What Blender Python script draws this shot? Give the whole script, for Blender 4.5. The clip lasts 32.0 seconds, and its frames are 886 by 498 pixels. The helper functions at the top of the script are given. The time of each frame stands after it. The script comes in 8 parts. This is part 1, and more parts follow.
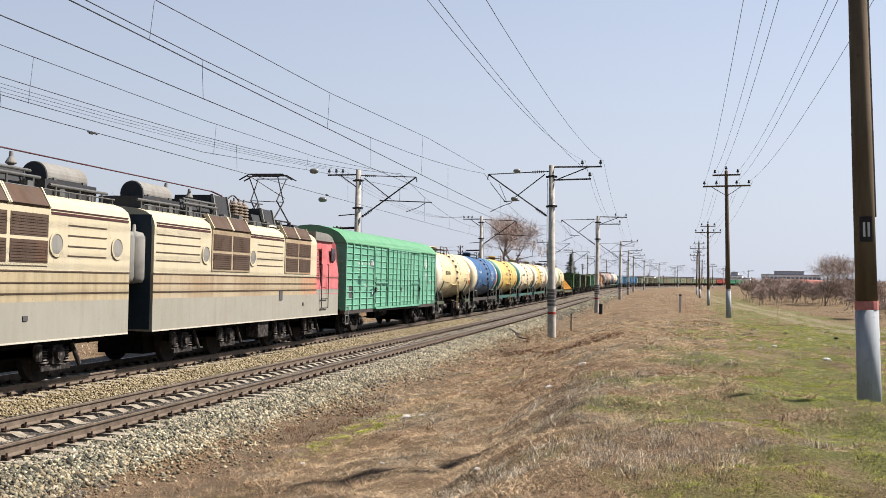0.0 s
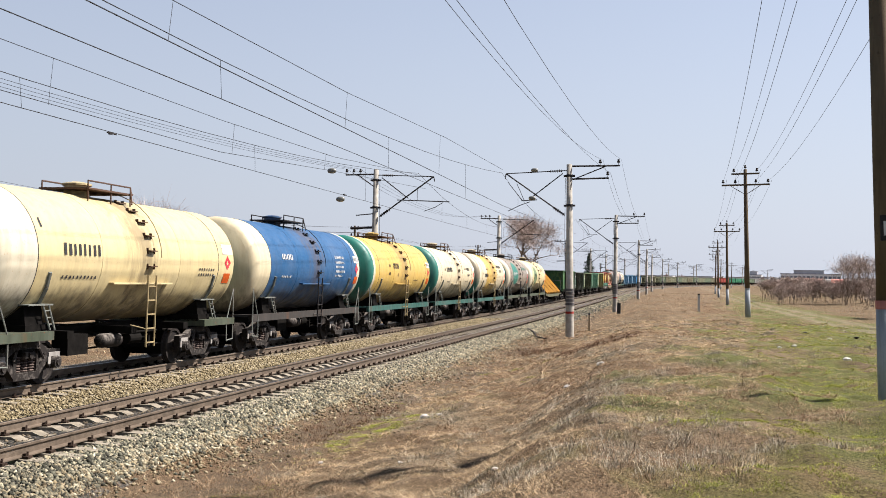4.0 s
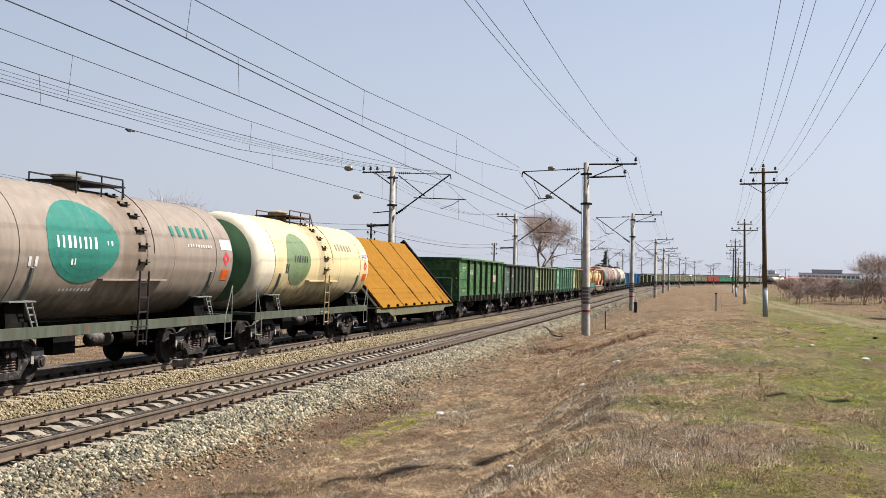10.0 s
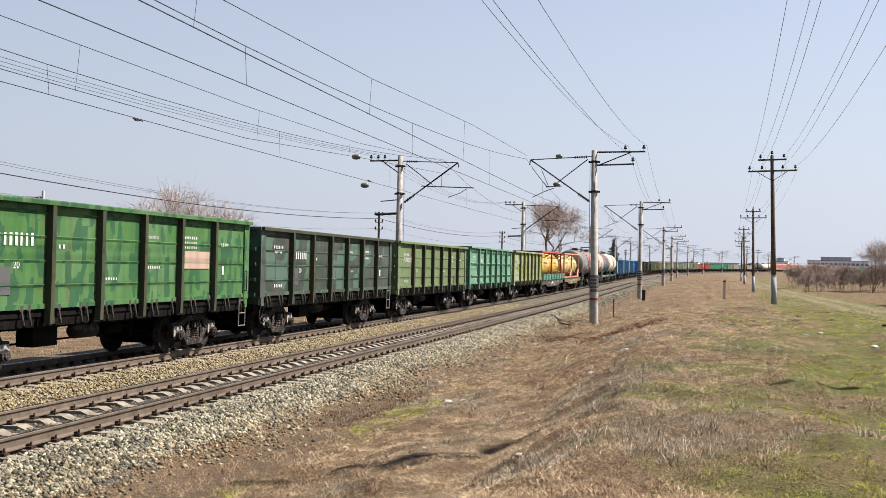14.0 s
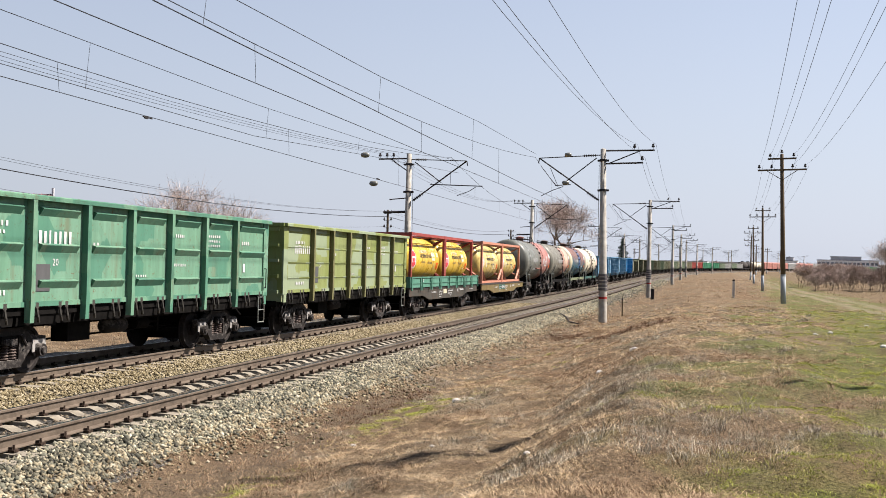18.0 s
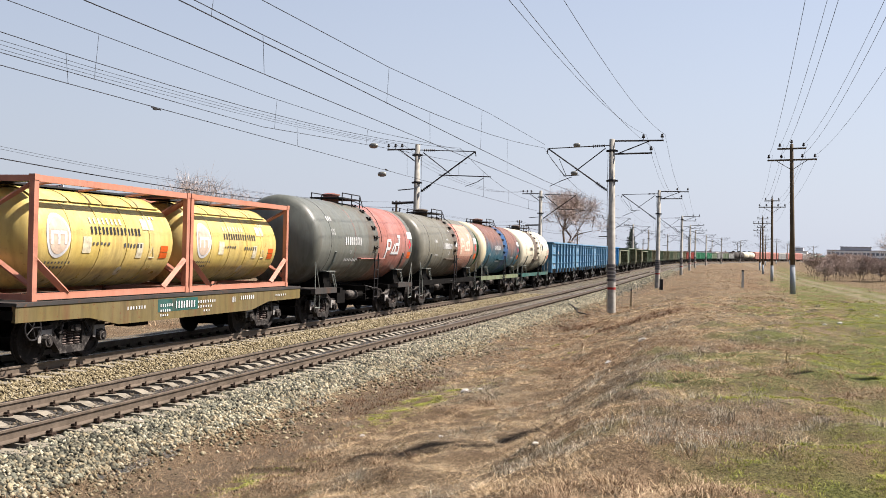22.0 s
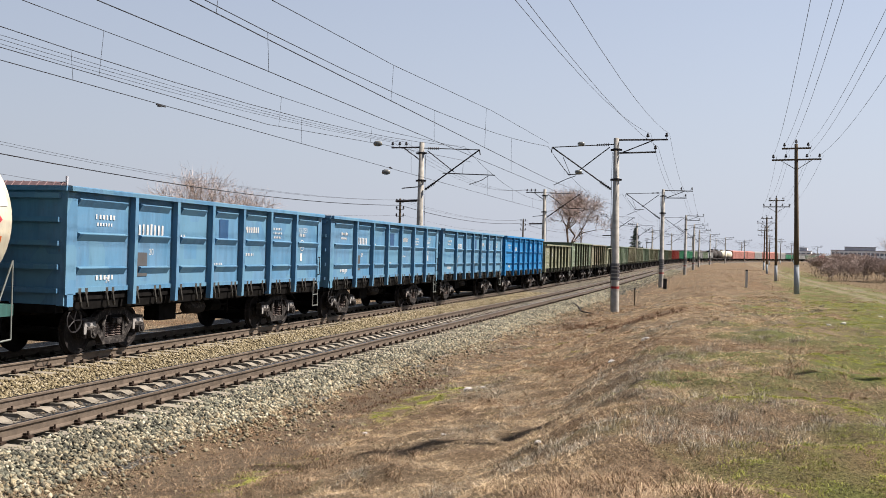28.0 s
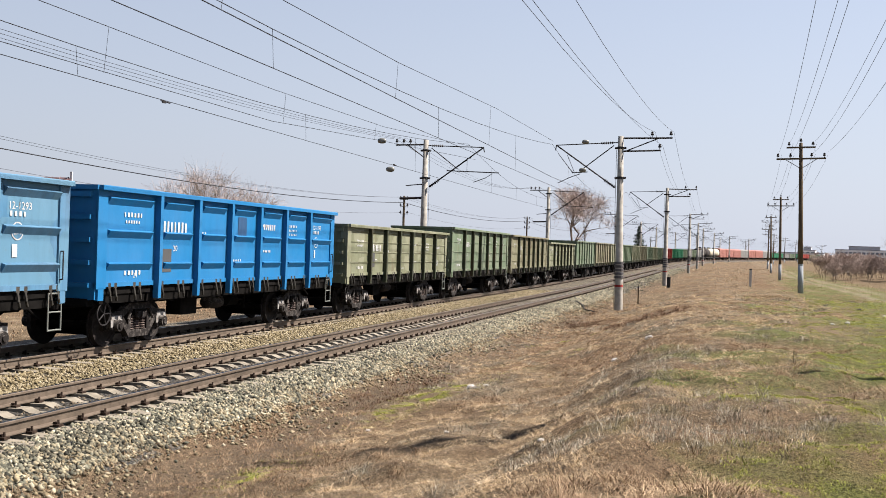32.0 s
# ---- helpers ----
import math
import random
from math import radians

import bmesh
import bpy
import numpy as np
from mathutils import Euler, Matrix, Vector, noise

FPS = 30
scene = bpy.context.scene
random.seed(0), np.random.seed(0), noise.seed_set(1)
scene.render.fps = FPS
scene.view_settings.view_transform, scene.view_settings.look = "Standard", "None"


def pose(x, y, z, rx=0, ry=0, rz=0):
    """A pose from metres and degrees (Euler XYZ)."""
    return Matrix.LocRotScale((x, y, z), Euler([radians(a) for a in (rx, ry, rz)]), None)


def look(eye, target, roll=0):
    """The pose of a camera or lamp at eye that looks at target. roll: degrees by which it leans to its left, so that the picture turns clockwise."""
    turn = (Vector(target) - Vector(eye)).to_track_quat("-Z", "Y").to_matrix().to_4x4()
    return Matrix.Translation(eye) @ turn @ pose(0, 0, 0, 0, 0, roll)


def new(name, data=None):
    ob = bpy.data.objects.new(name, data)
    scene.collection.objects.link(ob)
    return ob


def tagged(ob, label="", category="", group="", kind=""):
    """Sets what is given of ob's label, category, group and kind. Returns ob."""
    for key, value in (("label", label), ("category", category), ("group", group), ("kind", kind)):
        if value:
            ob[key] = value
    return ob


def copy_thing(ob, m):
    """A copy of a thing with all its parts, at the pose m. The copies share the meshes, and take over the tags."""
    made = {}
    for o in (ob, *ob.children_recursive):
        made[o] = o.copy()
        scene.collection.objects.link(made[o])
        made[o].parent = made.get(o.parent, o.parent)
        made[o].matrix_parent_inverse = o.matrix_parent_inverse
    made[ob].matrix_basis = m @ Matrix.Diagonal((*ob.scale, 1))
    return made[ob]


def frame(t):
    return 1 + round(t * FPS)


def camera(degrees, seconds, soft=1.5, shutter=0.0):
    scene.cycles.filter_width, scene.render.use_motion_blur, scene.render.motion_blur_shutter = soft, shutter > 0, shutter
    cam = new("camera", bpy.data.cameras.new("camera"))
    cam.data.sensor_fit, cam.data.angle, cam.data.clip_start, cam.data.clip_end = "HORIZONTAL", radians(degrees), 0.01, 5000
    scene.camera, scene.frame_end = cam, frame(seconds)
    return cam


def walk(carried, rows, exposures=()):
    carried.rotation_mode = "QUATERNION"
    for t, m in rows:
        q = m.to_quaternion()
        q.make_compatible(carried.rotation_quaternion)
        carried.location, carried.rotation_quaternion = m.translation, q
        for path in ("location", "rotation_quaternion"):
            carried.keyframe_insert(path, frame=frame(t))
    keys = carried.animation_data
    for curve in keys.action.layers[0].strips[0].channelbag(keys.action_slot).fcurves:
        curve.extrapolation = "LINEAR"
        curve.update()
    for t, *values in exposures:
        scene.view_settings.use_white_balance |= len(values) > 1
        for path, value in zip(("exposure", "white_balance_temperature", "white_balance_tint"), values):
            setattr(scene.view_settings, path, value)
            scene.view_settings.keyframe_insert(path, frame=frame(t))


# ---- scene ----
# Camera: hand-held on the grass bank beside the double track, panning slowly.
cam = camera(46.6, 32.0, soft=0.42)
EYE = (0.0, 0.0, 2.37)
# seconds, then the turn of the camera in degrees (Euler XYZ)
PATH = [
    (0, 91.467, -1.063, 11.662), (0.5, 91.462, -1.133, 11.791), (1, 91.458, -1.068, 11.907),
    (1.5, 91.444, -1.139, 12.023), (2, 91.437, -1.109, 12.158), (2.5, 91.433, -1.043, 12.273),
    (3, 91.427, -1.081, 12.402), (3.5, 91.426, -1.028, 12.533), (5.5, 91.392, -0.974, 12.994),
    (6, 91.391, -0.833, 13.133), (6.5, 91.378, -0.889, 13.235), (7, 91.364, -0.983, 13.355),
    (7.5, 91.353, -1.019, 13.470), (8, 91.345, -1.152, 13.403), (8.5, 91.330, -1.185, 13.259),
    (9, 91.307, -1.316, 13.370), (9.5, 91.294, -1.259, 13.488), (10, 91.279, -1.272, 13.548),
    (10.5, 91.236, -1.225, 13.611), (11, 91.049, -1.232, 13.645), (11.5, 90.843, -1.300, 13.697),
    (12, 90.703, -1.300, 13.523), (12.5, 90.670, -1.244, 13.632), (13, 90.673, -1.049, 13.750),
    (13.5, 90.641, -1.109, 13.869), (14, 90.622, -1.136, 13.989), (14.5, 90.621, -0.980, 14.105),
    (16.5, 90.552, -1.302, 14.362), (17, 90.533, -1.353, 14.460), (17.5, 90.523, -1.373, 14.371),
    (18, 90.516, -1.293, 14.467), (18.5, 90.470, -1.269, 14.598), (19, 90.471, -1.269, 14.551),
    (19.5, 90.469, -1.295, 14.463), (20, 90.432, -1.201, 14.585), (20.5, 90.230, -1.262, 14.699),
    (21, 90.020, -1.346, 14.809), (21.5, 89.998, -1.339, 14.893), (22, 89.987, -1.234, 14.943),
    (22.5, 89.976, -1.320, 14.851), (23, 89.961, -1.374, 14.915), (23.5, 89.943, -1.179, 15.019),
    (24, 89.929, -1.252, 15.129), (24.5, 89.920, -1.273, 15.175), (25, 89.941, -1.318, 15.276),
    (25.5, 89.933, -1.407, 15.155), (27.5, 89.886, -1.482, 15.131), (28, 89.882, -1.511, 15.147),
    (28.5, 89.848, -1.714, 15.179), (29, 89.837, -1.756, 15.166), (29.5, 89.826, -1.833, 15.112),
    (30, 89.813, -1.891, 15.100), (30.5, 89.795, -1.938, 15.143), (31, 89.769, -1.960, 15.168),
    (31.5, 89.755, -1.864, 15.260), (32, 89.736, -1.780, 15.355),
]
# the clip's camera stops down a little for the pale tanks
EXPOSURE = [(0, 1.43), (3.5, 1.43), (6, 1.37), (7, 1.30), (8, 1.22), (9, 1.28), (10, 1.38), (11, 1.44), (12, 1.28), (13, 1.45), (25.5, 1.45), (27.5, 1.30), (28.2, 1.30), (29, 1.44), (32, 1.46)]
walk(cam, [(t, pose(*EYE, a, b, c)) for t, a, b, c in PATH], exposures=[(t, stops, 6550, 15) for t, stops in EXPOSURE])

# ---- light: clear, hazy spring noon, sun ahead and to the right ----
SUN_TO = Vector((0.63, 0.25, 0.82)).normalized()
sun = new("sun", bpy.data.lights.new("sun", "SUN"))
sun.data.energy, sun.data.angle, sun.data.color = 5.0, radians(1.1), (1.0, 0.95, 0.87)
sun.matrix_world = look((0, 0, 30), tuple(Vector((0, 0, 30)) - SUN_TO))
world = bpy.data.worlds.new("sky")
world.use_nodes = True
scene.world = world
wn = world.node_tree
sky = wn.nodes.new("ShaderNodeTexSky")
sky.sky_type, sky.sun_disc = "NISHITA", False
sky.sun_elevation = math.asin(SUN_TO.z)
sky.sun_rotation = math.atan2(SUN_TO.x, SUN_TO.y)
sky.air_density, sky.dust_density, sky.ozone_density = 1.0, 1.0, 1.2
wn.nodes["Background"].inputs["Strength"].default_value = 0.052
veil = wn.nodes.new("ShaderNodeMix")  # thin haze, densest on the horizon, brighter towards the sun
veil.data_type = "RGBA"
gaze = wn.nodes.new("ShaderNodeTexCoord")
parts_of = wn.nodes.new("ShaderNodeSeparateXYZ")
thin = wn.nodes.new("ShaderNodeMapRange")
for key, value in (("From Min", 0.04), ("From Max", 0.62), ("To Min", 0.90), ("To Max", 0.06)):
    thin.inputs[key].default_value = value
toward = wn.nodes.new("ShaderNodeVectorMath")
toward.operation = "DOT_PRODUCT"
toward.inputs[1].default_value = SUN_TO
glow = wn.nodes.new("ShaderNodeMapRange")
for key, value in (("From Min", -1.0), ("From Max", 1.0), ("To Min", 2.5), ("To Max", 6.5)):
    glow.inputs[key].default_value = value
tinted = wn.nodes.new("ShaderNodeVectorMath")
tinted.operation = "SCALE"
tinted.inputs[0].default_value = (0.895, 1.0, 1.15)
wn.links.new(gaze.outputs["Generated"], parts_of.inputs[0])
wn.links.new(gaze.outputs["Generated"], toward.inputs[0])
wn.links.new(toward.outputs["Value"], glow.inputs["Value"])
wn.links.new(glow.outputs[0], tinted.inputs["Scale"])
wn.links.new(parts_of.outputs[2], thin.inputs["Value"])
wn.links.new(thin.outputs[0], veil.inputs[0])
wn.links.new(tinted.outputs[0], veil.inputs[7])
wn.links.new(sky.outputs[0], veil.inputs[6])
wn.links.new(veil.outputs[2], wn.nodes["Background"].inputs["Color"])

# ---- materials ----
TONE = 0.55  # scales base colours below down, so that exposure can rise and shade deepen


def toned(c):
    return tuple(k * TONE for k in c)


def nodes_of(name):
    m = bpy.data.materials.new(name)
    m.use_nodes = True
    nt = m.node_tree
    return m, nt, nt.nodes["Principled BSDF"]


def add(nt, kind, **values):
    n = nt.nodes.new(kind)
    for key, value in values.items():
        n.inputs[key].default_value = value
    return n


def ramp(nt, fac, stops):
    r = nt.nodes.new("ShaderNodeValToRGB")
    while len(r.color_ramp.elements) < len(stops):
        r.color_ramp.elements.new(0.5)
    for e, (p, c) in zip(r.color_ramp.elements, stops):
        e.position, e.color = p, (*c, 1) if len(c) == 3 else c
    nt.links.new(fac, r.inputs["Fac"])
    return r.outputs["Color"]


def mix(nt, fac, a, b, how="MIX"):
    m = nt.nodes.new("ShaderNodeMix")
    m.data_type, m.blend_type = "RGBA", how
    for sock, v in ((m.inputs[0], fac), (m.inputs[6], a), (m.inputs[7], b)):
        if isinstance(v, (int, float)):
            sock.default_value = v
        elif isinstance(v, tuple):
            sock.default_value = (*v, 1) if len(v) == 3 else v
        else:
            nt.links.new(v, sock)
    return m.outputs[2]


def coords(nt, scale=(1, 1, 1), shift=True):
    """Object coordinates, moved by chance from object to object."""
    tc = nt.nodes.new("ShaderNodeTexCoord")
    mp = nt.nodes.new("ShaderNodeMapping")
    mp.inputs["Scale"].default_value = scale
    nt.links.new(tc.outputs["Object"], mp.inputs["Vector"])
    if shift:
        oi = nt.nodes.new("ShaderNodeObjectInfo")
        mu = add(nt, "ShaderNodeMath")
        mu.operation = "MULTIPLY"
        mu.inputs[1].default_value = 37.0
        nt.links.new(oi.outputs["Random"], mu.inputs[0])
        nt.links.new(mu.outputs[0], mp.inputs["Location"])
    return mp.outputs["Vector"]


def noise_of(nt, vec, scale, detail=4, rough=0.55):
    n = add(nt, "ShaderNodeTexNoise", Scale=scale, Detail=detail, Roughness=rough)
    if vec is not None:
        nt.links.new(vec, n.inputs["Vector"])
    return n.outputs["Fac"]


def bump(nt, bsdf, height, strength, distance):
    b = add(nt, "ShaderNodeBump", Strength=strength, Distance=distance)
    nt.links.new(height, b.inputs["Height"])
    nt.links.new(b.outputs[0], bsdf.inputs["Normal"])


def paint(name, base, dirt=0.35, rust=0.12, faded=0.25, gloss=0.45, shift=True, rust_col=(0.10, 0.045, 0.022), spec=0.12):
    """Weathered paint on steel: faded patches, vertical dirt runs and rust specks."""
    m, nt, bsdf = nodes_of(name)
    base = toned(base)
    v = coords(nt, shift=shift)
    stretched = coords(nt, (1.0, 1.0, 0.12), shift=shift)
    pale = tuple(min(1.0, c * 0.65 + 0.16) for c in base)
    dark = tuple(c * 0.42 + 0.008 for c in base)
    col = mix(nt, ramp(nt, noise_of(nt, v, 0.8, 5), [(0.35, (0, 0, 0)), (0.80, (faded,) * 3)]), base, pale)
    col = mix(nt, ramp(nt, noise_of(nt, stretched, 5.0, 6, 0.65), [(0.42, (0, 0, 0)), (0.72, (dirt,) * 3)]), col, dark)
    col = mix(nt, ramp(nt, noise_of(nt, v, 11.0, 8, 0.75), [(0.58, (0, 0, 0)), (0.69, (rust * 4,) * 3)]), col, rust_col)
    col = mix(nt, ramp(nt, noise_of(nt, stretched, 2.3, 5, 0.6), [(0.56, (0, 0, 0)), (0.80, (rust * 2.5,) * 3)]), col, rust_col)
    nt.links.new(col, bsdf.inputs["Base Color"])
    nt.links.new(ramp(nt, noise_of(nt, v, 3.0), [(0.3, (gloss,) * 3), (0.8, (min(1, gloss + 0.3),) * 3)]), bsdf.inputs["Roughness"])
    bump(nt, bsdf, noise_of(nt, v, 14.0, 5), 0.12, 0.01)
    bsdf.inputs["Specular IOR Level"].default_value = spec
    return m


def plain(name, base, rough=0.7, metal=0.0, var=0.25, scale=6.0, shift=True, bumpy=0.1):
    m, nt, bsdf = nodes_of(name)
    base = toned(base)
    v = coords(nt, shift=shift)
    lo, hi = tuple(c * (1 - var) for c in base), tuple(min(1, c * (1 + var)) for c in base)
    nt.links.new(ramp(nt, noise_of(nt, v, scale, 6, 0.6), [(0.3, lo), (0.7, hi)]), bsdf.inputs["Base Color"])
    bsdf.inputs["Roughness"].default_value, bsdf.inputs["Metallic"].default_value = rough, metal
    bsdf.inputs["Specular IOR Level"].default_value = 0.04 if rough > 0.7 else 0.12 if rough > 0.4 else 0.5
    if bumpy:
        bump(nt, bsdf, noise_of(nt, v, scale * 3, 6), bumpy, 0.02)
    return m


def calc(nt, how, a, b=0.0):
    m = nt.nodes.new("ShaderNodeMath")
    m.operation = how
    for sock, v in zip(m.inputs, (a, b)):
        if isinstance(v, (int, float)):
            sock.default_value = v
        else:
            nt.links.new(v, sock)
    return m.outputs[0]


def ground_material():
    """Dry steppe turf: straw, brown litter, bare soil by the stone, young green and a cart track."""
    m, nt, bsdf = nodes_of("dry_turf")
    tc = nt.nodes.new("ShaderNodeTexCoord")
    v = tc.outputs["Object"]
    sep = nt.nodes.new("ShaderNodeSeparateXYZ")
    nt.links.new(v, sep.inputs[0])
    gx, gy = sep.outputs[0], sep.outputs[1]
    straw = ramp(nt, noise_of(nt, v, 1.3, 8, 0.7), [(0.30, (0.13, 0.095, 0.062)), (0.5, (0.27, 0.20, 0.13)), (0.72, (0.45, 0.35, 0.24))])
    brown = ramp(nt, noise_of(nt, v, 0.16, 4, 0.6), [(0.47, (0, 0, 0)), (0.60, (0.75,) * 3)])
    col = mix(nt, brown, straw, mix(nt, noise_of(nt, v, 4.0, 6), (0.16, 0.09, 0.05), (0.33, 0.215, 0.125)))
    # young grass, most of it on the flat away from the line
    side = nt.nodes.new("ShaderNodeMapRange")
    side.inputs["From Min"].default_value, side.inputs["From Max"].default_value = -4.0, 1.5
    side.inputs["To Min"].default_value, side.inputs["To Max"].default_value = -0.12, 0.10
    nt.links.new(calc(nt, "SUBTRACT", gx, calc(nt, "MULTIPLY", gy, 0.055)), side.inputs["Value"])
    green = ramp(nt, calc(nt, "ADD", noise_of(nt, v, 0.35, 5, 0.6), side.outputs[0]), [(0.50, (0, 0, 0)), (0.63, (0.85,) * 3)])
    col = mix(nt, green, col, mix(nt, noise_of(nt, v, 9.0, 5), (0.10, 0.13, 0.03), (0.24, 0.26, 0.085)))
    # trodden brown soil with litter at the foot of the stone bed
    off = calc(nt, "ABSOLUTE", calc(nt, "ADD", gx, 6.3))
    rag = calc(nt, "ADD", off, calc(nt, "MULTIPLY", noise_of(nt, v, 1.1, 6, 0.65), 1.9))
    soil = ramp(nt, calc(nt, "MULTIPLY", rag, 0.5), [(0.62, (0.8,) * 3), (0.92, (0, 0, 0))])
    col = mix(nt, soil, col, mix(nt, noise_of(nt, v, 7.0, 8, 0.75), (0.09, 0.068, 0.05), (0.28, 0.21, 0.145)))
    # pale cart track, two ruts of bare earth
    mid = calc(nt, "ADD", calc(nt, "SUBTRACT", gx, 10.5), calc(nt, "MULTIPLY", noise_of(nt, v, 0.05, 3), 1.6))
    rut = calc(nt, "ABSOLUTE", calc(nt, "SUBTRACT", calc(nt, "ABSOLUTE", mid), 0.85))
    bare = ramp(nt, calc(nt, "ADD", rut, calc(nt, "MULTIPLY", noise_of(nt, v, 1.4, 5), 0.5)), [(0.45, (0.5,) * 3), (0.95, (0, 0, 0))])
    col = mix(nt, bare, col, mix(nt, noise_of(nt, v, 3.0, 5), (0.33, 0.27, 0.20), (0.50, 0.43, 0.33)))
    # ploughed strip before the thicket
    plough = calc(nt, "ADD", calc(nt, "SUBTRACT", gx, calc(nt, "MULTIPLY", gy, 0.02)), calc(nt, "MULTIPLY", noise_of(nt, v, 0.08, 4), 5.0))
    tilled = ramp(nt, calc(nt, "MULTIPLY", plough, 0.05), [(0.64, (0, 0, 0)), (0.70, (0.85,) * 3)])
    col = mix(nt, tilled, col, mix(nt, noise_of(nt, v, 0.9, 8, 0.75), (0.15, 0.095, 0.06), (0.34, 0.25, 0.165)))
    fine = ramp(nt, noise_of(nt, v, 34.0, 6, 0.85), [(0.38, (0.09, 0.087, 0.08)), (0.62, (0.75, 0.735, 0.69))])
    col = mix(nt, 1.0, col, fine, "MULTIPLY")
    nt.links.new(col, bsdf.inputs["Base Color"])
    bsdf.inputs["Roughness"].default_value = 1.0
    bsdf.inputs["Specular IOR Level"].default_value = 0.1
    bump(nt, bsdf, noise_of(nt, v, 18.0, 8, 0.75), 0.9, 0.06)
    return m


def ballast_material(name, pale):
    """Crushed stone, one colour per pebble."""
    m, nt, bsdf = nodes_of(name)
    tc = nt.nodes.new("ShaderNodeTexCoord")
    vo = add(nt, "ShaderNodeTexVoronoi", Scale=17.0)
    nt.links.new(tc.outputs["Object"], vo.inputs["Vector"])
    sep = nt.nodes.new("ShaderNodeSeparateColor")
    nt.links.new(vo.outputs["Color"], sep.inputs[0])
    col = ramp(nt, sep.outputs[0], [(k, toned(c)) for k, c in pale])
    gap = ramp(nt, vo.outputs["Distance"], [(0.25, (1, 1, 1)), (0.62, (0.25,) * 3)])
    col = mix(nt, 1.0, col, gap, "MULTIPLY")
    col = mix(nt, ramp(nt, noise_of(nt, tc.outputs["Object"], 0.5, 5), [(0.45, (0, 0, 0)), (0.7, (0.5,) * 3)]), col, (0.16, 0.12, 0.075))
    nt.links.new(col, bsdf.inputs["Base Color"])
    bsdf.inputs["Roughness"].default_value = 0.9
    inv = ramp(nt, vo.outputs["Distance"], [(0.0, (1, 1, 1)), (0.7, (0, 0, 0))])
    bump(nt, bsdf, inv, 1.0, 0.05)
    return m


TURF = ground_material()
STONE = [(0.0, (0.05, 0.047, 0.038)), (0.35, (0.115, 0.108, 0.086)), (0.7, (0.21, 0.19, 0.145)), (1.0, (0.33, 0.30, 0.23))]
STONE_Y = [(0.0, (0.09, 0.068, 0.038)), (0.35, (0.17, 0.135, 0.075)), (0.7, (0.27, 0.22, 0.125)), (1.0, (0.38, 0.33, 0.22))]
BALLAST, BALLAST_Y = ballast_material("grey_ballast", STONE), ballast_material("tan_ballast", STONE_Y)
# stone under the train: its shade is put into the colour, with oil
STONE_D = [(0.0, (0.02, 0.018, 0.016)), (0.5, (0.045, 0.04, 0.034)), (1.0, (0.09, 0.08, 0.065))]
# between the near rails: gap shadow mixed into the stained stone colour
STONE_M2 = [(0.0, (0.025, 0.022, 0.018)), (0.5, (0.065, 0.057, 0.045)), (1.0, (0.14, 0.12, 0.092))]
BALLAST_M = ballast_material("rusty_shaded_ballast", STONE_M2)
BALLAST_D = ballast_material("oily_shaded_ballast", STONE_D)
RAIL = plain("rail_steel", (0.21, 0.165, 0.125), 0.55, 0.3, 0.3, 5.0)
RAIL_TOP = plain("rail_head", (0.045, 0.045, 0.05), 0.35, 0.6, 0.2, 5.0)
CONCRETE = plain("concrete", (0.32, 0.28, 0.22), 0.9, 0, 0.3, 4.0)
POLE_CONC = plain("pole_concrete", (0.50, 0.47, 0.41), 0.9, 0, 0.28, 3.0)
WOOD = paint("pole_wood", (0.17, 0.125, 0.075), 0.85, 0.12, 0.2, 0.9, rust_col=(0.02, 0.015, 0.01))
STEEL_D = plain("dark_steel", (0.045, 0.042, 0.042), 0.6, 0.3, 0.3)
# grimy steel, its colour taken near black to deepen the shade under wagons
UNDER = plain("underframe_grime_shade", (0.012, 0.011, 0.010), 0.85, 0, 0.5, 5.0)


def dusty(name, base, dust, much=0.6):
    """Greasy cast steel with pale dust settled on what faces up."""
    m, nt, bsdf = nodes_of(name)
    v = coords(nt)
    geo = nt.nodes.new("ShaderNodeNewGeometry")
    sep = nt.nodes.new("ShaderNodeSeparateXYZ")
    nt.links.new(geo.outputs["Normal"], sep.inputs[0])
    lie = calc(nt, "ADD", calc(nt, "MULTIPLY", sep.outputs[2], 0.22), noise_of(nt, v, 9.0, 6, 0.7))
    col = mix(nt, ramp(nt, lie, [(0.50, (0, 0, 0)), (0.80, (much,) * 3)]), toned(base), toned(dust))
    nt.links.new(col, bsdf.inputs["Base Color"])
    bsdf.inputs["Roughness"].default_value, bsdf.inputs["Specular IOR Level"].default_value = 0.75, 0.1
    bump(nt, bsdf, noise_of(nt, v, 26.0, 5), 0.25, 0.01)
    return m


BOGIE = dusty("bogie_grime", (0.030, 0.026, 0.024), (0.40, 0.36, 0.32))
FASTENER = plain("fastener_rust", (0.060, 0.042, 0.032), 0.8, 0, 0.5, 20.0)
WIRE = plain("wire", (0.05, 0.05, 0.055), 0.6, 0.4, 0.1, bumpy=0)
GLASSY = plain("insulator_grey", (0.22, 0.22, 0.19), 0.3, 0, 0.2)

# ---- helpers of this scene ----
def part(name, bm, material, parent=None, label="", smooth=False, loc=None):
    """One mesh object from a bmesh, under a thing or a part."""
    me = bpy.data.meshes.new(name)
    bm.to_mesh(me)
    bm.free()
    for mt in material if isinstance(material, (list, tuple)) else (material,):
        me.materials.append(mt)
    if smooth:
        me.shade_smooth()
    return link(name, me, parent, label, loc)


def link(name, me, parent=None, label="", loc=None):
    ob = new(name, me)
    if parent is not None:
        ob.parent = parent
    if loc is not None:
        ob.matrix_basis = loc if isinstance(loc, Matrix) else Matrix.Translation(loc)
    if label:
        ob["label"] = label
    return ob


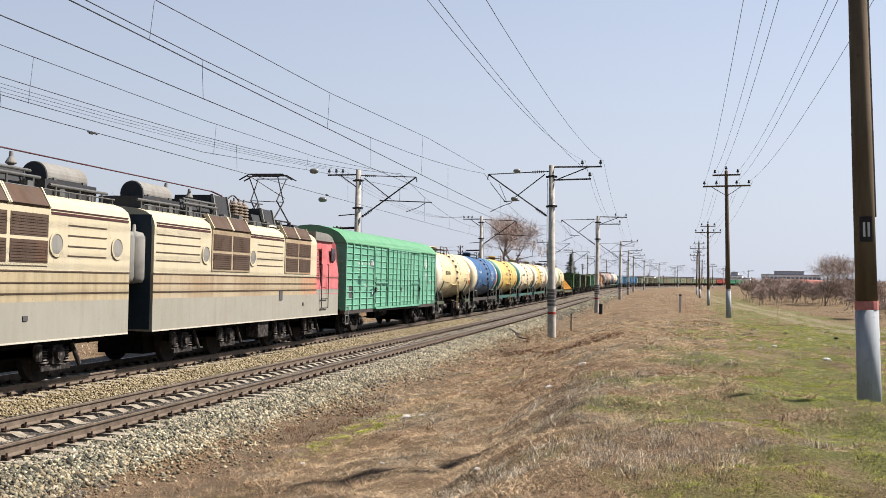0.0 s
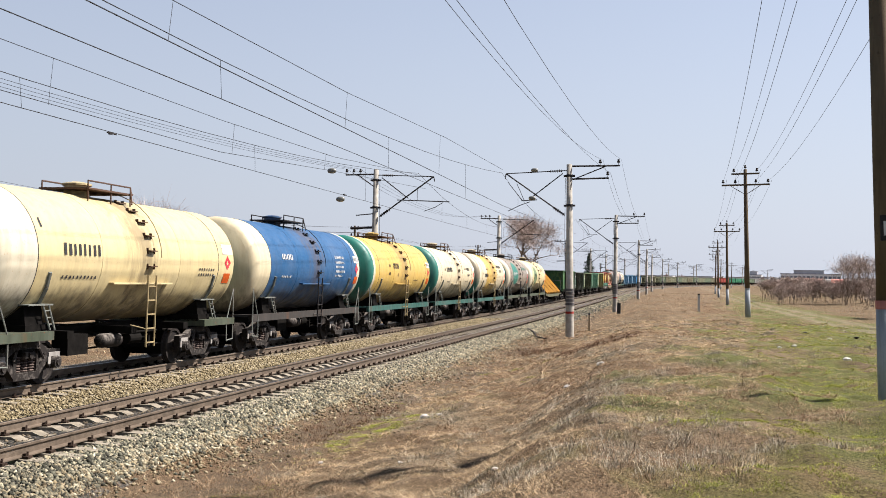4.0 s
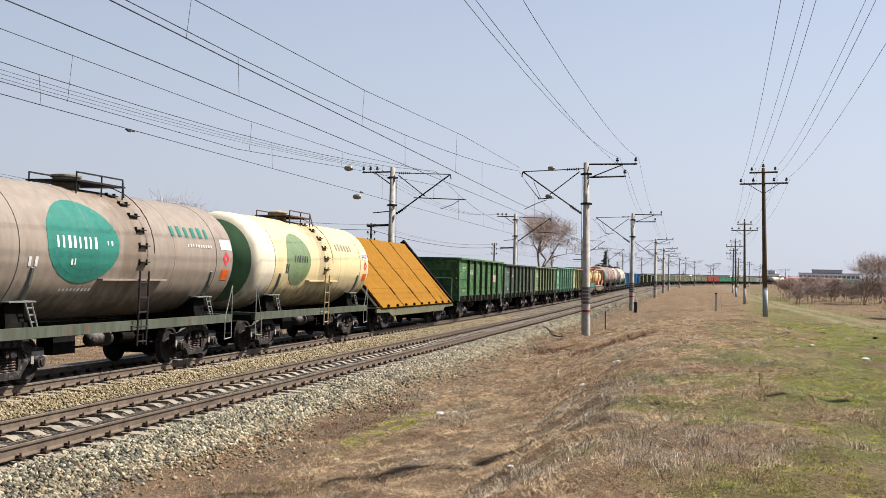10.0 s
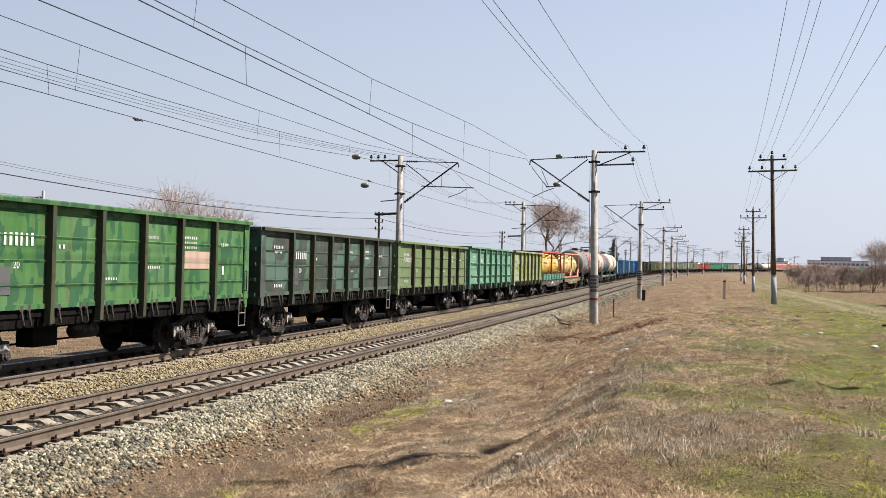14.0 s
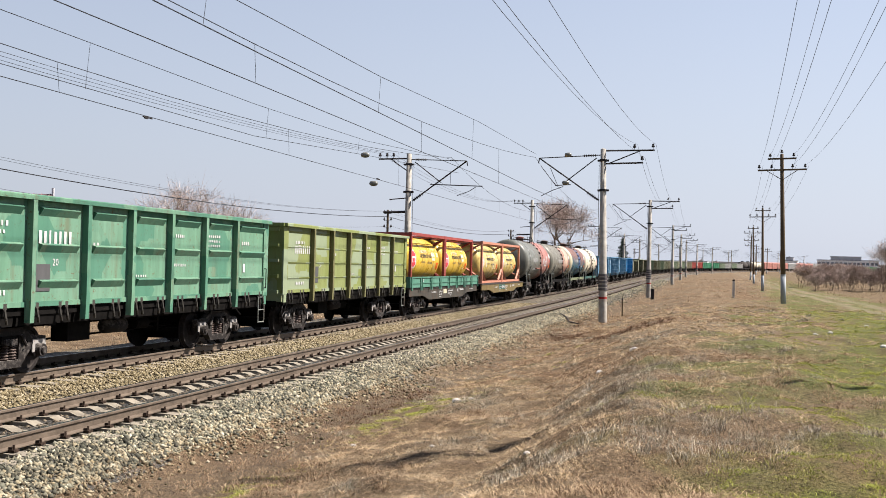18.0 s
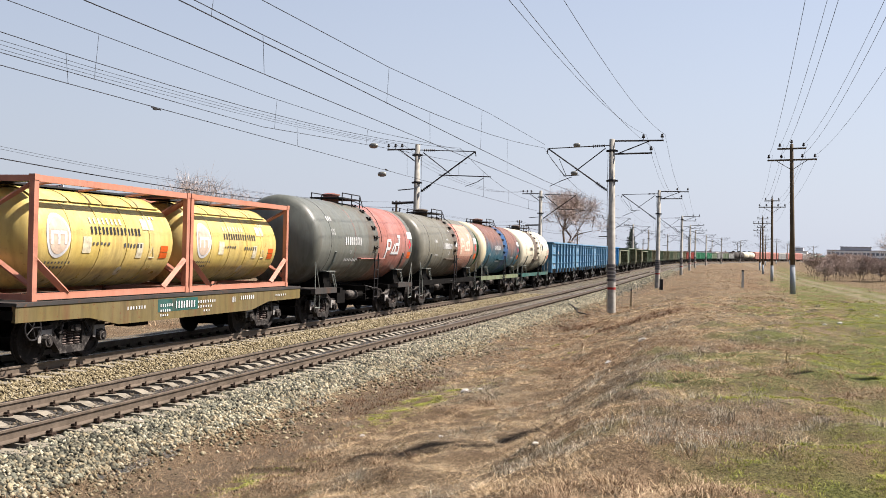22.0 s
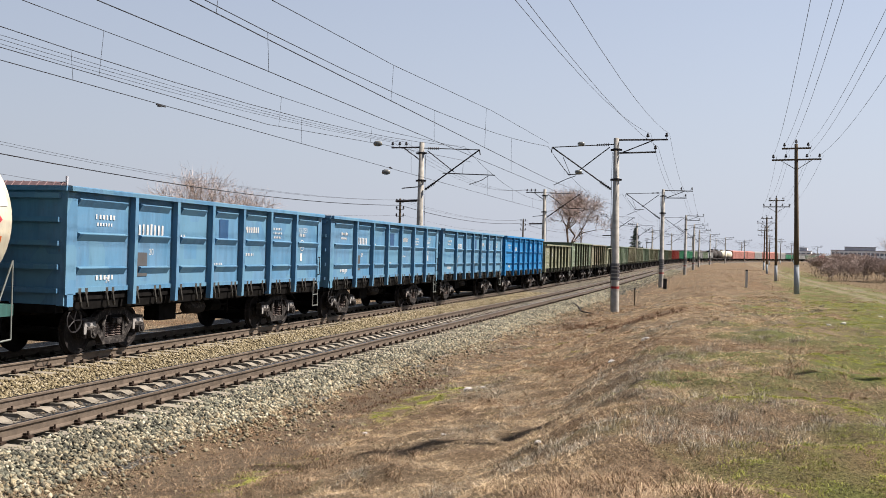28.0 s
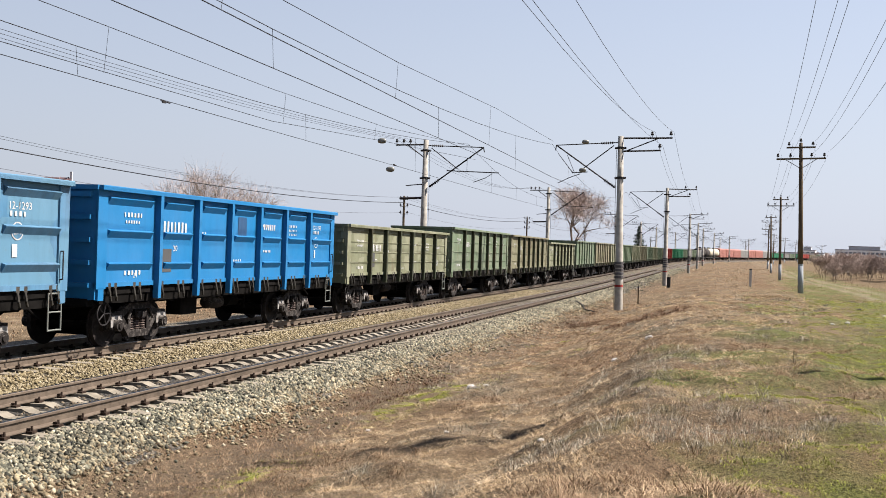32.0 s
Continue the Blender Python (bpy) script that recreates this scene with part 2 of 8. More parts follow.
def box(bm, x0, y0, z0, x1, y1, z1, mat=0, turn=None):
    vs = [Vector((x, y, z)) for x in (x0, x1) for y in (y0, y1) for z in (z0, z1)]
    if turn is not None:
        vs = [turn @ v for v in vs]
    b = [bm.verts.new(v) for v in vs]
    for f in ((0, 1, 3, 2), (4, 6, 7, 5), (0, 4, 5, 1), (2, 3, 7, 6), (0, 2, 6, 4), (1, 5, 7, 3)):
        bm.faces.new([b[i] for i in f]).material_index = mat
    return bm


def rod(bm, a, b, r0, r1=None, n=8, mat=0, caps=True):
    """A round bar from a to b."""
    a, b = Vector(a), Vector(b)
    r1 = r0 if r1 is None else r1
    q = (b - a).to_track_quat("Z", "Y")
    ra, rb = [], []
    for i in range(n):
        w = q @ Vector((math.cos(2 * math.pi * i / n), math.sin(2 * math.pi * i / n), 0))
        ra.append(bm.verts.new(a + w * r0))
        rb.append(bm.verts.new(b + w * r1))
    for i in range(n):
        j = (i + 1) % n
        bm.faces.new((ra[i], ra[j], rb[j], rb[i])).material_index = mat
    if caps:
        bm.faces.new(ra[::-1]).material_index = mat
        bm.faces.new(rb).material_index = mat
    return bm


def lathe(bm, profile, n=32, axis="Y", mat=0, centre=(0, 0, 0)):
    """A body of revolution: profile of (along, radius)."""
    rings = []
    for s, r in profile:
        ring = []
        for i in range(n):
            a = 2 * math.pi * i / n
            u, w = r * math.cos(a), r * math.sin(a)
            p = {"Y": (u, s, w), "Z": (u, w, s), "X": (s, u, w)}[axis]
            ring.append(bm.verts.new(Vector(p) + Vector(centre)))
        rings.append(ring)
    for k in range(len(rings) - 1):
        for i in range(n):
            j = (i + 1) % n
            bm.faces.new((rings[k][i], rings[k][j], rings[k + 1][j], rings[k + 1][i])).material_index = mat
    for ring in (rings[0], rings[-1]):
        try:
            bm.faces.new(ring).material_index = mat
        except ValueError:
            pass
    bmesh.ops.recalc_face_normals(bm, faces=bm.faces[:])
    return bm


def prism(bm, outline, y0, y1, mat=0):
    """An outline in (x, z), drawn out along y."""
    a = [bm.verts.new((x, y0, z)) for x, z in outline]
    b = [bm.verts.new((x, y1, z)) for x, z in outline]
    n = len(outline)
    for i in range(n):
        j = (i + 1) % n
        bm.faces.new((a[i], a[j], b[j], b[i])).material_index = mat
    bm.faces.new(a[::-1]).material_index = mat
    bm.faces.new(b).material_index = mat
    bmesh.ops.recalc_face_normals(bm, faces=bm.faces[:])
    return bm


def fish_belly(outline, x0, x1):
    """A sill outline in (y, z), x thick."""
    bm = B()
    va = [bm.verts.new((x0, y, z)) for y, z in outline]
    vb = [bm.verts.new((x1, y, z)) for y, z in outline]
    n = len(outline)
    for i in range(n):
        j = (i + 1) % n
        bm.faces.new((va[i], va[j], vb[j], vb[i]))
    bm.faces.new(va[::-1])
    bm.faces.new(vb)
    bmesh.ops.recalc_face_normals(bm, faces=bm.faces[:])
    return bm


def B():
    return bmesh.new()


def empty(name, label, category, group="", m=None, kind=""):
    ob = new(name)
    if m is not None:
        ob.matrix_basis = m
    return tagged(ob, label, category, group, kind)


# ---- the line of the track: straight, then a curve to the right ----
NEAR_X, FAR_OFF = -9.535, -4.42
BEND_AT, BEND_R = 250.0, 1100.0


def rail_z(s):
    """Height of the rail heads: a slight fall from the camera, then level."""
    if s <= 0:
        return 0.0
    return -0.0055 * s if s < 60 else -0.33 - 0.10 * (1 - math.exp(-(s - 60) / 18.0))


def on_line(s, c=0.0, z=0.0):
    """The place s metres along the line, c metres to the right of the near track's axis, z over its rails."""
    if s <= BEND_AT:
        return Vector((NEAR_X + c, s, rail_z(s) + z))
    a = (s - BEND_AT) / BEND_R
    return Vector((NEAR_X + BEND_R - (BEND_R - c) * math.cos(a), BEND_AT + (BEND_R - c) * math.sin(a), rail_z(s) + z))


def heading(s):
    return 0.0 if s <= BEND_AT else -(s - BEND_AT) / BEND_R


def line_pose(s, c=0.0, z=0.0):
    p = on_line(s, c, z)
    tilt = (rail_z(s + 4) - rail_z(s - 4)) / 8
    return Matrix.Translation(p) @ Matrix.Rotation(heading(s), 4, "Z") @ Matrix.Rotation(math.atan(tilt), 4, "X")


def smooth_step(a, b, x):
    t = min(1.0, max(0.0, (x - a) / (b - a)))
    return t * t * (3 - 2 * t)


def bank_height(y):
    """Height of the grass bank along the line."""
    return 0.72 - 0.95 * smooth_step(8, 75, y) - 0.35 * smooth_step(75, 130, y)


def turf_z(s, c):
    """Ground height over the near track's rails at s, c (bed, shoulder, shallow ditch, grass bank)."""
    r = rail_z(s)
    x, y = NEAR_X + c, s
    if c > 1.5:
        z = -0.245 - 0.305 * smooth_step(1.5, 3.2, c)
        rise = bank_height(s) - r
        near = 1 - smooth_step(17, 34, s)
        climb = near * (0.33 * smooth_step(3.4, 6.9, c) + 0.67 * smooth_step(6.6, 8.9, c)) + (1 - near) * smooth_step(3.6, 9.0, c)
        z += (rise + 0.55) * climb
        rough = smooth_step(3.0, 5.0, c)
        z += rough * (0.15 * noise.noise((x * 0.45, y * 0.45, 3.1)) + 0.12 * noise.noise((x * 1.3, y * 1.3, 8.3)) + 0.06 * noise.noise((x * 3.4, y * 3.4, 5.7)))
        return r + z
    if c < -6.2:
        z = -0.27 - 0.22 * smooth_step(-6.2, -8.5, c)
        z += smooth_step(-8.0, -10.0, c) * 0.25 * noise.noise((x * 0.12, y * 0.12, 1.7))
        return r + z
    return r - 0.245 + 0.02 * noise.noise((x * 2.0, y * 2.0, 0.3))

# ---- ground: one sheet that follows the line and reaches the horizon ----
def stations(edges):
    out = []
    for a, b, step in edges:
        n = max(1, round((b - a) / step))
        out += [a + (b - a) * i / n for i in range(n)]
    return out + [edges[-1][1]]


def build_ground():
    ys = stations([(-400, -20, 40), (-20, 4, 2), (4, 8, 0.25), (8, 24, 0.12), (24, 30, 0.25), (30, 70, 0.6), (70, 140, 2), (140, 300, 8), (300, 900, 25), (900, 1500, 60)])
    cs = stations([(-2500, -300, 300), (-300, -60, 30), (-60, -9, 4), (-9, -6, 0.5), (-6, 1.5, 0.25), (1.5, 4, 0.25), (4, 14, 0.14), (14, 20, 0.25), (20, 40, 1.5), (40, 120, 10), (120, 600, 60), (600, 2500, 300)])
    bm = B()
    grid = []
    for s in ys:
        row = []
        for c in cs:
            lim = min(c, 900.0)
            p = on_line(s, lim)
            p.x += c - lim
            p.z = turf_z(s, c)
            row.append(bm.verts.new(p))
        grid.append(row)
    far = [bm.verts.new((v.co.x * 1.0 + 300, v.co.y + 2500, v.co.z)) for v in grid[-1]]
    grid.append(far)
    for i in range(len(grid) - 1):
        for j in range(len(cs) - 1):
            f = bm.faces.new((grid[i][j], grid[i][j + 1], grid[i + 1][j + 1], grid[i + 1][j]))
            m = (cs[j] + cs[j + 1]) / 2
            y = ys[min(i, len(ys) - 1)]
            edge = 2.35 + 0.4 * noise.noise((y * 0.5, 7.0, m * 0.3)) + 0.25 * noise.noise((y * 1.9, 2.0, m))
            f.material_index = 3 if abs(m + 4.42) < 0.8 else 4 if abs(m) < 0.72 else 2 if -3.0 < m < -1.0 or -9 < m <= -3 else 1 if -1.0 <= m < edge else 0
    ob = part("ground", bm, [TURF, BALLAST, BALLAST_Y, BALLAST_D, BALLAST_M], smooth=True)
    return tagged(ob, "dry steppe turf with straw grass beside a stone track bed", "ground", kind="structure")


build_ground()

# ---- the two tracks ----
RAIL_OUTLINE = [(-0.075, -0.18), (0.075, -0.18), (0.075, -0.165), (0.012, -0.145), (0.010, -0.05), (0.036, -0.038), (0.036, -0.008), (0.028, 0.0), (-0.028, 0.0), (-0.036, -0.008), (-0.036, -0.038), (-0.010, -0.05), (-0.012, -0.145), (-0.075, -0.165)]


def build_rail(parent, c, s0=-420.0, s1=1250.0):
    ss = stations([(s0, 0, 60), (0, 120, 4), (120, 250, 10), (250, s1, 10)])
    bm = B()
    rings = [[bm.verts.new(on_line(s, c + x, z)) for x, z in RAIL_OUTLINE] for s in ss]
    n = len(RAIL_OUTLINE)
    for a, b in zip(rings, rings[1:]):
        for i in range(n):
            j = (i + 1) % n
            bm.faces.new((a[i], a[j], b[j], b[i])).material_index = 1 if i == 7 else 0
    bmesh.ops.recalc_face_normals(bm, faces=bm.faces[:])
    return part("rail", bm, [RAIL, RAIL_TOP], parent)


def sleeper_mesh():
    bm = B()
    prism(bm, [(-1.35, -0.40), (1.35, -0.40), (1.35, -0.215), (1.0, -0.205), (0.45, -0.185), (0.3, -0.24), (-0.3, -0.24), (-0.45, -0.185), (-1.0, -0.205), (-1.35, -0.215)], -0.12, 0.12)
    for e in (-0.76, 0.76):
        for w in (-0.125, 0.125):
            box(bm, e + w - 0.045, -0.055, -0.19, e + w + 0.045, 0.055, -0.160, 1)
            box(bm, e + w * 0.75 - 0.03, -0.03, -0.165, e + w * 0.75 + 0.03, 0.03, -0.130, 1)
            rod(bm, (e + w, 0.0, -0.165), (e + w, 0.0, -0.100), 0.016, n=6, mat=1)
    me = bpy.data.meshes.new("sleeper")
    bm.to_mesh(me)
    bm.free()
    me.materials.append(CONCRETE)
    me.materials.append(FASTENER)
    return me


def build_track(c, first):
    track = empty("track", "railway track of steel rails on pale concrete sleepers", "railway track", "tracks", kind="structure")
    for e in (-0.76, 0.76):
        build_rail(track, c + e)
    me = sleeper_mesh()
    step = 0.545
    for i in range(290):
        s = first + i * step
        link("sleeper", me, track, loc=line_pose(s, c) @ pose(0, 0, random.uniform(-0.012, 0.004), 0, 0, random.uniform(-0.6, 0.6)))
    bm = B()
    s = first + 290 * step
    while s < 420:
        m = line_pose(s, c)
        box(bm, -1.35, -0.12, -0.36, 1.35, 0.12, -0.2, turn=m)
        s += step
    tagged(part("sleepers", bm, CONCRETE, track), kind="stuff")
    return track


build_track(0.0, 5.0)
build_track(FAR_OFF, 5.0)

# ---- the train ----
def patched(name, base, other, size=1.6, tall=0.8, much=0.6, **kw):
    """Weathered paint with repainted blocks of a second colour."""
    m = paint(name, base, **kw)
    nt = m.node_tree
    bsdf = nt.nodes["Principled BSDF"]
    old = bsdf.inputs["Base Color"].links[0].from_socket
    v = coords(nt, (1.0, 1.0, tall))
    vo = add(nt, "ShaderNodeTexVoronoi", Scale=size)
    vo.distance = "CHEBYCHEV"
    nt.links.new(v, vo.inputs["Vector"])
    sep = nt.nodes.new("ShaderNodeSeparateColor")
    nt.links.new(vo.outputs["Color"], sep.inputs[0])
    sel = ramp(nt, sep.outputs[1], [(0.60, (0, 0, 0)), (0.66, (much,) * 3)])
    other = toned(other)
    nt.links.new(mix(nt, sel, old, other), bsdf.inputs["Base Color"])
    return m


CREAM_M = plain("marking_cream", (0.74, 0.66, 0.52), 0.7, 0, 0.2, 12, bumpy=0)
WHITE_M = plain("marking_white", (0.72, 0.72, 0.70), 0.7, 0, 0.12, 20, bumpy=0)
DARK_M = plain("marking_dark", (0.05, 0.05, 0.055), 0.7, 0, 0.2, 20, bumpy=0)
ORANGE_M = plain("hazard_orange", (0.75, 0.13, 0.02), 0.6, 0, 0.1, bumpy=0)
PINK_M = plain("hazard_red", (0.72, 0.06, 0.08), 0.6, 0, 0.1, bumpy=0)
RUSTY = paint("rusty_steel", (0.13, 0.075, 0.05), 0.5, 0.3, 0.1, 0.8)
GREY_P = paint("grey_patch", (0.10, 0.10, 0.10), 0.3, 0.1, 0.2)
FRAME_G = paint("frame_green", (0.03, 0.125, 0.105), 0.8, 0.3, 0.25, 0.6)
FRAME_D = paint("frame_dark", (0.06, 0.055, 0.05), 0.6, 0.3, 0.1, 0.8)
PALE_RAIL = paint("ladder_paint", (0.26, 0.28, 0.25), 0.5, 0.3, 0.1, 0.7)
LADDER_Y = paint("ladder_yellowed", (0.42, 0.33, 0.17), 0.5, 0.3, 0.1, 0.7)
MESHES = {}


def mesh_of(name, bm, *materials, smooth=False):
    me = bpy.data.meshes.new(name)
    bm.to_mesh(me)
    bm.free()
    for mt in materials:
        me.materials.append(mt)
    if smooth:
        me.shade_smooth()
    return me


def bogie_meshes():
    """Meshes of a three-piece freight bogie: wheelbase 1.85 m, wheels of 0.95 m."""
    r = 0.475
    bm = B()  # wheelset: axle and two flanged wheels
    rod(bm, (-1.1, 0, 0), (1.1, 0, 0), 0.075, n=10)
    for sgn in (-1, 1):
        x = 0.76 * sgn
        prof = [(x - 0.065 * sgn, 0.10), (x - 0.065 * sgn, r + 0.03), (x - 0.035 * sgn, r + 0.03), (x - 0.03 * sgn, r), (x + 0.065 * sgn, r - 0.006), (x + 0.065 * sgn, r - 0.075), (x + 0.03 * sgn, r - 0.085), (x + 0.02 * sgn, 0.16), (x + 0.08 * sgn, 0.13), (x + 0.08 * sgn, 0.07)]
        lathe(bm, prof, 28, "X")
    MESHES["wheelset"] = mesh_of("wheelset", bm, WHEEL)
    bm = B()  # side frame
    for x0, x1 in ((0.94, 1.10),):
        def bar(p, q, w):
            d = Vector((0, q[0] - p[0], q[1] - p[1]))
            n = Vector((0, -d.z, d.y)).normalized() * w
            vs = [Vector((x, *v)) for x in (x0, x1) for v in ((p[0] + n.y, p[1] + n.z), (p[0] - n.y, p[1] - n.z), (q[0] - n.y, q[1] - n.z), (q[0] + n.y, q[1] + n.z))]
            b = [bm.verts.new(v) for v in vs]
            for f in ((0, 1, 2, 3), (7, 6, 5, 4), (0, 4, 5, 1), (1, 5, 6, 2), (2, 6, 7, 3), (3, 7, 4, 0)):
                bm.faces.new([b[i] for i in f])
        bar((-1.15, 0.66), (-0.62, 0.70), 0.085)
        bar((0.62, 0.70), (1.15, 0.66), 0.085)
        bar((-0.66, 0.72), (-0.36, 0.87), 0.075)
        bar((0.36, 0.87), (0.66, 0.72), 0.075)
        bar((-0.42, 0.87), (0.42, 0.87), 0.075)
        bar((-0.70, 0.62), (-0.36, 0.26), 0.075)
        bar((0.36, 0.26), (0.70, 0.62), 0.075)
        bar((-0.42, 0.25), (0.42, 0.25), 0.075)
        bar((-0.38, 0.28), (-0.38, 0.85), 0.05)
        bar((0.38, 0.28), (0.38, 0.85), 0.05)
    bmesh.ops.recalc_face_normals(bm, faces=bm.faces[:])
    MESHES["side_frame"] = mesh_of("side_frame", bm, BOGIE)
    bm = B()  # brake beam with hangers and shoe heads
    for e in (-1, 1):
        rod(bm, (-0.85, e * 0.36, 0.42), (0.85, e * 0.36, 0.42), 0.035, n=6)
        for x in (-0.76, 0.76):
            box(bm, x - 0.05, e * 0.40 - 0.05, 0.30, x + 0.05, e * 0.40 + 0.05, 0.60)
            rod(bm, (x, e * 0.40, 0.58), (x, e * 0.22, 0.88), 0.022, n=5)
    box(bm, 0.92, -0.17, 0.62, 1.19, 0.17, 0.74)
    rod(bm, (1.17, 0.0, 0.68), (1.22, 0.0, 0.68), 0.07, n=10)
    for e in (-1, 1):
        rod(bm, (1.13, e * 0.36, 0.80), (1.15, e * 0.50, 0.58), 0.03, n=6)
    MESHES["brake_beam"] = mesh_of("brake_beam", bm, BOGIE)
    bm = B()  # axle box with round cover
    box(bm, 0.90, -0.16, 0.35, 1.12, 0.16, 0.60)
    rod(bm, (1.10, 0, r), (1.22, 0, r), 0.125, n=14)
    rod(bm, (1.20, 0, r), (1.25, 0, r), 0.07, n=10)
    MESHES["axle_box"] = mesh_of("axle_box", bm, BOGIE)
    bm = B()  # pale painted jaw over the axle box
    box(bm, 1.10, -0.20, 0.60, 1.125, 0.20, 0.69)
    for y in (-0.17, 0.17):
        box(bm, 1.10, y - 0.045, 0.44, 1.125, y + 0.045, 0.60)
    MESHES["axle_jaw"] = mesh_of("axle_jaw", bm, JAW)
    bm = B()  # spring nest
    for y in (-0.23, 0.0, 0.23):
        prof = []
        for k in range(6):
            z = 0.33 + 0.055 * k
            prof += [(z, 0.075), (z + 0.014, 0.10), (z + 0.03, 0.10), (z + 0.044, 0.075)]
        lathe(bm, prof, 10, "Z", centre=(1.0, y, 0))
    MESHES["spring"] = mesh_of("spring", bm, SPRING)
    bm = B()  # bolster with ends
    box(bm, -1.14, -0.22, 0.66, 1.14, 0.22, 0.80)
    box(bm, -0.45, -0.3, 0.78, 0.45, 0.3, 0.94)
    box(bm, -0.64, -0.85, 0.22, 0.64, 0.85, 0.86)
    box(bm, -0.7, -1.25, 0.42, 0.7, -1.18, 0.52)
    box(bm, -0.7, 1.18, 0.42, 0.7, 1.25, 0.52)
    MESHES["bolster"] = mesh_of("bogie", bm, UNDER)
    bm = B()  # all of a bogie in one mesh, for wagons that stay far off
    box(bm, -1.14, -0.3, 0.3, 1.14, 0.3, 0.9)
    for y in (-0.925, 0.925):
        for x in (-0.76, 0.76):
            rod(bm, (x - 0.07, y, r), (x + 0.07, y, r), r, n=16)
        box(bm, 0.9, y - 0.2, 0.35, 1.15, y + 0.2, 0.7)
    box(bm, 0.94, -1.1, 0.6, 1.1, 1.1, 0.85)
    MESHES["far_bogie"] = mesh_of("bogie", bm, BOGIE)
    bm = B()  # coupler
    box(bm, -0.09, -0.2, 0.97, 0.09, 0.45, 1.15)
    box(bm, -0.22, 0.35, 0.90, 0.20, 0.62, 1.22)
    rod(bm, (0.3, 0.0, 1.0), (0.35, 0.45, 0.70), 0.03)
    MESHES["coupler"] = mesh_of("coupler", bm, UNDER)
    bm = B()
    lathe(bm, [(-0.45, 0.02), (-0.42, 0.14), (-0.36, 0.17), (0.36, 0.17), (0.42, 0.14), (0.45, 0.02)], 14, "Y")
    MESHES["air_tank"] = mesh_of("air_tank", bm, BOGIE, smooth=True)
    bm = B()
    rod(bm, (0, -0.28, 0), (0, 0.28, 0), 0.14, n=14)
    rod(bm, (0, 0.25, 0), (0, 0.9, 0), 0.03, n=6)
    box(bm, -0.04, 0.8, -0.25, 0.04, 0.88, 0.25)
    MESHES["brake_cylinder"] = mesh_of("brake_cylinder", bm, UNDER)
    bm = B()  # hand wheel
    n = 18
    for k in range(n):
        a, b = 2 * math.pi * k / n, 2 * math.pi * (k + 1) / n
        rod(bm, (0, 0.24 * math.cos(a), 0.24 * math.sin(a)), (0, 0.24 * math.cos(b), 0.24 * math.sin(b)), 0.018, n=5, caps=False)
    for k in range(5):
        a = 2 * math.pi * k / 5
        rod(bm, (0, 0, 0), (0, 0.24 * math.cos(a), 0.24 * math.sin(a)), 0.012, n=5)
    MESHES["hand_wheel"] = mesh_of("hand_wheel", bm, STEEL_D)
    bm = B()  # hatch latch under a gondola wall
    box(bm, -0.02, -0.05, 0.05, 0.05, 0.05, 0.16)
    rod(bm, (0.03, 0, 0.1), (0.06, 0.02, -0.12), 0.028, n=6)
    rod(bm, (0.06, 0.02, -0.12), (0.02, 0.10, -0.22), 0.028, n=6)
    MESHES["hatch_latch"] = mesh_of("hatch_latch", bm, LATCH)
    bm = B()  # step ladder at a wagon's end
    for y in (-0.2, 0.2):
        rod(bm, (0, y, 0), (0, y, 0.75), 0.018, n=6)
    for z in (0.02, 0.37, 0.73):
        rod(bm, (0, -0.2, z), (0, 0.2, z), 0.018, n=6)
    MESHES["step"] = mesh_of("step", bm, PALE_RAIL)


JAW = paint("jaw_paint", (0.42, 0.40, 0.37), 0.7, 0.25, 0.1, 0.8)
WHEEL = dusty("wheel_steel", (0.030, 0.026, 0.025), (0.16, 0.14, 0.12), 0.45)
SPRING = dusty("spring_steel", (0.045, 0.032, 0.028), (0.36, 0.28, 0.24), 0.7)
LATCH = plain("latch_steel", (0.085, 0.08, 0.07), 0.8, 0, 0.4)
bogie_meshes()
WHEELSETS = []


def bogie(car, y, near=True, spin=True):
    if not near:
        return link("bogie", MESHES["far_bogie"], car, loc=(0, y, 0))
    b = link("bogie", MESHES["bolster"], car, "grimy three-piece freight bogie", loc=(0, y, 0))
    for sgn in (1, -1):
        flip = Matrix.Rotation(0 if sgn == 1 else math.pi, 4, "Z")
        link("side_frame", MESHES["side_frame"], b, loc=flip)
        link("spring", MESHES["spring"], b, loc=flip)
        for e in (-0.925, 0.925):
            link("axle_box", MESHES["axle_box"], b, loc=flip @ Matrix.Translation((0, e, 0)))
            if sgn == 1:
                link("axle_jaw", MESHES["axle_jaw"], b, "pale painted axle jaw", loc=Matrix.Translation((0, e, 0)))
    link("brake_beam", MESHES["brake_beam"], b)
    for e in (-0.925, 0.925):
        w = link("wheelset", MESHES["wheelset"], b, "worn steel wheels on their axle", loc=(0, e, 0.475))
        WHEELSETS.append((w, car, Vector((0, e, 0.475)), 0.475))
    return b


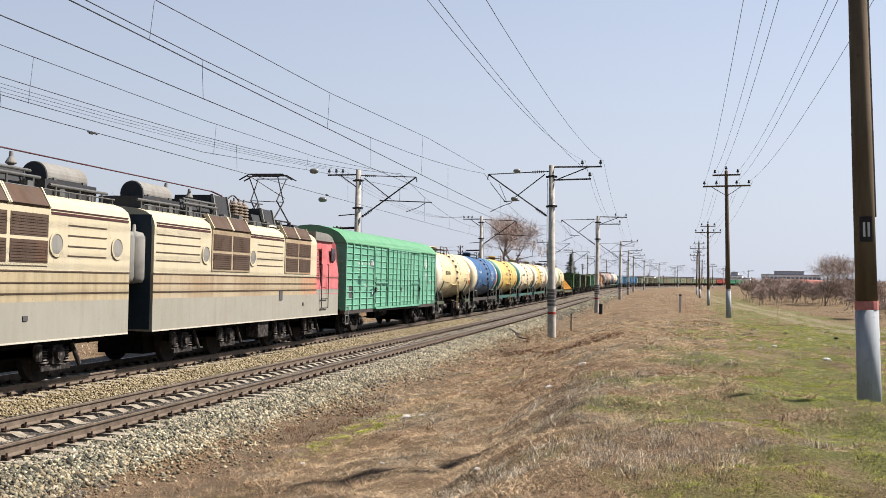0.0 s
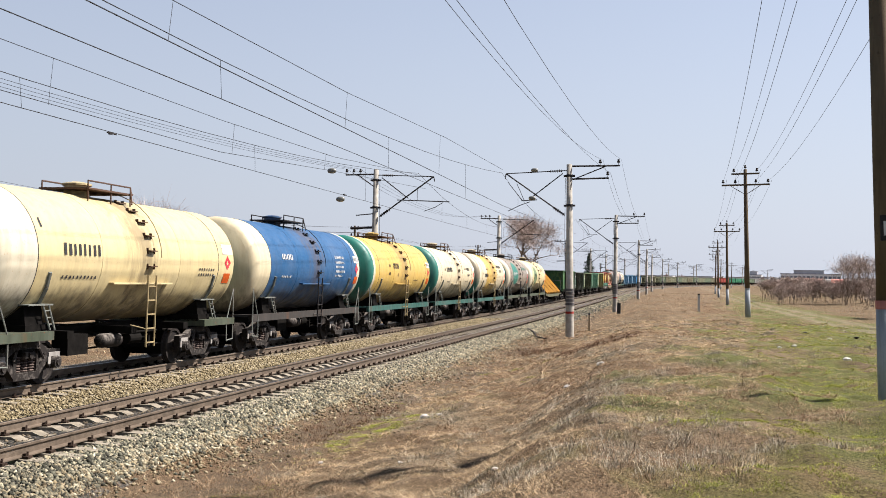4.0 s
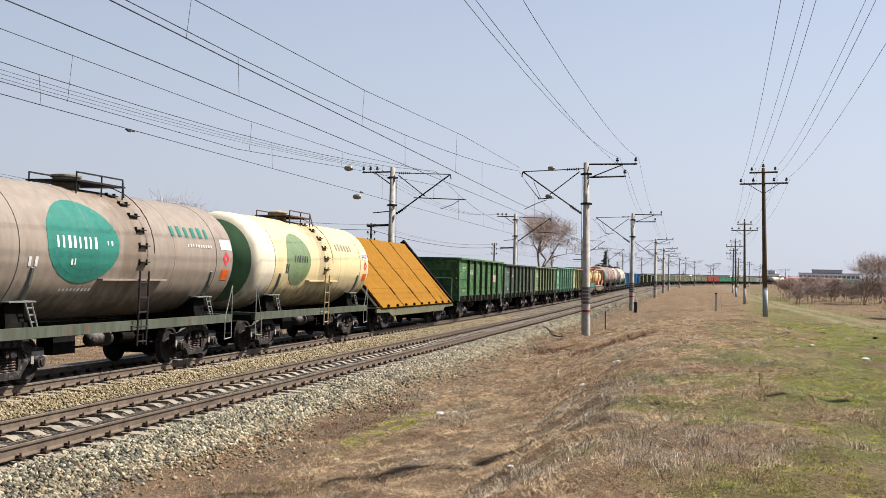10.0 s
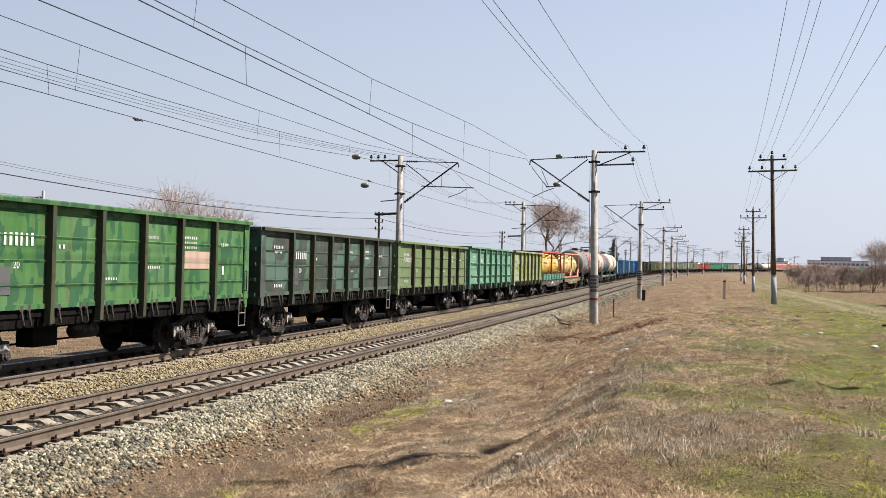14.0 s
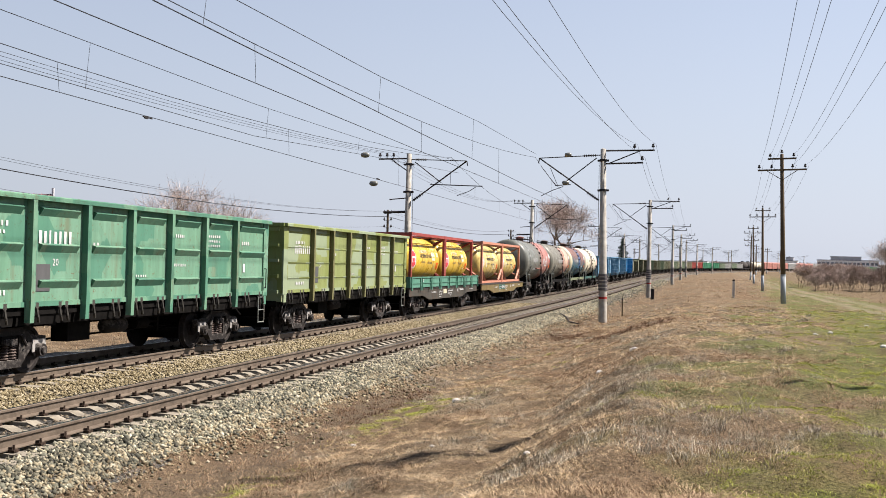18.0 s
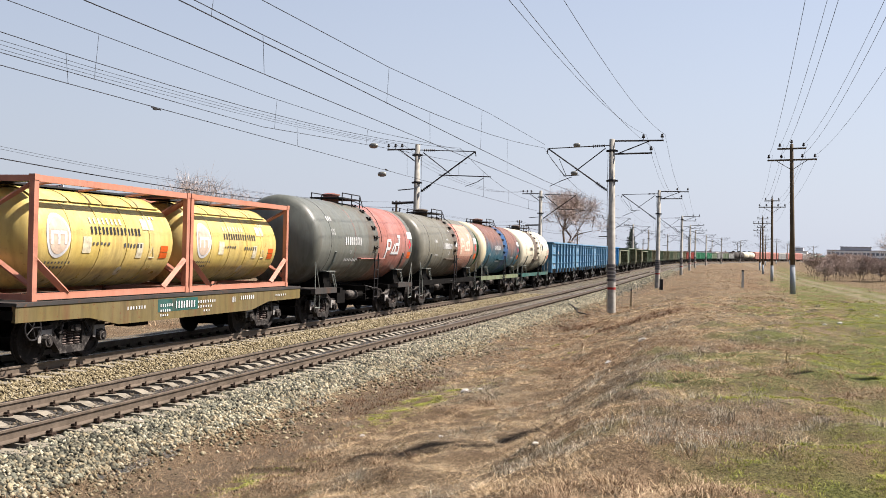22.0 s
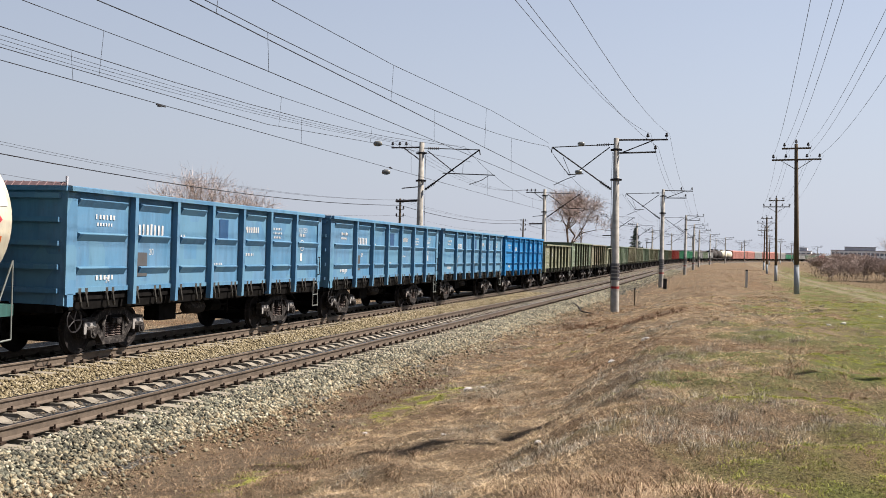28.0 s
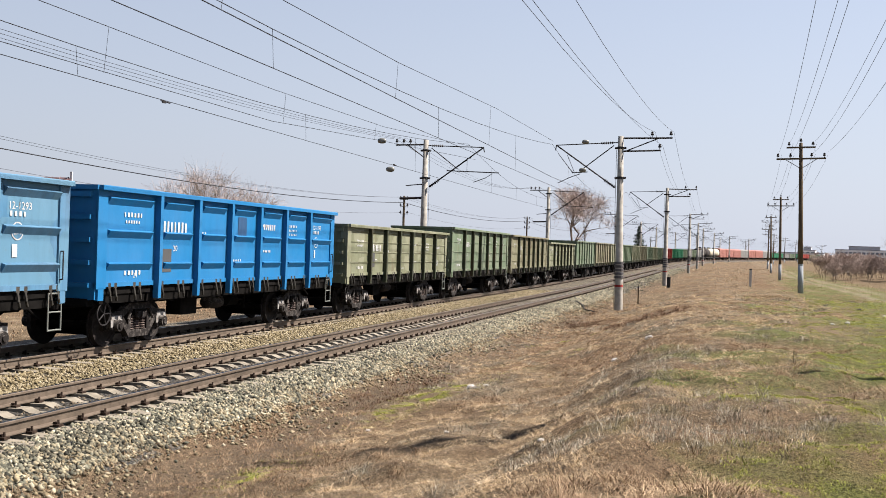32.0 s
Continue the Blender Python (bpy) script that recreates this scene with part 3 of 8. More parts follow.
def running_gear(car, pivot, half, near=True, frame_mat=None, sill_z=1.05, wheel=True):
    """Bogies, couplers, centre sill and brake gear that all wagons share."""
    for y in (-pivot, pivot):
        bogie(car, y, near)
    link("coupler", MESHES["coupler"], car, loc=(0, half - 0.1, 0))
    link("coupler", MESHES["coupler"], car, loc=Matrix.Translation((0, -half + 0.1, 0)) @ Matrix.Rotation(math.pi, 4, "Z"))
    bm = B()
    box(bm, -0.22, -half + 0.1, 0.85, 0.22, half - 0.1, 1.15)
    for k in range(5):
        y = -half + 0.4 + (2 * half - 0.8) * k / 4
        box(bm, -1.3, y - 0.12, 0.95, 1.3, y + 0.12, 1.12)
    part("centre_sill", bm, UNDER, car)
    if near:
        link("air_tank", MESHES["air_tank"], car, loc=(0.75, -0.2, 0.78))
        link("brake_cylinder", MESHES["brake_cylinder"], car, loc=(0.45, 1.4, 0.75))
        bm = B()
        rod(bm, (0.55, -half + 0.5, 0.9), (0.55, half - 0.5, 0.9), 0.03, n=6)
        rod(bm, (0.3, -pivot + 0.7, 0.55), (0.3, pivot - 0.7, 0.62), 0.025, n=6)
        box(bm, 0.6, -2.3, 0.55, 1.0, -1.5, 1.0)
        part("brake_rigging", bm, UNDER, car)
        if wheel:
            link("hand_wheel", MESHES["hand_wheel"], car, "round hand-brake wheel", loc=(1.34, -half + 0.85, 0.78))


class Flat:
    """Side of a wagon as a flat wall at x."""
    def __init__(self, x):
        self.x = x

    def at(self, z):
        return self.x


class Round:
    """Side of a tank barrel of radius r round the height zc."""
    def __init__(self, r, zc):
        self.r, self.zc = r, zc

    def at(self, z):
        return math.sqrt(max(0.0, self.r ** 2 - (z - self.zc) ** 2))


def plate(bm, surf, y0, y1, z0, z1, lift=0.006, nz=1, mat=0, lean=0.0):
    """A painted rectangle that follows the wall."""
    rows = []
    for k in range(nz + 1):
        z = z0 + (z1 - z0) * k / nz
        x = surf.at(z) + lift
        rows.append((bm.verts.new((x, y0 + lean * (z - z0), z)), bm.verts.new((x, y1 + lean * (z - z0), z))))
    for a, b in zip(rows, rows[1:]):
        bm.faces.new((a[0], a[1], b[1], b[0])).material_index = mat


def marks(car, surf, rows, mat, name="marking", label=""):
    """Painted inscriptions as plain bars: rows of (y, z, width, height, bars)."""
    bm = B()
    rnd = random.Random(len(rows) * 7 + int(abs(rows[0][0]) * 100))
    for y, z, w, h, n in rows:
        step = w / n
        for k in range(n):
            bw = step * rnd.uniform(0.34, 0.56)
            plate(bm, surf, y + k * step, y + k * step + bw, z, z + h * rnd.uniform(0.9, 1.0), 0.013, 2 if h > 0.2 else 1)
    return tagged(part(name, bm, mat, car, label), kind="stuff")


def oval(car, surf, yc, zc, ry, rz, mat, name="emblem", label="", y_min=-99.0, lift=0.007):
    """A painted disc that follows the wall; y_min cuts it off."""
    bm = B()
    n, rings = 28, 6
    last = None
    for k in range(rings + 1):
        f = k / rings
        ring = []
        for i in range(n):
            a = 2 * math.pi * i / n
            z = zc + rz * f * math.sin(a)
            ring.append(bm.verts.new((surf.at(z) + lift, max(y_min, yc + ry * f * math.cos(a)), z)))
        if last:
            for i in range(n):
                j = (i + 1) % n
                bm.faces.new((last[i], ring[i], ring[j], last[j]))
        last = ring
    bmesh.ops.recalc_face_normals(bm, faces=bm.faces[:])
    return part(name, bm, mat, car, label)


def letters(car, surf, text, y, z, size, mat, lift=0.007):
    """Readable lettering on a wagon's side."""
    cu = bpy.data.curves.new("lettering", "FONT")
    cu.body, cu.size, cu.resolution_u = text, size, 2
    tmp = new("lettering", cu)
    dg = bpy.context.evaluated_depsgraph_get()
    me = bpy.data.meshes.new_from_object(tmp.evaluated_get(dg))
    bpy.data.objects.remove(tmp)
    for v in me.vertices:
        yy, zz = y + v.co.x, z + v.co.y
        v.co = (surf.at(zz) + lift, yy, zz)
    me.materials.clear()
    me.materials.append(mat)
    return link("lettering", me, car)


# gondola wagon
def gondola(name_label, half, top, skin, post_mat=None, rail_mat=None, near=True, pressed=True, old=False, patch=0, model="", big_mark=True):
    """Open wagon: panelled sides between posts, ribbed ends, hatch latches and bogies."""
    car = empty("gondola_wagon", name_label, "gondola wagon", "wagons of the train")
    post_mat, rail_mat = post_mat or skin, rail_mat or skin
    z0, X = 1.40, 1.46
    posts = [-half + 0.06] + [-half + 2 * half * f for f in (0.175, 0.31, 0.44, 0.57, 0.70, 0.835)] + [half - 0.06]
    for sgn in (1, -1):
        bm = B()
        panels, ribs = [], []
        for a, b in zip(posts, posts[1:]):
            if not (near and sgn == 1):
                box(bm, X - 0.02, a, z0, X, b, top - 0.08)
                continue
            pm = B()
            box(pm, X - 0.02, a, z0, X, b, top - 0.08)
            n = 3 if pressed else 4
            for k in range(n):
                zc = z0 + 0.42 + (top - z0 - 0.62) * k / (n - 0.9)
                h, d = (0.06, 0.085) if pressed else (0.022, 0.022)
                y0, y1 = (a + 0.32, b - 0.24) if pressed else (a + 0.06, b - 0.06)
                ribs.append(B())
                prism(ribs[-1], [(X - 0.01, zc - h * 2), (X, zc - h * 2), (X + d, zc + h * 0.3), (X + d, zc + h * 0.5), (X, zc + h), (X - 0.01, zc + h)], y0, y1)
            panels.append(pm)
        box(bm, X - 0.06, -half, z0 - 0.04, X + 0.03, half, z0 + 0.06)
        if not near or sgn == -1:
            for p in posts:
                box(bm, X - 0.01, p - 0.06, 1.1, X + 0.10, p + 0.06, top - 0.05)
            box(bm, X - 0.10, -half, top - 0.10, X + 0.12, half, top)
        bmesh.ops.recalc_face_normals(bm, faces=bm.faces[:])
        turn = Matrix.Rotation(0 if sgn == 1 else math.pi, 4, "Z")
        wall = part("side_wall", bm, skin, car, loc=turn)
        for pm in panels:
            part("panel", pm, skin, wall)
        for pm in ribs:
            part("panel_rib", pm, skin, wall)
        if near and sgn == 1:
            bm = B()
            prism(bm, [(X - 0.06, top - 0.10), (X + 0.15, top - 0.10), (X + 0.15, top - 0.02), (X + 0.14, top), (X - 0.06, top)], -half, half)
            part("top_rail", bm, rail_mat, wall)
            for k, p in enumerate(posts):
                bm = B()
                if 0 < k < len(posts) - 1:
                    prism(bm, [(X, 1.06), (X + 0.13, 1.06), (X + 0.145, 1.5), (X + 0.145, top - 0.1), (X, top - 0.1)], p - 0.062, p + 0.062)
                else:
                    w = 0.34 if k == 0 else 0.30
                    a, b = (-half, -half + w) if k == 0 else (half - w, half)
                    box(bm, X - 0.02, a, 1.32, X + 0.04, b, top - 0.1)
                    prism(bm, [(X - 0.02, 1.08), (X + 0.04, 1.08), (X + 0.04, 1.33), (X - 0.02, 1.33)], a + 0.07, b - 0.07)
                part("post", bm, post_mat if 0 < k < len(posts) - 1 else skin, wall)
            for k in range(28):
                y = -half + 0.5 + (2 * half - 1.0) * (k // 2) / 13 + 0.22 * (k % 2)
                link("hatch_latch", MESHES["hatch_latch"], wall, loc=Matrix.Translation((X - 0.02, y, z0 - 0.12)))
    for sgn in (1, -1):
        bm = B()
        box(bm, -X, half - 0.04, 1.1, X, half, top - 0.08)
        box(bm, -X - 0.05, half - 0.05, top - 0.1, X + 0.05, half + 0.06, top)
        end = part("end_wall", bm, skin, car, loc=Matrix.Rotation(0 if sgn == 1 else math.pi, 4, "Z"))
        for k in range(5 if near else 0):
            zz = 1.35 + (top - 1.6) * k / 4
            part("end_rib", box(B(), -X + 0.1, half, zz, X - 0.1, half + 0.09, zz + 0.10), skin, end)
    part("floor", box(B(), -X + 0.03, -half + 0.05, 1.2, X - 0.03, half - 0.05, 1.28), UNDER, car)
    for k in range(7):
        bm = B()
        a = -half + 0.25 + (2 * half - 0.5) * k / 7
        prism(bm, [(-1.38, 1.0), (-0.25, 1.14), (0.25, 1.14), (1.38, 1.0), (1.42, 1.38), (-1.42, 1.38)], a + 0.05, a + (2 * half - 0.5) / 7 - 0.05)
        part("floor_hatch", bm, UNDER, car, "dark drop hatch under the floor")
    running_gear(car, 4.325, half + 0.3, near)
    if near:
        s = Flat(X)
        link("step", MESHES["step"], car, "pale steel foot ladder", loc=(X + 0.02, half - 0.35, 0.55))
        bm = B()
        rod(bm, (X + 0.10, half - 0.24, 1.55), (X + 0.10, half - 0.24, 2.1), 0.015, n=6)
        for z in (1.55, 2.1):
            rod(bm, (X, half - 0.24, z), (X + 0.10, half - 0.24, z), 0.015, n=6)
        part("grab_handle", bm, STEEL_D, car)
        p = posts
        rows = [(p[0] + 0.95, top - 0.62, 0.75, 0.10, 6), (p[0] + 1.0, top - 0.76, 0.6, 0.07, 6), (p[4] + 0.25, top - 0.65, 0.55, 0.08, 6), (p[4] + 0.2, top - 1.35, 0.7, 0.07, 7),
                (p[5] + 0.2, top - 0.6, 0.8, 0.07, 7), (p[5] + 0.2, top - 0.72, 0.8, 0.06, 8), (p[5] + 0.2, top - 0.84, 0.8, 0.06, 7), (p[3] + 0.2, top - 1.6, 0.6, 0.06, 6), (p[2] + 0.2, top - 0.95, 0.4, 0.09, 3), (p[0] + 1.0, z0 + 0.2, 0.7, 0.10, 5), (p[6] + 0.58, top - 1.5, 0.25, 0.25, 1), (p[6] + 0.5, top - 0.75, 0.5, 0.1, 4)]
        marks(car, s, rows, WHITE_M)
        if big_mark:
            a = p[1] + 0.14 if not old else p[0] + 0.9
            marks(car, s, [(a, top - 0.92, 1.28, 0.26, 8)], WHITE_M, "number_marking", "white painted wagon number as plain bars")
            letters(car, s, "20", p[1] + 0.75, top - 1.35, 0.20, WHITE_M)
        part("chalk_board", box(B(), X - 0.005, p[1] + 0.16, z0 + 0.25, X + 0.012, p[1] + 0.68, z0 + 0.78), GREY_P, car, "dark grey painted note panel")
        if model:
            oval(car, s, p[6] + 0.72, top - 1.02, 0.17, 0.17, WHITE_M, "sign_ring", lift=0.008)
            oval(car, s, p[6] + 0.72, top - 1.02, 0.145, 0.145, skin, "sign_disc", lift=0.011)
            letters(car, s, "ЕП", p[6] + 0.60, top - 1.085, 0.17, WHITE_M, 0.015)
            letters(car, s, model, p[6] + 0.45, top - 0.62, 0.20, WHITE_M)
            letters(car, s, "24", p[0] + 1.35, z0 + 0.14, 0.16, WHITE_M)
            bm = B()
            plate(bm, s, p[3] + 0.55, p[3] + 1.05, top - 0.95, top - 0.42, 0.010)
            part("navy_patch", bm, P_B, car, "navy repainted patch")
        if patch:
            marks(car, s, [(p[4] + 0.12, top - 0.72, 1.1, 0.17, 8)], WHITE_M, "logo_marking")
    return car


# tank wagon
def tank_wagon(label, sections, head, frame=None, r=1.5, half=5.2, emblem=None, placard=True, second=None, whole=False, short_frame=False, ladder=None, name_mark="", stick=True):
    """Tank wagon. sections: (y0, y1, material) of the barrel from its front; head: material of both ends."""
    car = empty("tank_wagon", label, "tank wagon", "wagons of the train")
    frame = frame or FRAME_G
    zc = 2.72
    s = Round(r, zc)
    mats = [m for _, _, m in sections]
    n = 48
    for y0, y1, m in sections:
        bm = B()
        y0, y1 = max(y0, -half + 0.12), min(y1, half - 0.12)
        lathe_open(bm, [(y0, r), ((y0 + y1) / 2, r), (y1, r)], n, 0, zc)
        part("shell_section", bm, m, car, smooth=True)
    for sgn in (-1, 1):
        bm = B()
        knee = [(half - 0.12, r), (half - 0.04, r * 0.998), (half + 0.06, r * 0.982), (half + 0.15, r * 0.945), (half + 0.21, r * 0.895), (half + 0.25, r * 0.84)]
        dish = [(half + 0.25, r * 0.84), (half + 0.35, r * 0.70), (half + 0.45, r * 0.52), (half + 0.53, r * 0.30), (half + 0.56, 0.02)]
        lathe_open(bm, [(y * sgn, q) for y, q in knee], n, 0, zc)
        rim = part("tank_rim", bm, (head if whole else mats[0]) if sgn == -1 else mats[-1], car, smooth=True)
        bm = B()
        lathe_open(bm, [(y * sgn, q) for y, q in dish], n, 0, zc)
        part("tank_head", bm, head if sgn == -1 or second is None else second, car, smooth=True)
    # weld seams and straps
    for y in (-half + 1.0, -1.8, 1.9, half - 1.0):
        bm = B()
        lathe_open(bm, [(y - 0.012, r + 0.001), (y - 0.008, r + 0.006), (y + 0.008, r + 0.006), (y + 0.012, r + 0.001)], n, 0, zc)
        part("weld_seam", bm, DARK_M if y in (-half + 1.0, half - 1.0) else mats[min(1, len(mats) - 1)], car)
    for y in (-half + 1.35, half - 1.35):
        bm = B()
        box(bm, -1.25, y - 0.35, 1.12, 1.25, y + 0.35, 1.30)
        for x in (-1, 1):
            prism(bm, [(x * 0.45, 1.2), (x * 1.22, 1.2), (x * 1.16, 1.70), (x * 0.95, 1.55), (x * 0.6, 1.35)], y - 0.3, y + 0.3)
        part("saddle", bm, UNDER, car)
        bm = B()
        for k in range(9):
            a0, a1 = radians(-52 + 13 * k), radians(-52 + 13 * (k + 1))
            if k < 3:
                rod(bm, ((r + 0.02) * math.cos(a0), y + 0.25 - 0.05 * k, zc + (r + 0.02) * math.sin(a0)), ((r + 0.02) * math.cos(a1), y + 0.2 - 0.05 * k, zc + (r + 0.02) * math.sin(a1)), 0.045, n=6)
        box(bm, 1.12, y - 0.42, 1.69, 1.36, y + 0.42, 1.72)
        rod(bm, (1.33, y + 0.10, 1.70), (1.38, y + 0.30, 1.18), 0.02, n=6)
        rod(bm, (1.33, y + 0.30, 1.70), (1.38, y + 0.46, 1.18), 0.02, n=6)
        for k in range(3):
            rod(bm, (1.345, y + 0.16 + 0.05 * k, 1.58 - 0.14 * k), (1.345, y + 0.33 + 0.04 * k, 1.58 - 0.14 * k), 0.014, n=5)
        part("tie_strap", bm, PALE_RAIL, car)
    # frame
    bm = B()
    if short_frame:
        for sgn in (-1, 1):
            bm = B()
            a, b = sorted((sgn * (half + 0.25), sgn * (half - 1.7)))
            box(bm, -1.45, a, 0.98, 1.45, b, 1.16)
            if sgn == -1:
                part("frame", bm, frame, car)
    else:
        for x in (-1.42, 1.30):
            box(bm, x, -half - 0.25, 0.98, x + 0.12, half + 0.25, 1.20)
        for y in (-half - 0.25, half + 0.05):
            box(bm, -1.4, y, 0.98, 1.4, y + 0.2, 1.2)
    part("frame", bm, frame, car)
    running_gear(car, 3.9, half + 0.55, True, wheel=False)
    # side ladder: hung below, foot brackets up the barrel, one thin grab rail
    bm = B()
    lad = 0.35 if ladder is None else ladder
    climb_m = STEEL_D if stick else LADDER_Y
    for dy in (-0.2, 0.2):
        rod(bm, (1.53, lad + dy, 0.62), (1.56, lad + dy, 2.35), 0.024, n=6)
    for k in range(5):
        rod(bm, (1.54, lad - 0.2, 0.72 + 0.34 * k), (1.54, lad + 0.2, 0.72 + 0.34 * k), 0.02, n=5)
    rod(bm, (1.54, lad - 0.2, 1.05), (1.25, lad - 0.45, 1.15), 0.018, n=5)
    part("ladder", bm, climb_m, car, "weathered steel side ladder")
    for k in range(6):
        a = radians(-6 + 14.5 * k)
        q = Vector(((r + 0.01) * math.cos(a), 0, zc + (r + 0.01) * math.sin(a)))
        bm = B()
        box(bm, q.x - 0.05, lad - 0.17, q.z - 0.012, q.x + 0.10, lad + 0.17, q.z + 0.012)
        for dy in (-0.17, 0.155):
            box(bm, q.x - 0.05, lad + dy, q.z - 0.07, q.x + 0.03, lad + dy + 0.015, q.z + 0.07)
        part("foot_bracket", bm, RUSTY if not stick else STEEL_D, car)
    bm = B()
    last = None
    for k in range(9):
        a = radians(2 + 10 * k)
        q = ((r + 0.16) * math.cos(a), lad + 0.26, zc + (r + 0.16) * math.sin(a))
        if last:
            rod(bm, last, q, 0.012, n=5)
        last = q
    part("grab_rail", bm, climb_m, car)
    # walkway with rails and hatch on top
    bm = B()
    box(bm, -0.55, -1.25, zc + r + 0.10, 0.75, 0.75, zc + r + 0.14)
    for x in (-0.5, 0.7):
        for y in (-1.2, -0.2, 0.7):
            rod(bm, (x, y, zc + r - 0.25), (x, y, zc + r + 0.30), 0.02, n=5)
        rod(bm, (x, -1.2, zc + r + 0.30), (x, 0.7, zc + r + 0.30), 0.02, n=5)
    rod(bm, (0.7, 0.7, zc + r + 0.3), (0.95, lad, zc + r - 0.15), 0.02, n=5)
    part("walkway", bm, RUSTY if not stick else STEEL_D, car, "railed walkway round the hatch")
    bm = B()
    lathe(bm, [(zc + r - 0.08, 0.30), (zc + r + 0.22, 0.30), (zc + r + 0.24, 0.35), (zc + r + 0.28, 0.35), (zc + r + 0.33, 0.12), (zc + r + 0.34, 0.01)], 18, "Z", centre=(0, -0.55, 0))
    part("hatch", bm, mats[min(1, len(mats) - 1)], car)
    # end handrails at the frame
    for sgn in (-1, 1):
        bm = B()
        y = sgn * (half + 0.20)
        rod(bm, (1.42, y, 0.55), (1.42, y, 2.0), 0.017, n=6)
        rod(bm, (1.42, y - 0.42 * sgn, 0.5), (1.42, y - 0.42 * sgn, 1.1), 0.017, n=6)
        rod(bm, (1.42, y, 2.0), (1.42, y - 0.42 * sgn, 1.1), 0.018, n=6)
        rod(bm, (1.42, y, 0.55), (1.42, y - 0.42 * sgn, 0.52), 0.018, n=6)
        part("handrail", bm, PALE_RAIL, car)
    bm = B()
    box(bm, r - 0.12, lad - 1.7, 2.13, r + 0.03, lad + 1.1, 2.17)
    part("drip_ledge", bm, mats[min(1, len(mats) - 1)], car)
    if placard:
        y = half - 0.42
        bm = B()
        plate(bm, s, y - 0.30, y + 0.36, 2.98, 3.26, 0.008, 2)
        part("sign_plate", bm, WHITE_M, car, "white sign plate")
        if name_mark:
            letters(car, s, name_mark, y - 0.27, 3.04, 0.20, DARK_M, 0.012)
        bm = B()
        z, w = 2.74, 0.20
        ring = [(y, z - w), (y + w, z), (y, z + w), (y - w, z)]
        bm.faces.new([bm.verts.new((s.at(b) + 0.009, a, b)) for a, b in ring])
        part("hazard_diamond", bm, PINK_M, car, "red hazard diamond")
        bm = B()
        plate(bm, s, y - 0.2, y + 0.22, 2.16, 2.44, 0.009, 2)
        part("hazard_plate", bm, ORANGE_M, car, "orange hazard plate")
    return car


def lathe_open(bm, profile, n, mat, zc):
    rings = []
    for y, q in profile:
        rings.append([bm.verts.new((q * math.cos(2 * math.pi * i / n), y, zc + q * math.sin(2 * math.pi * i / n))) for i in range(n)])
    up = profile[-1][0] > profile[0][0]
    for a, b in zip(rings, rings[1:]):
        for i in range(n):
            j = (i + 1) % n
            f = (a[i], b[i], b[j], a[j]) if up else (a[i], a[j], b[j], b[i])
            bm.faces.new(f).material_index = mat


ROOF_DK = paint("notice_dark", (0.02, 0.03, 0.035), 0.3, 0.1, 0.1)
CARS = []


def couple(car, s0):
    CARS.append((car, s0))
    return car


# -- two sections of the electric locomotive
CREAM = paint("loco_cream", (0.62, 0.55, 0.375), 0.2, 0.08, 0.3, 0.45)
TAN = paint("loco_tan", (0.46, 0.385, 0.235), 0.5, 0.16, 0.2, 0.5)
SKIRT = paint("loco_grey", (0.34, 0.33, 0.27), 0.18, 0.10, 0.2, 0.5)
LOCO_RED = paint("loco_red", (0.62, 0.145, 0.145), 0.3, 0.05, 0.45, 0.45)
GRILLE = paint("grille_brown", (0.10, 0.065, 0.045), 0.4, 0.2, 0.1, 0.7)
GLASS_D = plain("dark_glass", (0.02, 0.02, 0.022), 0.08, 0, 0.1, bumpy=0)
ROOF_G = paint("roof_grey", (0.27, 0.265, 0.235), 0.45, 0.12, 0.2, 0.5)
ROOF_D = paint("roof_dark", (0.04, 0.045, 0.05), 0.4, 0.15, 0.1, 0.6)
ROOF_M = paint("roof_mid_grey", (0.13, 0.135, 0.13), 0.45, 0.12, 0.15, 0.6)
INSUL = plain("insulator_brown", (0.30, 0.24, 0.18), 0.25, 0, 0.3)
BUS_RED = paint("bus_red", (0.085, 0.028, 0.028), 0.3, 0.1, 0.1)
PORCELAIN = plain("porcelain", (0.62, 0.58, 0.48), 0.3, 0, 0.2)


def bled(name, base):
    """Body paint with red and rust bled into it from the cab."""
    m = paint(name, base, 0.5, 0.16, 0.2, 0.5)
    nt = m.node_tree
    bsdf = nt.nodes["Principled BSDF"]
    old = bsdf.inputs["Base Color"].links[0].from_socket
    v = coords(nt, shift=False)
    sep = nt.nodes.new("ShaderNodeSeparateXYZ")
    nt.links.new(v, sep.inputs[0])
    near_cab = ramp(nt, calc(nt, "MULTIPLY", calc(nt, "ADD", sep.outputs[1], calc(nt, "MULTIPLY", noise_of(nt, v, 0.9, 5), 3.0)), 0.1), [(0.48, (0, 0, 0)), (0.68, (0.75,) * 3)])
    brown = ramp(nt, noise_of(nt, coords(nt, (1, 1, 0.4), False), 0.55, 5), [(0.48, (0, 0, 0)), (0.64, (0.45,) * 3)])
    col = mix(nt, brown, old, (0.16, 0.10, 0.055))
    nt.links.new(mix(nt, near_cab, col, (0.36, 0.115, 0.06)), bsdf.inputs["Base Color"])
    return m


TAN_B = bled("loco_tan_bled", (0.48, 0.40, 0.26))
BLUE_G = paint("gangway_blue", (0.022, 0.04, 0.055), 0.3, 0.1, 0.1)


PORT_1, PORT_2 = (-4.6, -7.1), (-4.68, -1.25)


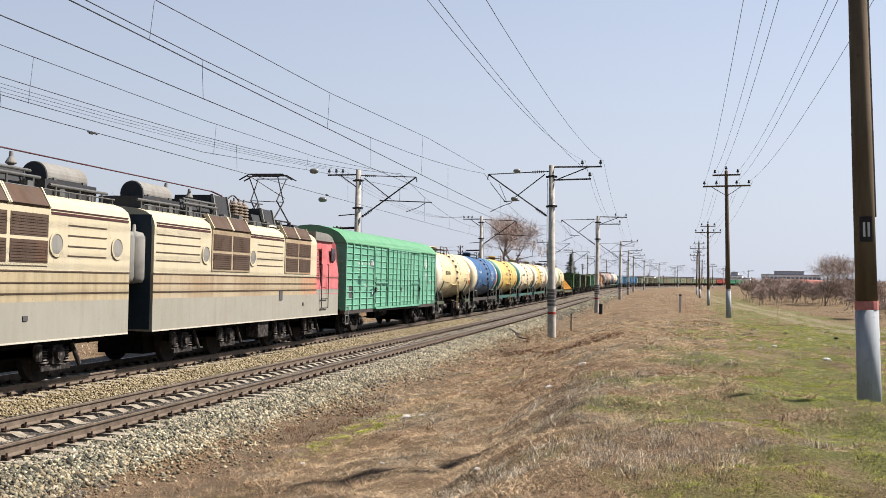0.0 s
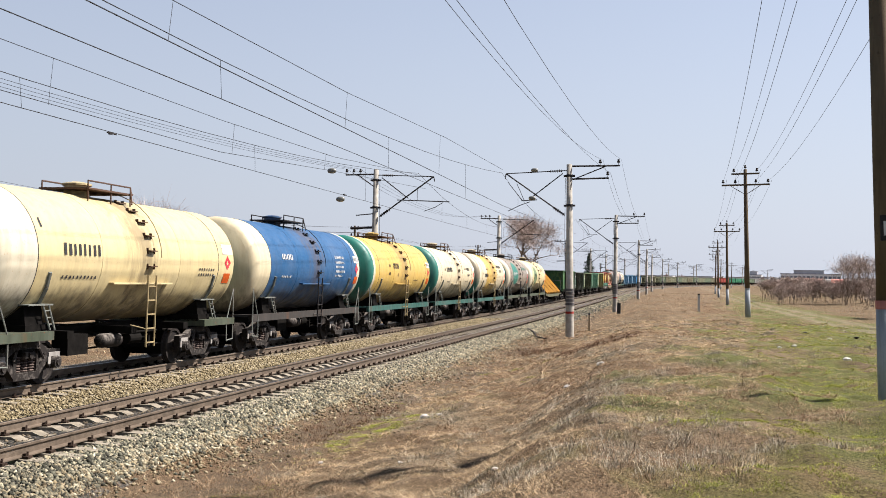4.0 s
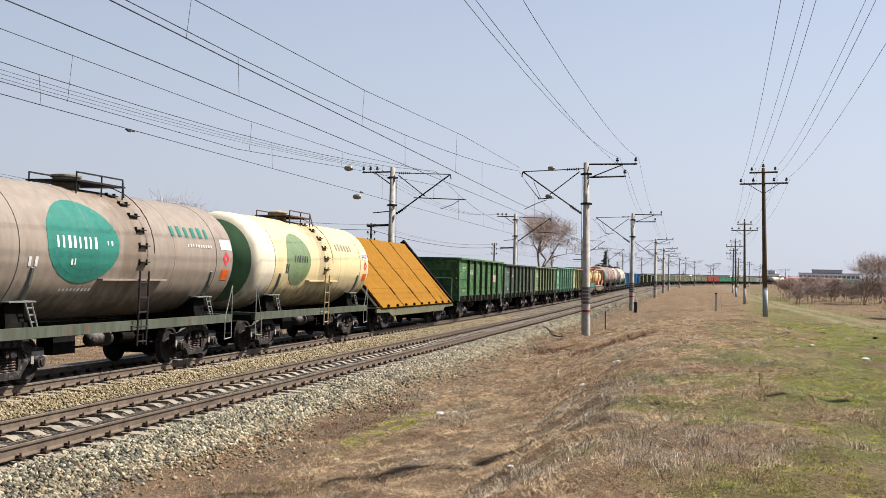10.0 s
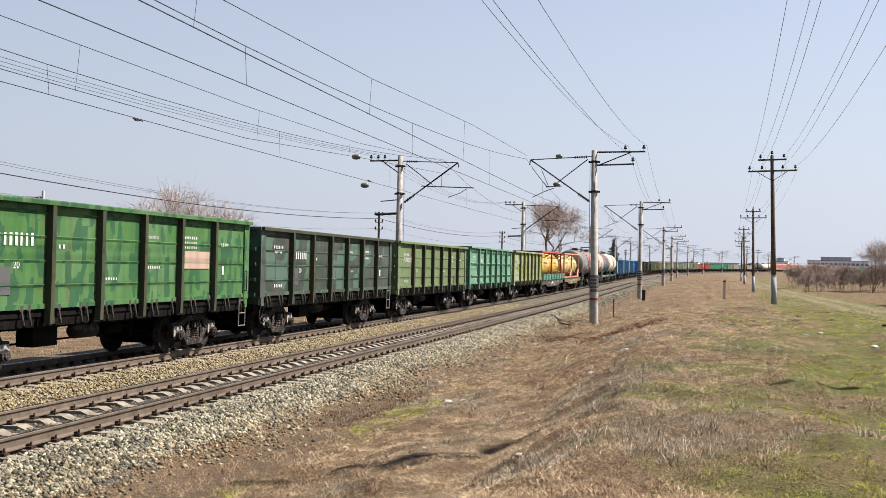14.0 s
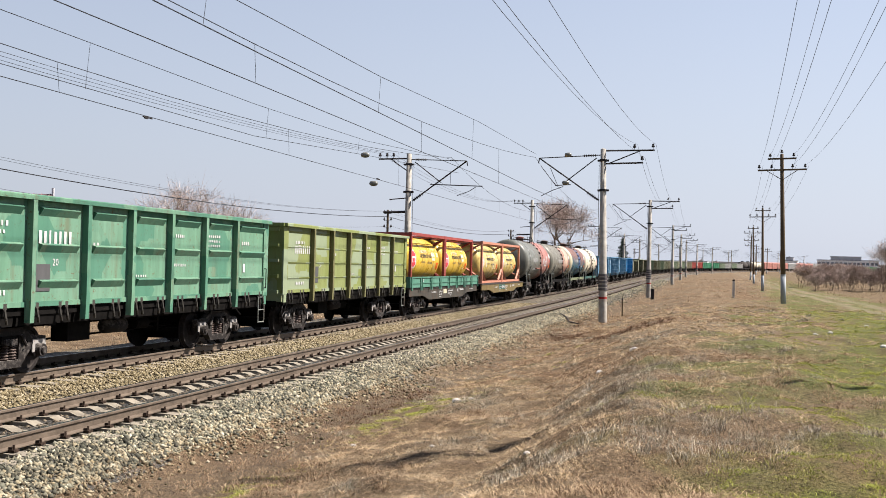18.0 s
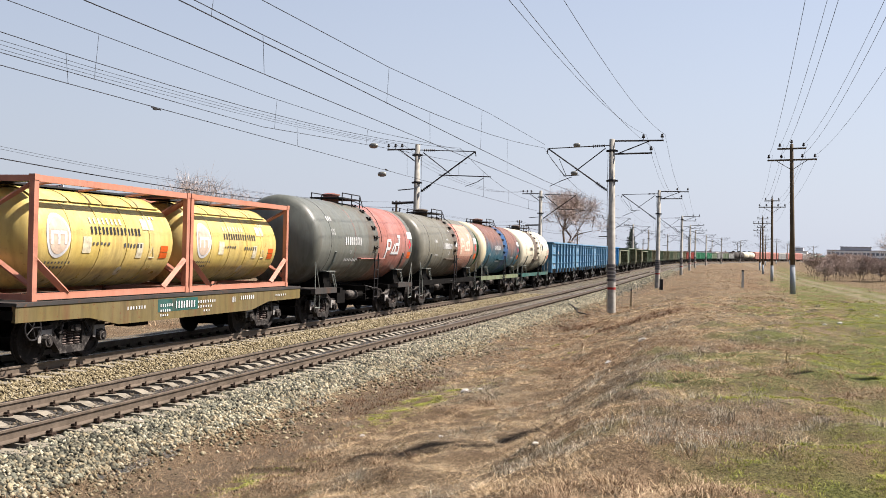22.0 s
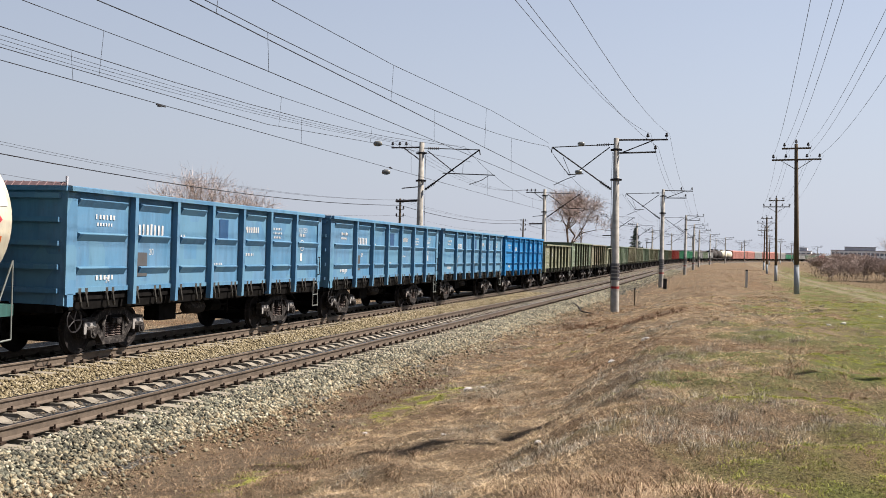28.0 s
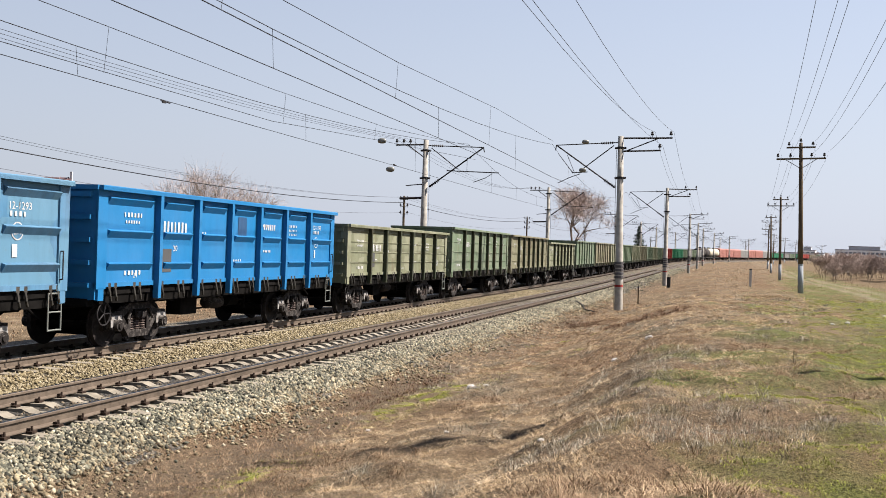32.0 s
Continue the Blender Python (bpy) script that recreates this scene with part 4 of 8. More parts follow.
def loco(label, cab_end):
    """One section of a two-section mainline electric locomotive; cab_end: +1 or -1 along the train."""
    car = empty("electric_locomotive", label, "locomotive", "locomotive sections")
    W, L = 1.58, 7.72
    e = cab_end

    def ys(a, b):
        return (a, b) if e == 1 else (-b, -a)

    cab0 = 5.0
    shoulder = [(W, 3.62), (W - 0.02, 3.72), (1.50, 3.86), (1.34, 3.98), (1.10, 4.06), (0.6, 4.12), (0.0, 4.14)]
    full = shoulder + [(-x, z) for x, z in reversed(shoulder[:-1])]
    a, b = ys(-L, L)
    part("skirt", box(B(), -W, a, 0.95, W, b, 1.78), SKIRT, car, "grey lower body side")
    a, b = ys(-L, cab0)
    part("body_band", box(B(), -W, a, 1.78, W, b, 2.40), TAN if e == -1 else TAN_B, car, "stained tan body band")
    part("body", prism(B(), [(-W, 2.40), (W, 2.40)] + full, a, b), CREAM, car, "faded cream upper body and roof edge")
    a, b = ys(cab0, L)
    tip = [(cab0, 1.78), (L, 1.78), (L, 2.55), (L - 0.14, 2.85), (L - 0.42, 3.72), (L - 0.75, 3.98), (L - 1.3, 4.08), (cab0, 4.10)]
    bm = B()
    va = [[bm.verts.new((x * (0.90 if z > 3.8 else 1.0), e * y, z)) for y, z in tip] for x in (-W, W)]
    for i in range(len(tip)):
        j = (i + 1) % len(tip)
        bm.faces.new((va[0][i], va[0][j], va[1][j], va[1][i]))
    bm.faces.new(va[0])
    bm.faces.new(va[1][::-1])
    bmesh.ops.recalc_face_normals(bm, faces=bm.faces[:])
    cab = part("cab", bm, LOCO_RED, car, "faded red driver's cab")
    part("cab_band", box(B(), -W - 0.004, *ys(cab0, L)[:1], 1.80, W + 0.004, ys(cab0, L)[1], 1.96), SKIRT, cab)
    bm = B()
    part("cab_window", box(bm, W - 0.02, min(e * 6.75, e * 7.2), 3.05, W + 0.012, max(e * 6.75, e * 7.2), 3.55), GLASS_D, cab, "dark cab side window")
    bm = B()
    box(bm, W, min(e * 5.55, e * 6.15), 2.05, W + 0.018, max(e * 5.55, e * 6.15), 3.65)
    cap = [(cab0, 3.80), (L - 0.46, 3.80), (L - 0.74, 4.0), (L - 1.3, 4.10), (cab0, 4.125)]
    part("cab_roof", fish_belly([(e * y, z) for y, z in cap], -1.52, 1.52), ROOF_G, cab, "grey cab roof")
    for k in range(5):
        part("pressed_line", box(B(), W, *ys(cab0 + 0.05, cab0 + 0.5)[:1], 2.55 + 0.22 * k, W + 0.012, ys(cab0 + 0.05, cab0 + 0.5)[1], 2.572 + 0.22 * k), GRILLE, cab)
    for y0, y1 in ((cab0, L),):
        part("pressed_line", box(B(), W, ys(y0, y1)[0], 2.40, W + 0.010, ys(y0, y1)[1], 2.425), GRILLE, cab)
    part("skirt_edge", box(B(), W - 0.01, -L, 0.95, W + 0.012, L, 0.985), PORCELAIN, car, "pale lower body edge")
    door = part("cab_door", bm, LOCO_RED, cab, "red cab door")
    bm = B()
    for y in (5.45, 6.25):
        rod(bm, (W + 0.07, e * y, 1.25), (W + 0.07, e * y, 2.9), 0.017, n=6)
        rod(bm, (W, e * y, 2.9), (W + 0.07, e * y, 2.9), 0.017, n=6)
    for z in (1.25, 1.6):
        rod(bm, (W + 0.05, e * 5.45, z), (W + 0.05, e * 6.25, z), 0.02, n=6)
    part("cab_handrail", bm, STEEL_D, car)
    # pressed lines along the side
    for z in (1.94, 2.16, 2.40):
        y0, y1 = ys(-L, cab0)
        part("pressed_line", box(B(), W - 0.01, y0, z, W + 0.018, y1, z + 0.025), GRILLE, car)
    for z in (2.74, 2.95, 3.18, 3.40):
        for a, b in ((-6.62, -5.05), (-1.3, 1.4)) if e == -1 else ((-7.6, -5.05), (-0.85, 1.4)):
            y0, y1 = ys(a, b)
            part("pressed_line", box(B(), W - 0.01, y0, z, W + 0.015, y1, z + 0.022), GRILLE, car)
    for a, b in ((-7.6, -4.4), (-1.4, 1.5)):
        y0, y1 = ys(a, b)
        part("red_line", box(B(), W - 0.02, y0, 3.61, W + 0.014, y1, 3.66), BUS_RED, car)
        part("red_line", box(B(), W - 0.02, y0, 3.70, W + 0.008, y1, 3.72), BUS_RED, car)
    # grille bays, two by two, with roof louvres above
    for g0, g1 in ((-4.3, -1.5), (1.6, 4.25)):
        a, b = ys(g0, g1)
        bay = part("grille_bay", box(B(), W - 0.02, a, 2.52, W + 0.022, b, 3.70), CREAM if e == -1 else TAN_B, car, "rust-streaked louvre bay")
        for i in range(2):
            for k in range(2):
                y0 = a + 0.08 + i * (b - a) / 2
                y1 = a - 0.04 + (i + 1) * (b - a) / 2
                z = 2.58 + k * 0.54
                bm = B()
                box(bm, W + 0.02, y0, z, W + 0.032, y1, z + 0.46)
                for q in range(7):
                    box(bm, W + 0.03, y0 + 0.03, z + 0.03 + q * 0.06, W + 0.040, y1 - 0.03, z + 0.05 + q * 0.06)
                part("louvre", bm, GRILLE, bay)
        for i in range(2):
            y0 = a + 0.08 + i * (b - a) / 2
            y1 = a - 0.04 + (i + 1) * (b - a) / 2
            bm = B()
            vs = [(W + 0.02, 3.72), (W + 0.05, 3.76), (1.40, 4.13), (1.28, 4.11)]
            prism(bm, vs, y0, y1)
            rl = part("roof_louvre", bm, GRILLE, bay)
            for c0, c1 in ((y0 - 0.05, y0), (y1, y1 + 0.05)):
                part("louvre_frame", prism(B(), [(W + 0.02, 3.70), (W + 0.065, 3.75), (1.41, 4.16), (1.28, 4.13)], c0, c1), CREAM, rl)
    # portholes
    for y in (PORT_1 if e == -1 else PORT_2):
        bm = B()
        lathe(bm, [(W - 0.02, 0.27), (W + 0.03, 0.27), (W + 0.03, 0.22), (W + 0.015, 0.21)], 24, "X", centre=(0, e * y, 2.98))
        port = part("porthole", bm, CREAM, car)
        bm = B()
        lathe(bm, [(W, 0.215), (W + 0.02, 0.215), (W + 0.022, 0.01)], 24, "X", centre=(0, e * y, 2.98))
        part("porthole_glass", bm, ROOF_G, port)
    # inner end and gangway
    end = -e * L
    bm = B()
    box(bm, -0.75, min(end, end - e * 0.55), 1.35, 0.75, max(end, end - e * 0.55), 3.5)
    part("gangway", bm, BLUE_G, car, "dark folded gangway")
    bm = B()
    box(bm, -1.5, min(end, end - e * 0.03), 1.0, 1.5, max(end, end - e * 0.03), 3.9)
    part("end_wall", bm, BLUE_G, car)
    bm = B()
    lathe(bm, [(2.15, 0.02), (2.18, 0.24), (2.3, 0.28), (3.3, 0.28), (3.42, 0.22), (3.46, 0.05), (3.62, 0.04), (3.63, 0.01)], 18, "Z", centre=(1.2, end - e * 0.34, 0))
    part("air_reservoir", bm, ROOF_G, car, "upright grey air reservoir", smooth=True)
    # roof gear: air tank, pipes, screened boxes, insulators, bus bar
    y, ln = (-6.5 if e == -1 else -5.75), 1.65
    bm = B()
    lathe(bm, [(-ln / 2, 0.02), (-ln / 2, 0.34), (ln / 2, 0.34), (ln / 2, 0.02)], 24, "Y", centre=(0.30, e * y, 4.54))
    tank = part("roof_tank", bm, ROOF_G, car, "grey roof air tank", smooth=False)
    for q in (-1, 1):
        bm = B()
        lathe(bm, [(q * ln / 2 - 0.005, 0.33), (q * (ln / 2 + 0.02), 0.32), (q * (ln / 2 + 0.05), 0.02)], 24, "Y", centre=(0.30, e * y, 4.54))
        part("tank_end", bm, ROOF_D, tank, "dark tank end")
    # added dark box over the tank's lower half, in place of its shade
    part("tank_shroud", box(B(), -0.05, e * y - ln / 2 + 0.04, 4.06, 0.66, e * y + ln / 2 - 0.04, 4.50), ROOF_D, tank, "dark box standing in for the shade under the tank")
    for d in (-0.6, 0.6):
        part("tank_cradle", box(B(), 0.0, e * y + d - 0.05, 4.05, 0.69, e * y + d + 0.05, 4.52), ROOF_M, tank)
    part("roof_duct", box(B(), -0.3, min(e * -7.2, e * -5.1), 4.05, 0.95, max(e * -7.2, e * -5.1), 4.42), ROOF_D, car, "dark roof duct")
    for z, x, a, b in ((4.55, 0.85, -4.7, -2.5), (4.42, 0.95, -4.9, -2.6), (4.30, 1.0, -7.6, -5.2)):
        bm = B()
        rod(bm, (x, e * a, z), (x, e * b, z), 0.035, n=8)
        for q in (0.1, 0.5, 0.9):
            rod(bm, (x, e * (a + (b - a) * q), 4.05), (x, e * (a + (b - a) * q), z), 0.028, n=6)
        part("roof_pipe", bm, ROOF_M, car, "grey roof pipe on stands")
    for y, x in ((-4.75, 0.35), (-2.95, 0.2), (2.7, 0.15)):
        bm = B()
        prof = [(4.08, 0.10)]
        for k in range(7):
            prof += [(4.14 + k * 0.09, 0.06), (4.18 + k * 0.09, 0.12), (4.20 + k * 0.09, 0.12)]
        prof += [(4.86, 0.05), (4.98, 0.04)]
        lathe(bm, prof, 14, "Z", centre=(x, e * y, 0))
        part("roof_insulator", bm, ROOF_G, car)
    for dx in (0.25, 0.70):
        for k in range(3):
            bm = B()
            lathe(bm, [(4.06, 0.06)] + [(4.12 + 0.032 * i, 0.17 if i % 3 else 0.10) for i in range(19)] + [(4.74, 0.10), (4.80, 0.04), (4.9, 0.03)], 14, "Z", centre=(dx, e * (-0.75 + 0.40 * k), 0))
            part("insulator", bm, INSUL, car, "ribbed brown roof insulator")
    bm = B()
    rod(bm, (0.35, e * -8.31, 5.02), (0.35, e * -1.7, 5.02), 0.018, n=8)
    rod(bm, (0.35, e * -1.7, 5.02), (0.45, e * -1.15, 4.92), 0.028, n=8)
    rod(bm, (0.45, e * -1.15, 4.92), (0.45, e * -1.05, 4.5), 0.028, n=8)
    part("bus_bar", bm, BUS_RED, car, "dark red roof bus bar")
    bm = B()
    last = None
    for k in range(9):
        q = (0.5, e * (-0.75 + 0.1 * k), 4.88 + 0.12 * math.sin(math.pi * k / 8))
        if last:
            rod(bm, last, q, 0.022, n=6)
        last = q
    rod(bm, (0.5, e * 0.05, 4.88), (0.3, e * 2.7, 4.95), 0.02, n=6)
    part("jumper_cable", bm, ROOF_D, car)
    for y, w, h in ((-1.95, 1.05, 0.80), (1.95, 1.0, 0.66), (-3.7, 1.9, 0.50), (0.95, 0.7, 0.42), (4.95, 0.5, 0.3)):
        bm = B()
        prism(bm, [(-0.6, 4.05), (0.88, 4.05), (0.72, 4.05 + h), (-0.5, 4.05 + h)], e * y - w / 2, e * y + w / 2)
        rb = part("roof_box", bm, ROOF_D, car, "dark roof apparatus box")
        if h > 0.6:
            for a, b in ((-w / 2 - 0.03, -w / 2 + 0.03), (w / 2 - 0.03, w / 2 + 0.03)):
                part("screen_frame", prism(B(), [(0.84, 4.05), (0.93, 4.05), (0.77, 4.07 + h), (0.68, 4.07 + h)], e * y + a, e * y + b), ROOF_G, rb)
            part("screen_frame", prism(B(), [(0.88, 4.12), (0.94, 4.12), (0.93, 4.20), (0.87, 4.20)], e * y - w / 2, e * y + w / 2), PORCELAIN, rb)
    bm = B()
    for sx in (1.2,):
        rod(bm, (sx, e * -7.6, 4.16), (sx, e * 4.6, 4.16), 0.018, n=6)
        for k in range(14):
            y = e * (-7.5 + 0.93 * k)
            rod(bm, (sx, y, 4.0), (sx, y, 4.17), 0.014, n=5)
    for k in range(9):
        y = e * (-6.9 + 1.2 * k)
        box(bm, 0.6, y - 0.1, 4.08, 1.0, y + 0.1, 4.22 + 0.05 * (k % 3))
    part("roof_rail", bm, ROOF_M, car)
    # pantograph
    bm = B()
    py = e * 3.9
    hi = 6.02
    for sx in (-0.55, 0.55):
        rod(bm, (sx, py + 0.75, 4.45), (sx * 0.9, py - 0.35, 5.15), 0.028, n=6)
        rod(bm, (sx, py - 0.75, 4.45), (sx * 0.9, py + 0.35, 5.15), 0.028, n=6)
        rod(bm, (sx * 0.9, py - 0.35, 5.15), (sx * 1.0, py + 0.45, hi), 0.022, n=6)
        rod(bm, (sx * 0.9, py + 0.35, 5.15), (sx * 1.0, py - 0.45, hi), 0.022, n=6)
    rod(bm, (-0.5, py - 0.35, 5.15), (0.5, py + 0.35, 5.15), 0.016, n=6)
    rod(bm, (-0.5, py - 0.45, hi), (0.5, py + 0.45, 5.3), 0.014, n=6)
    for dy in (-0.45, 0.45):
        rod(bm, (-0.62, py + dy, hi), (0.62, py + dy, hi), 0.02, n=6)
    for dy in (-0.22, 0.22):
        rod(bm, (-0.65, py + dy, hi + 0.10), (0.65, py + dy, hi + 0.10), 0.035, n=6)
        for sx in (-1, 1):
            rod(bm, (sx * 0.65, py + dy, hi + 0.10), (sx * 1.02, py + dy, hi - 0.10), 0.025, n=6)
    for sx in (-0.6, 0.6):
        rod(bm, (sx, py - 0.8, 4.42), (sx, py + 0.8, 4.42), 0.03, n=6)
        for dy in (-0.7, 0.7):
            rod(bm, (sx, py + dy, 4.05), (sx, py + dy, 4.42), 0.07, n=8)
    part("pantograph", bm, STEEL_D, car, "raised diamond pantograph")
    # underframe and bogies
    for y in (-3.75, 3.75):
        bm = B()
        box(bm, -1.0, y - 1.4, 0.55, 1.0, y + 1.4, 0.95)
        for k in (-1, 1):
            box(bm, 1.02, y - 2.3, 0.62, 1.16, y + 2.3, 0.84)
        b = part("bogie", bm, UNDER, car, "dark two-axle motor bogie")
        for d in (-1.5, 1.5):
            bm = B()
            for sx in (-0.76, 0.76):
                lathe(bm, [(sx - 0.07, 0.1), (sx - 0.07, 0.63), (sx + 0.07, 0.62), (sx + 0.07, 0.5), (sx + 0.03, 0.46), (sx + 0.03, 0.1)], 26, "X", centre=(0, 0, 0))
            rod(bm, (-1.1, 0, 0), (1.1, 0, 0), 0.1, n=10)
            WHEELSETS.append((part("wheelset", bm, WHEEL, b, "large steel driving wheels", loc=(0, y + d, 0.62)), car, Vector((0, y + d, 0.62)), 0.62))
            bm = B()
            box(bm, 1.08, y + d - 0.2, 0.42, 1.30, y + d + 0.2, 0.82)
            rod(bm, (1.28, y + d, 0.62), (1.38, y + d, 0.62), 0.14, n=12)
            for q in (-0.42, 0.42):
                lathe(bm, [(0.42 + 0.03 * i, 0.07 + 0.035 * (i % 2)) for i in range(12)], 8, "Z", centre=(1.2, y + d + q, 0))
            part("axle_box", bm, BOGIE, b)
            bm = B()
            prism(bm, [(1.15, 0.28), (1.25, 0.28), (1.25, 0.40), (1.15, 0.40)], y + d - 0.55, y + d + 0.55)
            rod(bm, (1.2, y + d - 0.5, 0.35), (1.2, y + d, 0.55), 0.03, n=6)
            part("brake_hanger", bm, BOGIE, b)
            bm = B()
            rod(bm, (1.3, y + d + 0.5, 0.85), (1.36, y + d + 0.75, 0.35), 0.05, n=8)
            part("damper", bm, BOGIE, b)
            bm = B()
            lathe(bm, [(0.5, 0.02), (0.52, 0.1), (0.85, 0.1), (0.88, 0.05)], 10, "Z", centre=(1.32, y + d - 0.8, 0))
            part("sand_pot", bm, BOGIE, b)
    bm = B()
    box(bm, 1.1, -0.45, 0.45, 1.5, 0.45, 0.93)
    part("battery_box", bm, BOGIE, car, "grey equipment box under the body")
    bm = B()
    box(bm, -1.2, -L + 0.2, 0.8, 1.2, L - 0.2, 0.97)
    part("underframe", bm, UNDER, car)
    for a, b in ((-6.4, -1.1), (1.1, 6.4)):
        part("traction_motor_casing", box(B(), -0.66, a, 0.28, 0.66, b, 0.82), UNDER, car, "dark traction motor casing")
    part("underbody_box", box(B(), -1.2, -1.0, 0.35, 1.05, 1.0, 0.82), UNDER, car)
    for sgn in (-1, 1):
        link("coupler", MESHES["coupler"], car, loc=Matrix.Translation((0, sgn * (L - 0.1), 0)) @ Matrix.Rotation(0 if sgn == 1 else math.pi, 4, "Z"))
    part("hatch_plate", box(B(), W - 0.01, 1.15, 1.62, W + 0.02, 1.45, 1.92), GREY_P, car)
    part("hatch_plate", box(B(), W - 0.01, 3.5, 1.40, W + 0.02, 3.66, 1.5), GREY_P, car)
    return car


couple(loco("faded cream and grey electric locomotive section with open gangway end", -1), 14.95)
couple(loco("faded cream electric locomotive section with a red cab and raised pantograph", 1), 31.6)


# -- green boxcar
PALE_GR = plain("faded_emblem", (0.42, 0.60, 0.50), 0.7, 0, 0.4, 5.0, bumpy=0)


def boxcar():
    car = empty("boxcar", "bright green steel boxcar with ribbed sides and sliding doors", "boxcar", "wagons of the train")
    skin = paint("boxcar_green", (0.15, 0.43, 0.285), 0.40, 0.07, 0.35, 0.5)
    roof_m = paint("boxcar_roof", (0.12, 0.335, 0.18), 0.25, 0.04, 0.2, 0.6)
    H, X = 8.78, 1.50
    z0, z1 = 1.08, 3.86
    wall = part("side_wall", box(B(), X - 0.03, -H, z0, X, H, z1), skin, car)
    part("side_wall", box(B(), -X, -H, z0, -X + 0.03, H, z1), skin, car)
    for e in (-1, 1):
        a, b = sorted((e * H, e * (H - 0.04)))
        end = part("end_wall", box(B(), -X + 0.03, a, z0, X - 0.03, b, z1), skin, car)
        for k in range(9):
            z = z0 + 0.25 + 0.29 * k
            part("end_rib", box(B(), -X + 0.1, min(e * H, e * (H + 0.05)), z, X - 0.1, max(e * H, e * (H + 0.05)), z + 0.07), skin, end)
    arch = [(X + 0.06, z1), (X + 0.06, z1 + 0.05), (1.42, 4.10), (1.2, 4.30), (0.85, 4.46), (0.4, 4.56), (0, 4.59)]
    arch = arch + [(-x, z) for x, z in reversed(arch[:-1])]
    part("roof", prism(B(), arch, -H - 0.12, H + 0.12), roof_m, car, "pale green arched roof", smooth=False)
    posts = [-8.72, -7.7, -6.6, -5.49, -4.40, 4.55, 5.58, 6.67, 7.83, 8.67]
    for y in posts:
        part("post", prism(B(), [(X, z0 - 0.02), (X + 0.05, z0), (X + 0.05, z1), (X, z1)], y - 0.05, y + 0.05), skin, wall)
    for a, b in zip(posts, posts[1:]):
        if b - a < 0.5 or b - a > 3:
            continue
        for k in range(10):
            z = z0 + 0.20 + 0.27 * k
            vs = [(X, z), (X + 0.034, z + 0.004), (X + 0.034, z + 0.014), (X, z + 0.036)]
            part("rib", prism(B(), vs, a + 0.07, b - 0.07), skin, wall)
    for d0, d1, lift, stiles in ((-4.33, -2.2, 0.02, (-3.25,)), (-2.15, 0.28, 0.075, (-1.24, -0.49)), (0.32, 2.46, 0.075, (1.09, 1.77)), (2.5, 4.47, 0.02, (3.34,))):
        door = part("sliding_door", box(B(), X, d0, z0 + 0.06, X + lift, d1, z1 - 0.04), skin, car)
        edges = (d0 + 0.035,) + stiles + (d1 - 0.035,)
        for a, b in zip(edges, edges[1:]):
            for k in range(10):
                z = z0 + 0.22 + 0.27 * k
                part("rib", prism(B(), [(X + lift, z), (X + lift + 0.03, z + 0.004), (X + lift + 0.03, z + 0.014), (X + lift, z + 0.034)], a + 0.045, b - 0.045), skin, door)
        for y in edges:
            part("stile", box(B(), X + lift, y - 0.035, z0 + 0.06, X + lift + 0.045, y + 0.035, z1 - 0.04), skin, door)
        if len(stiles) == 1:
            part("cross_bar", box(B(), X + lift, d0, 2.20, X + lift + 0.07, d1, 2.25), skin, door)
    for y in (-4.33, 0.30, 4.47):
        bm = B()
        box(bm, X + 0.06, y - 0.05, 1.80, X + 0.13, y + 0.05, 2.02)
        rod(bm, (X + 0.12, y - 0.1, 1.90), (X + 0.12, y + 0.2, 1.94), 0.022, n=6)
        rod(bm, (X + 0.10, y, 1.3), (X + 0.10, y, 2.5), 0.014, n=6)
        part("door_latch", bm, FRAME_D, car, "dark door bolt and lever")
    bm = B()
    box(bm, X, -4.4, z0 - 0.04, X + 0.14, 4.6, z0 + 0.04)
    box(bm, X, -2.2, z1 - 0.05, X + 0.10, 4.6, z1 + 0.0)
    part("door_track", bm, skin, car)
    bm = B()
    box(bm, -X, -H, z0 - 0.16, X + 0.01, H, z0)
    part("frame", bm, FRAME_D, car)
    running_gear(car, 6.0, H + 0.35)
    s = Flat(X)
    marks(car, s, [(-7.0, 3.0, 0.8, 0.1, 5), (-5.9, 3.02, 0.85, 0.09, 6), (-7.0, 2.75, 0.7, 0.07, 6), (-5.95, 2.05, 0.6, 0.1, 4), (-4.6, 1.7, 0.4, 0.2, 2), (6.2, 2.5, 0.5, 0.3, 3), (6.0, 2.05, 0.7, 0.07, 6), (7.2, 2.2, 0.5, 0.2, 3)], WHITE_M)
    marks(car, s, [(-4.95, 3.0, 0.75, 0.24, 4)], WHITE_M, "number_marking", "white painted wagon number as plain bars")
    for y, z, w, h in ((-8.2, 1.55, 0.75, 0.55), (-6.9, 2.15, 0.55, 0.35), (-4.9, 1.6, 0.5, 0.35), (-5.0, 2.95, 0.85, 0.34)):
        part("repaint_patch", box(B(), X - 0.01, y, z, X + 0.004, y + w, z + h), GREY_P if z < 1.58 else FRAME_G, car)
    oval(car, s, 6.12, 3.28, 0.33, 0.27, PALE_GR, lift=0.038, label="faded pale round emblem")
    for dy, z, w in ((-0.12, 3.36, 0.26), (-0.05, 3.24, 0.24), (-0.16, 3.12, 0.20)):
        part("emblem_stroke", box(B(), X + 0.03, 6.12 + dy, z, X + 0.042, 6.12 + dy + w, z + 0.04), skin, car)
    for e in (-1, 1):
        link("step", MESHES["step"], car, loc=(X + 0.02, e * (H - 0.3), 0.5))
    return car


couple(boxcar(), 49.25)

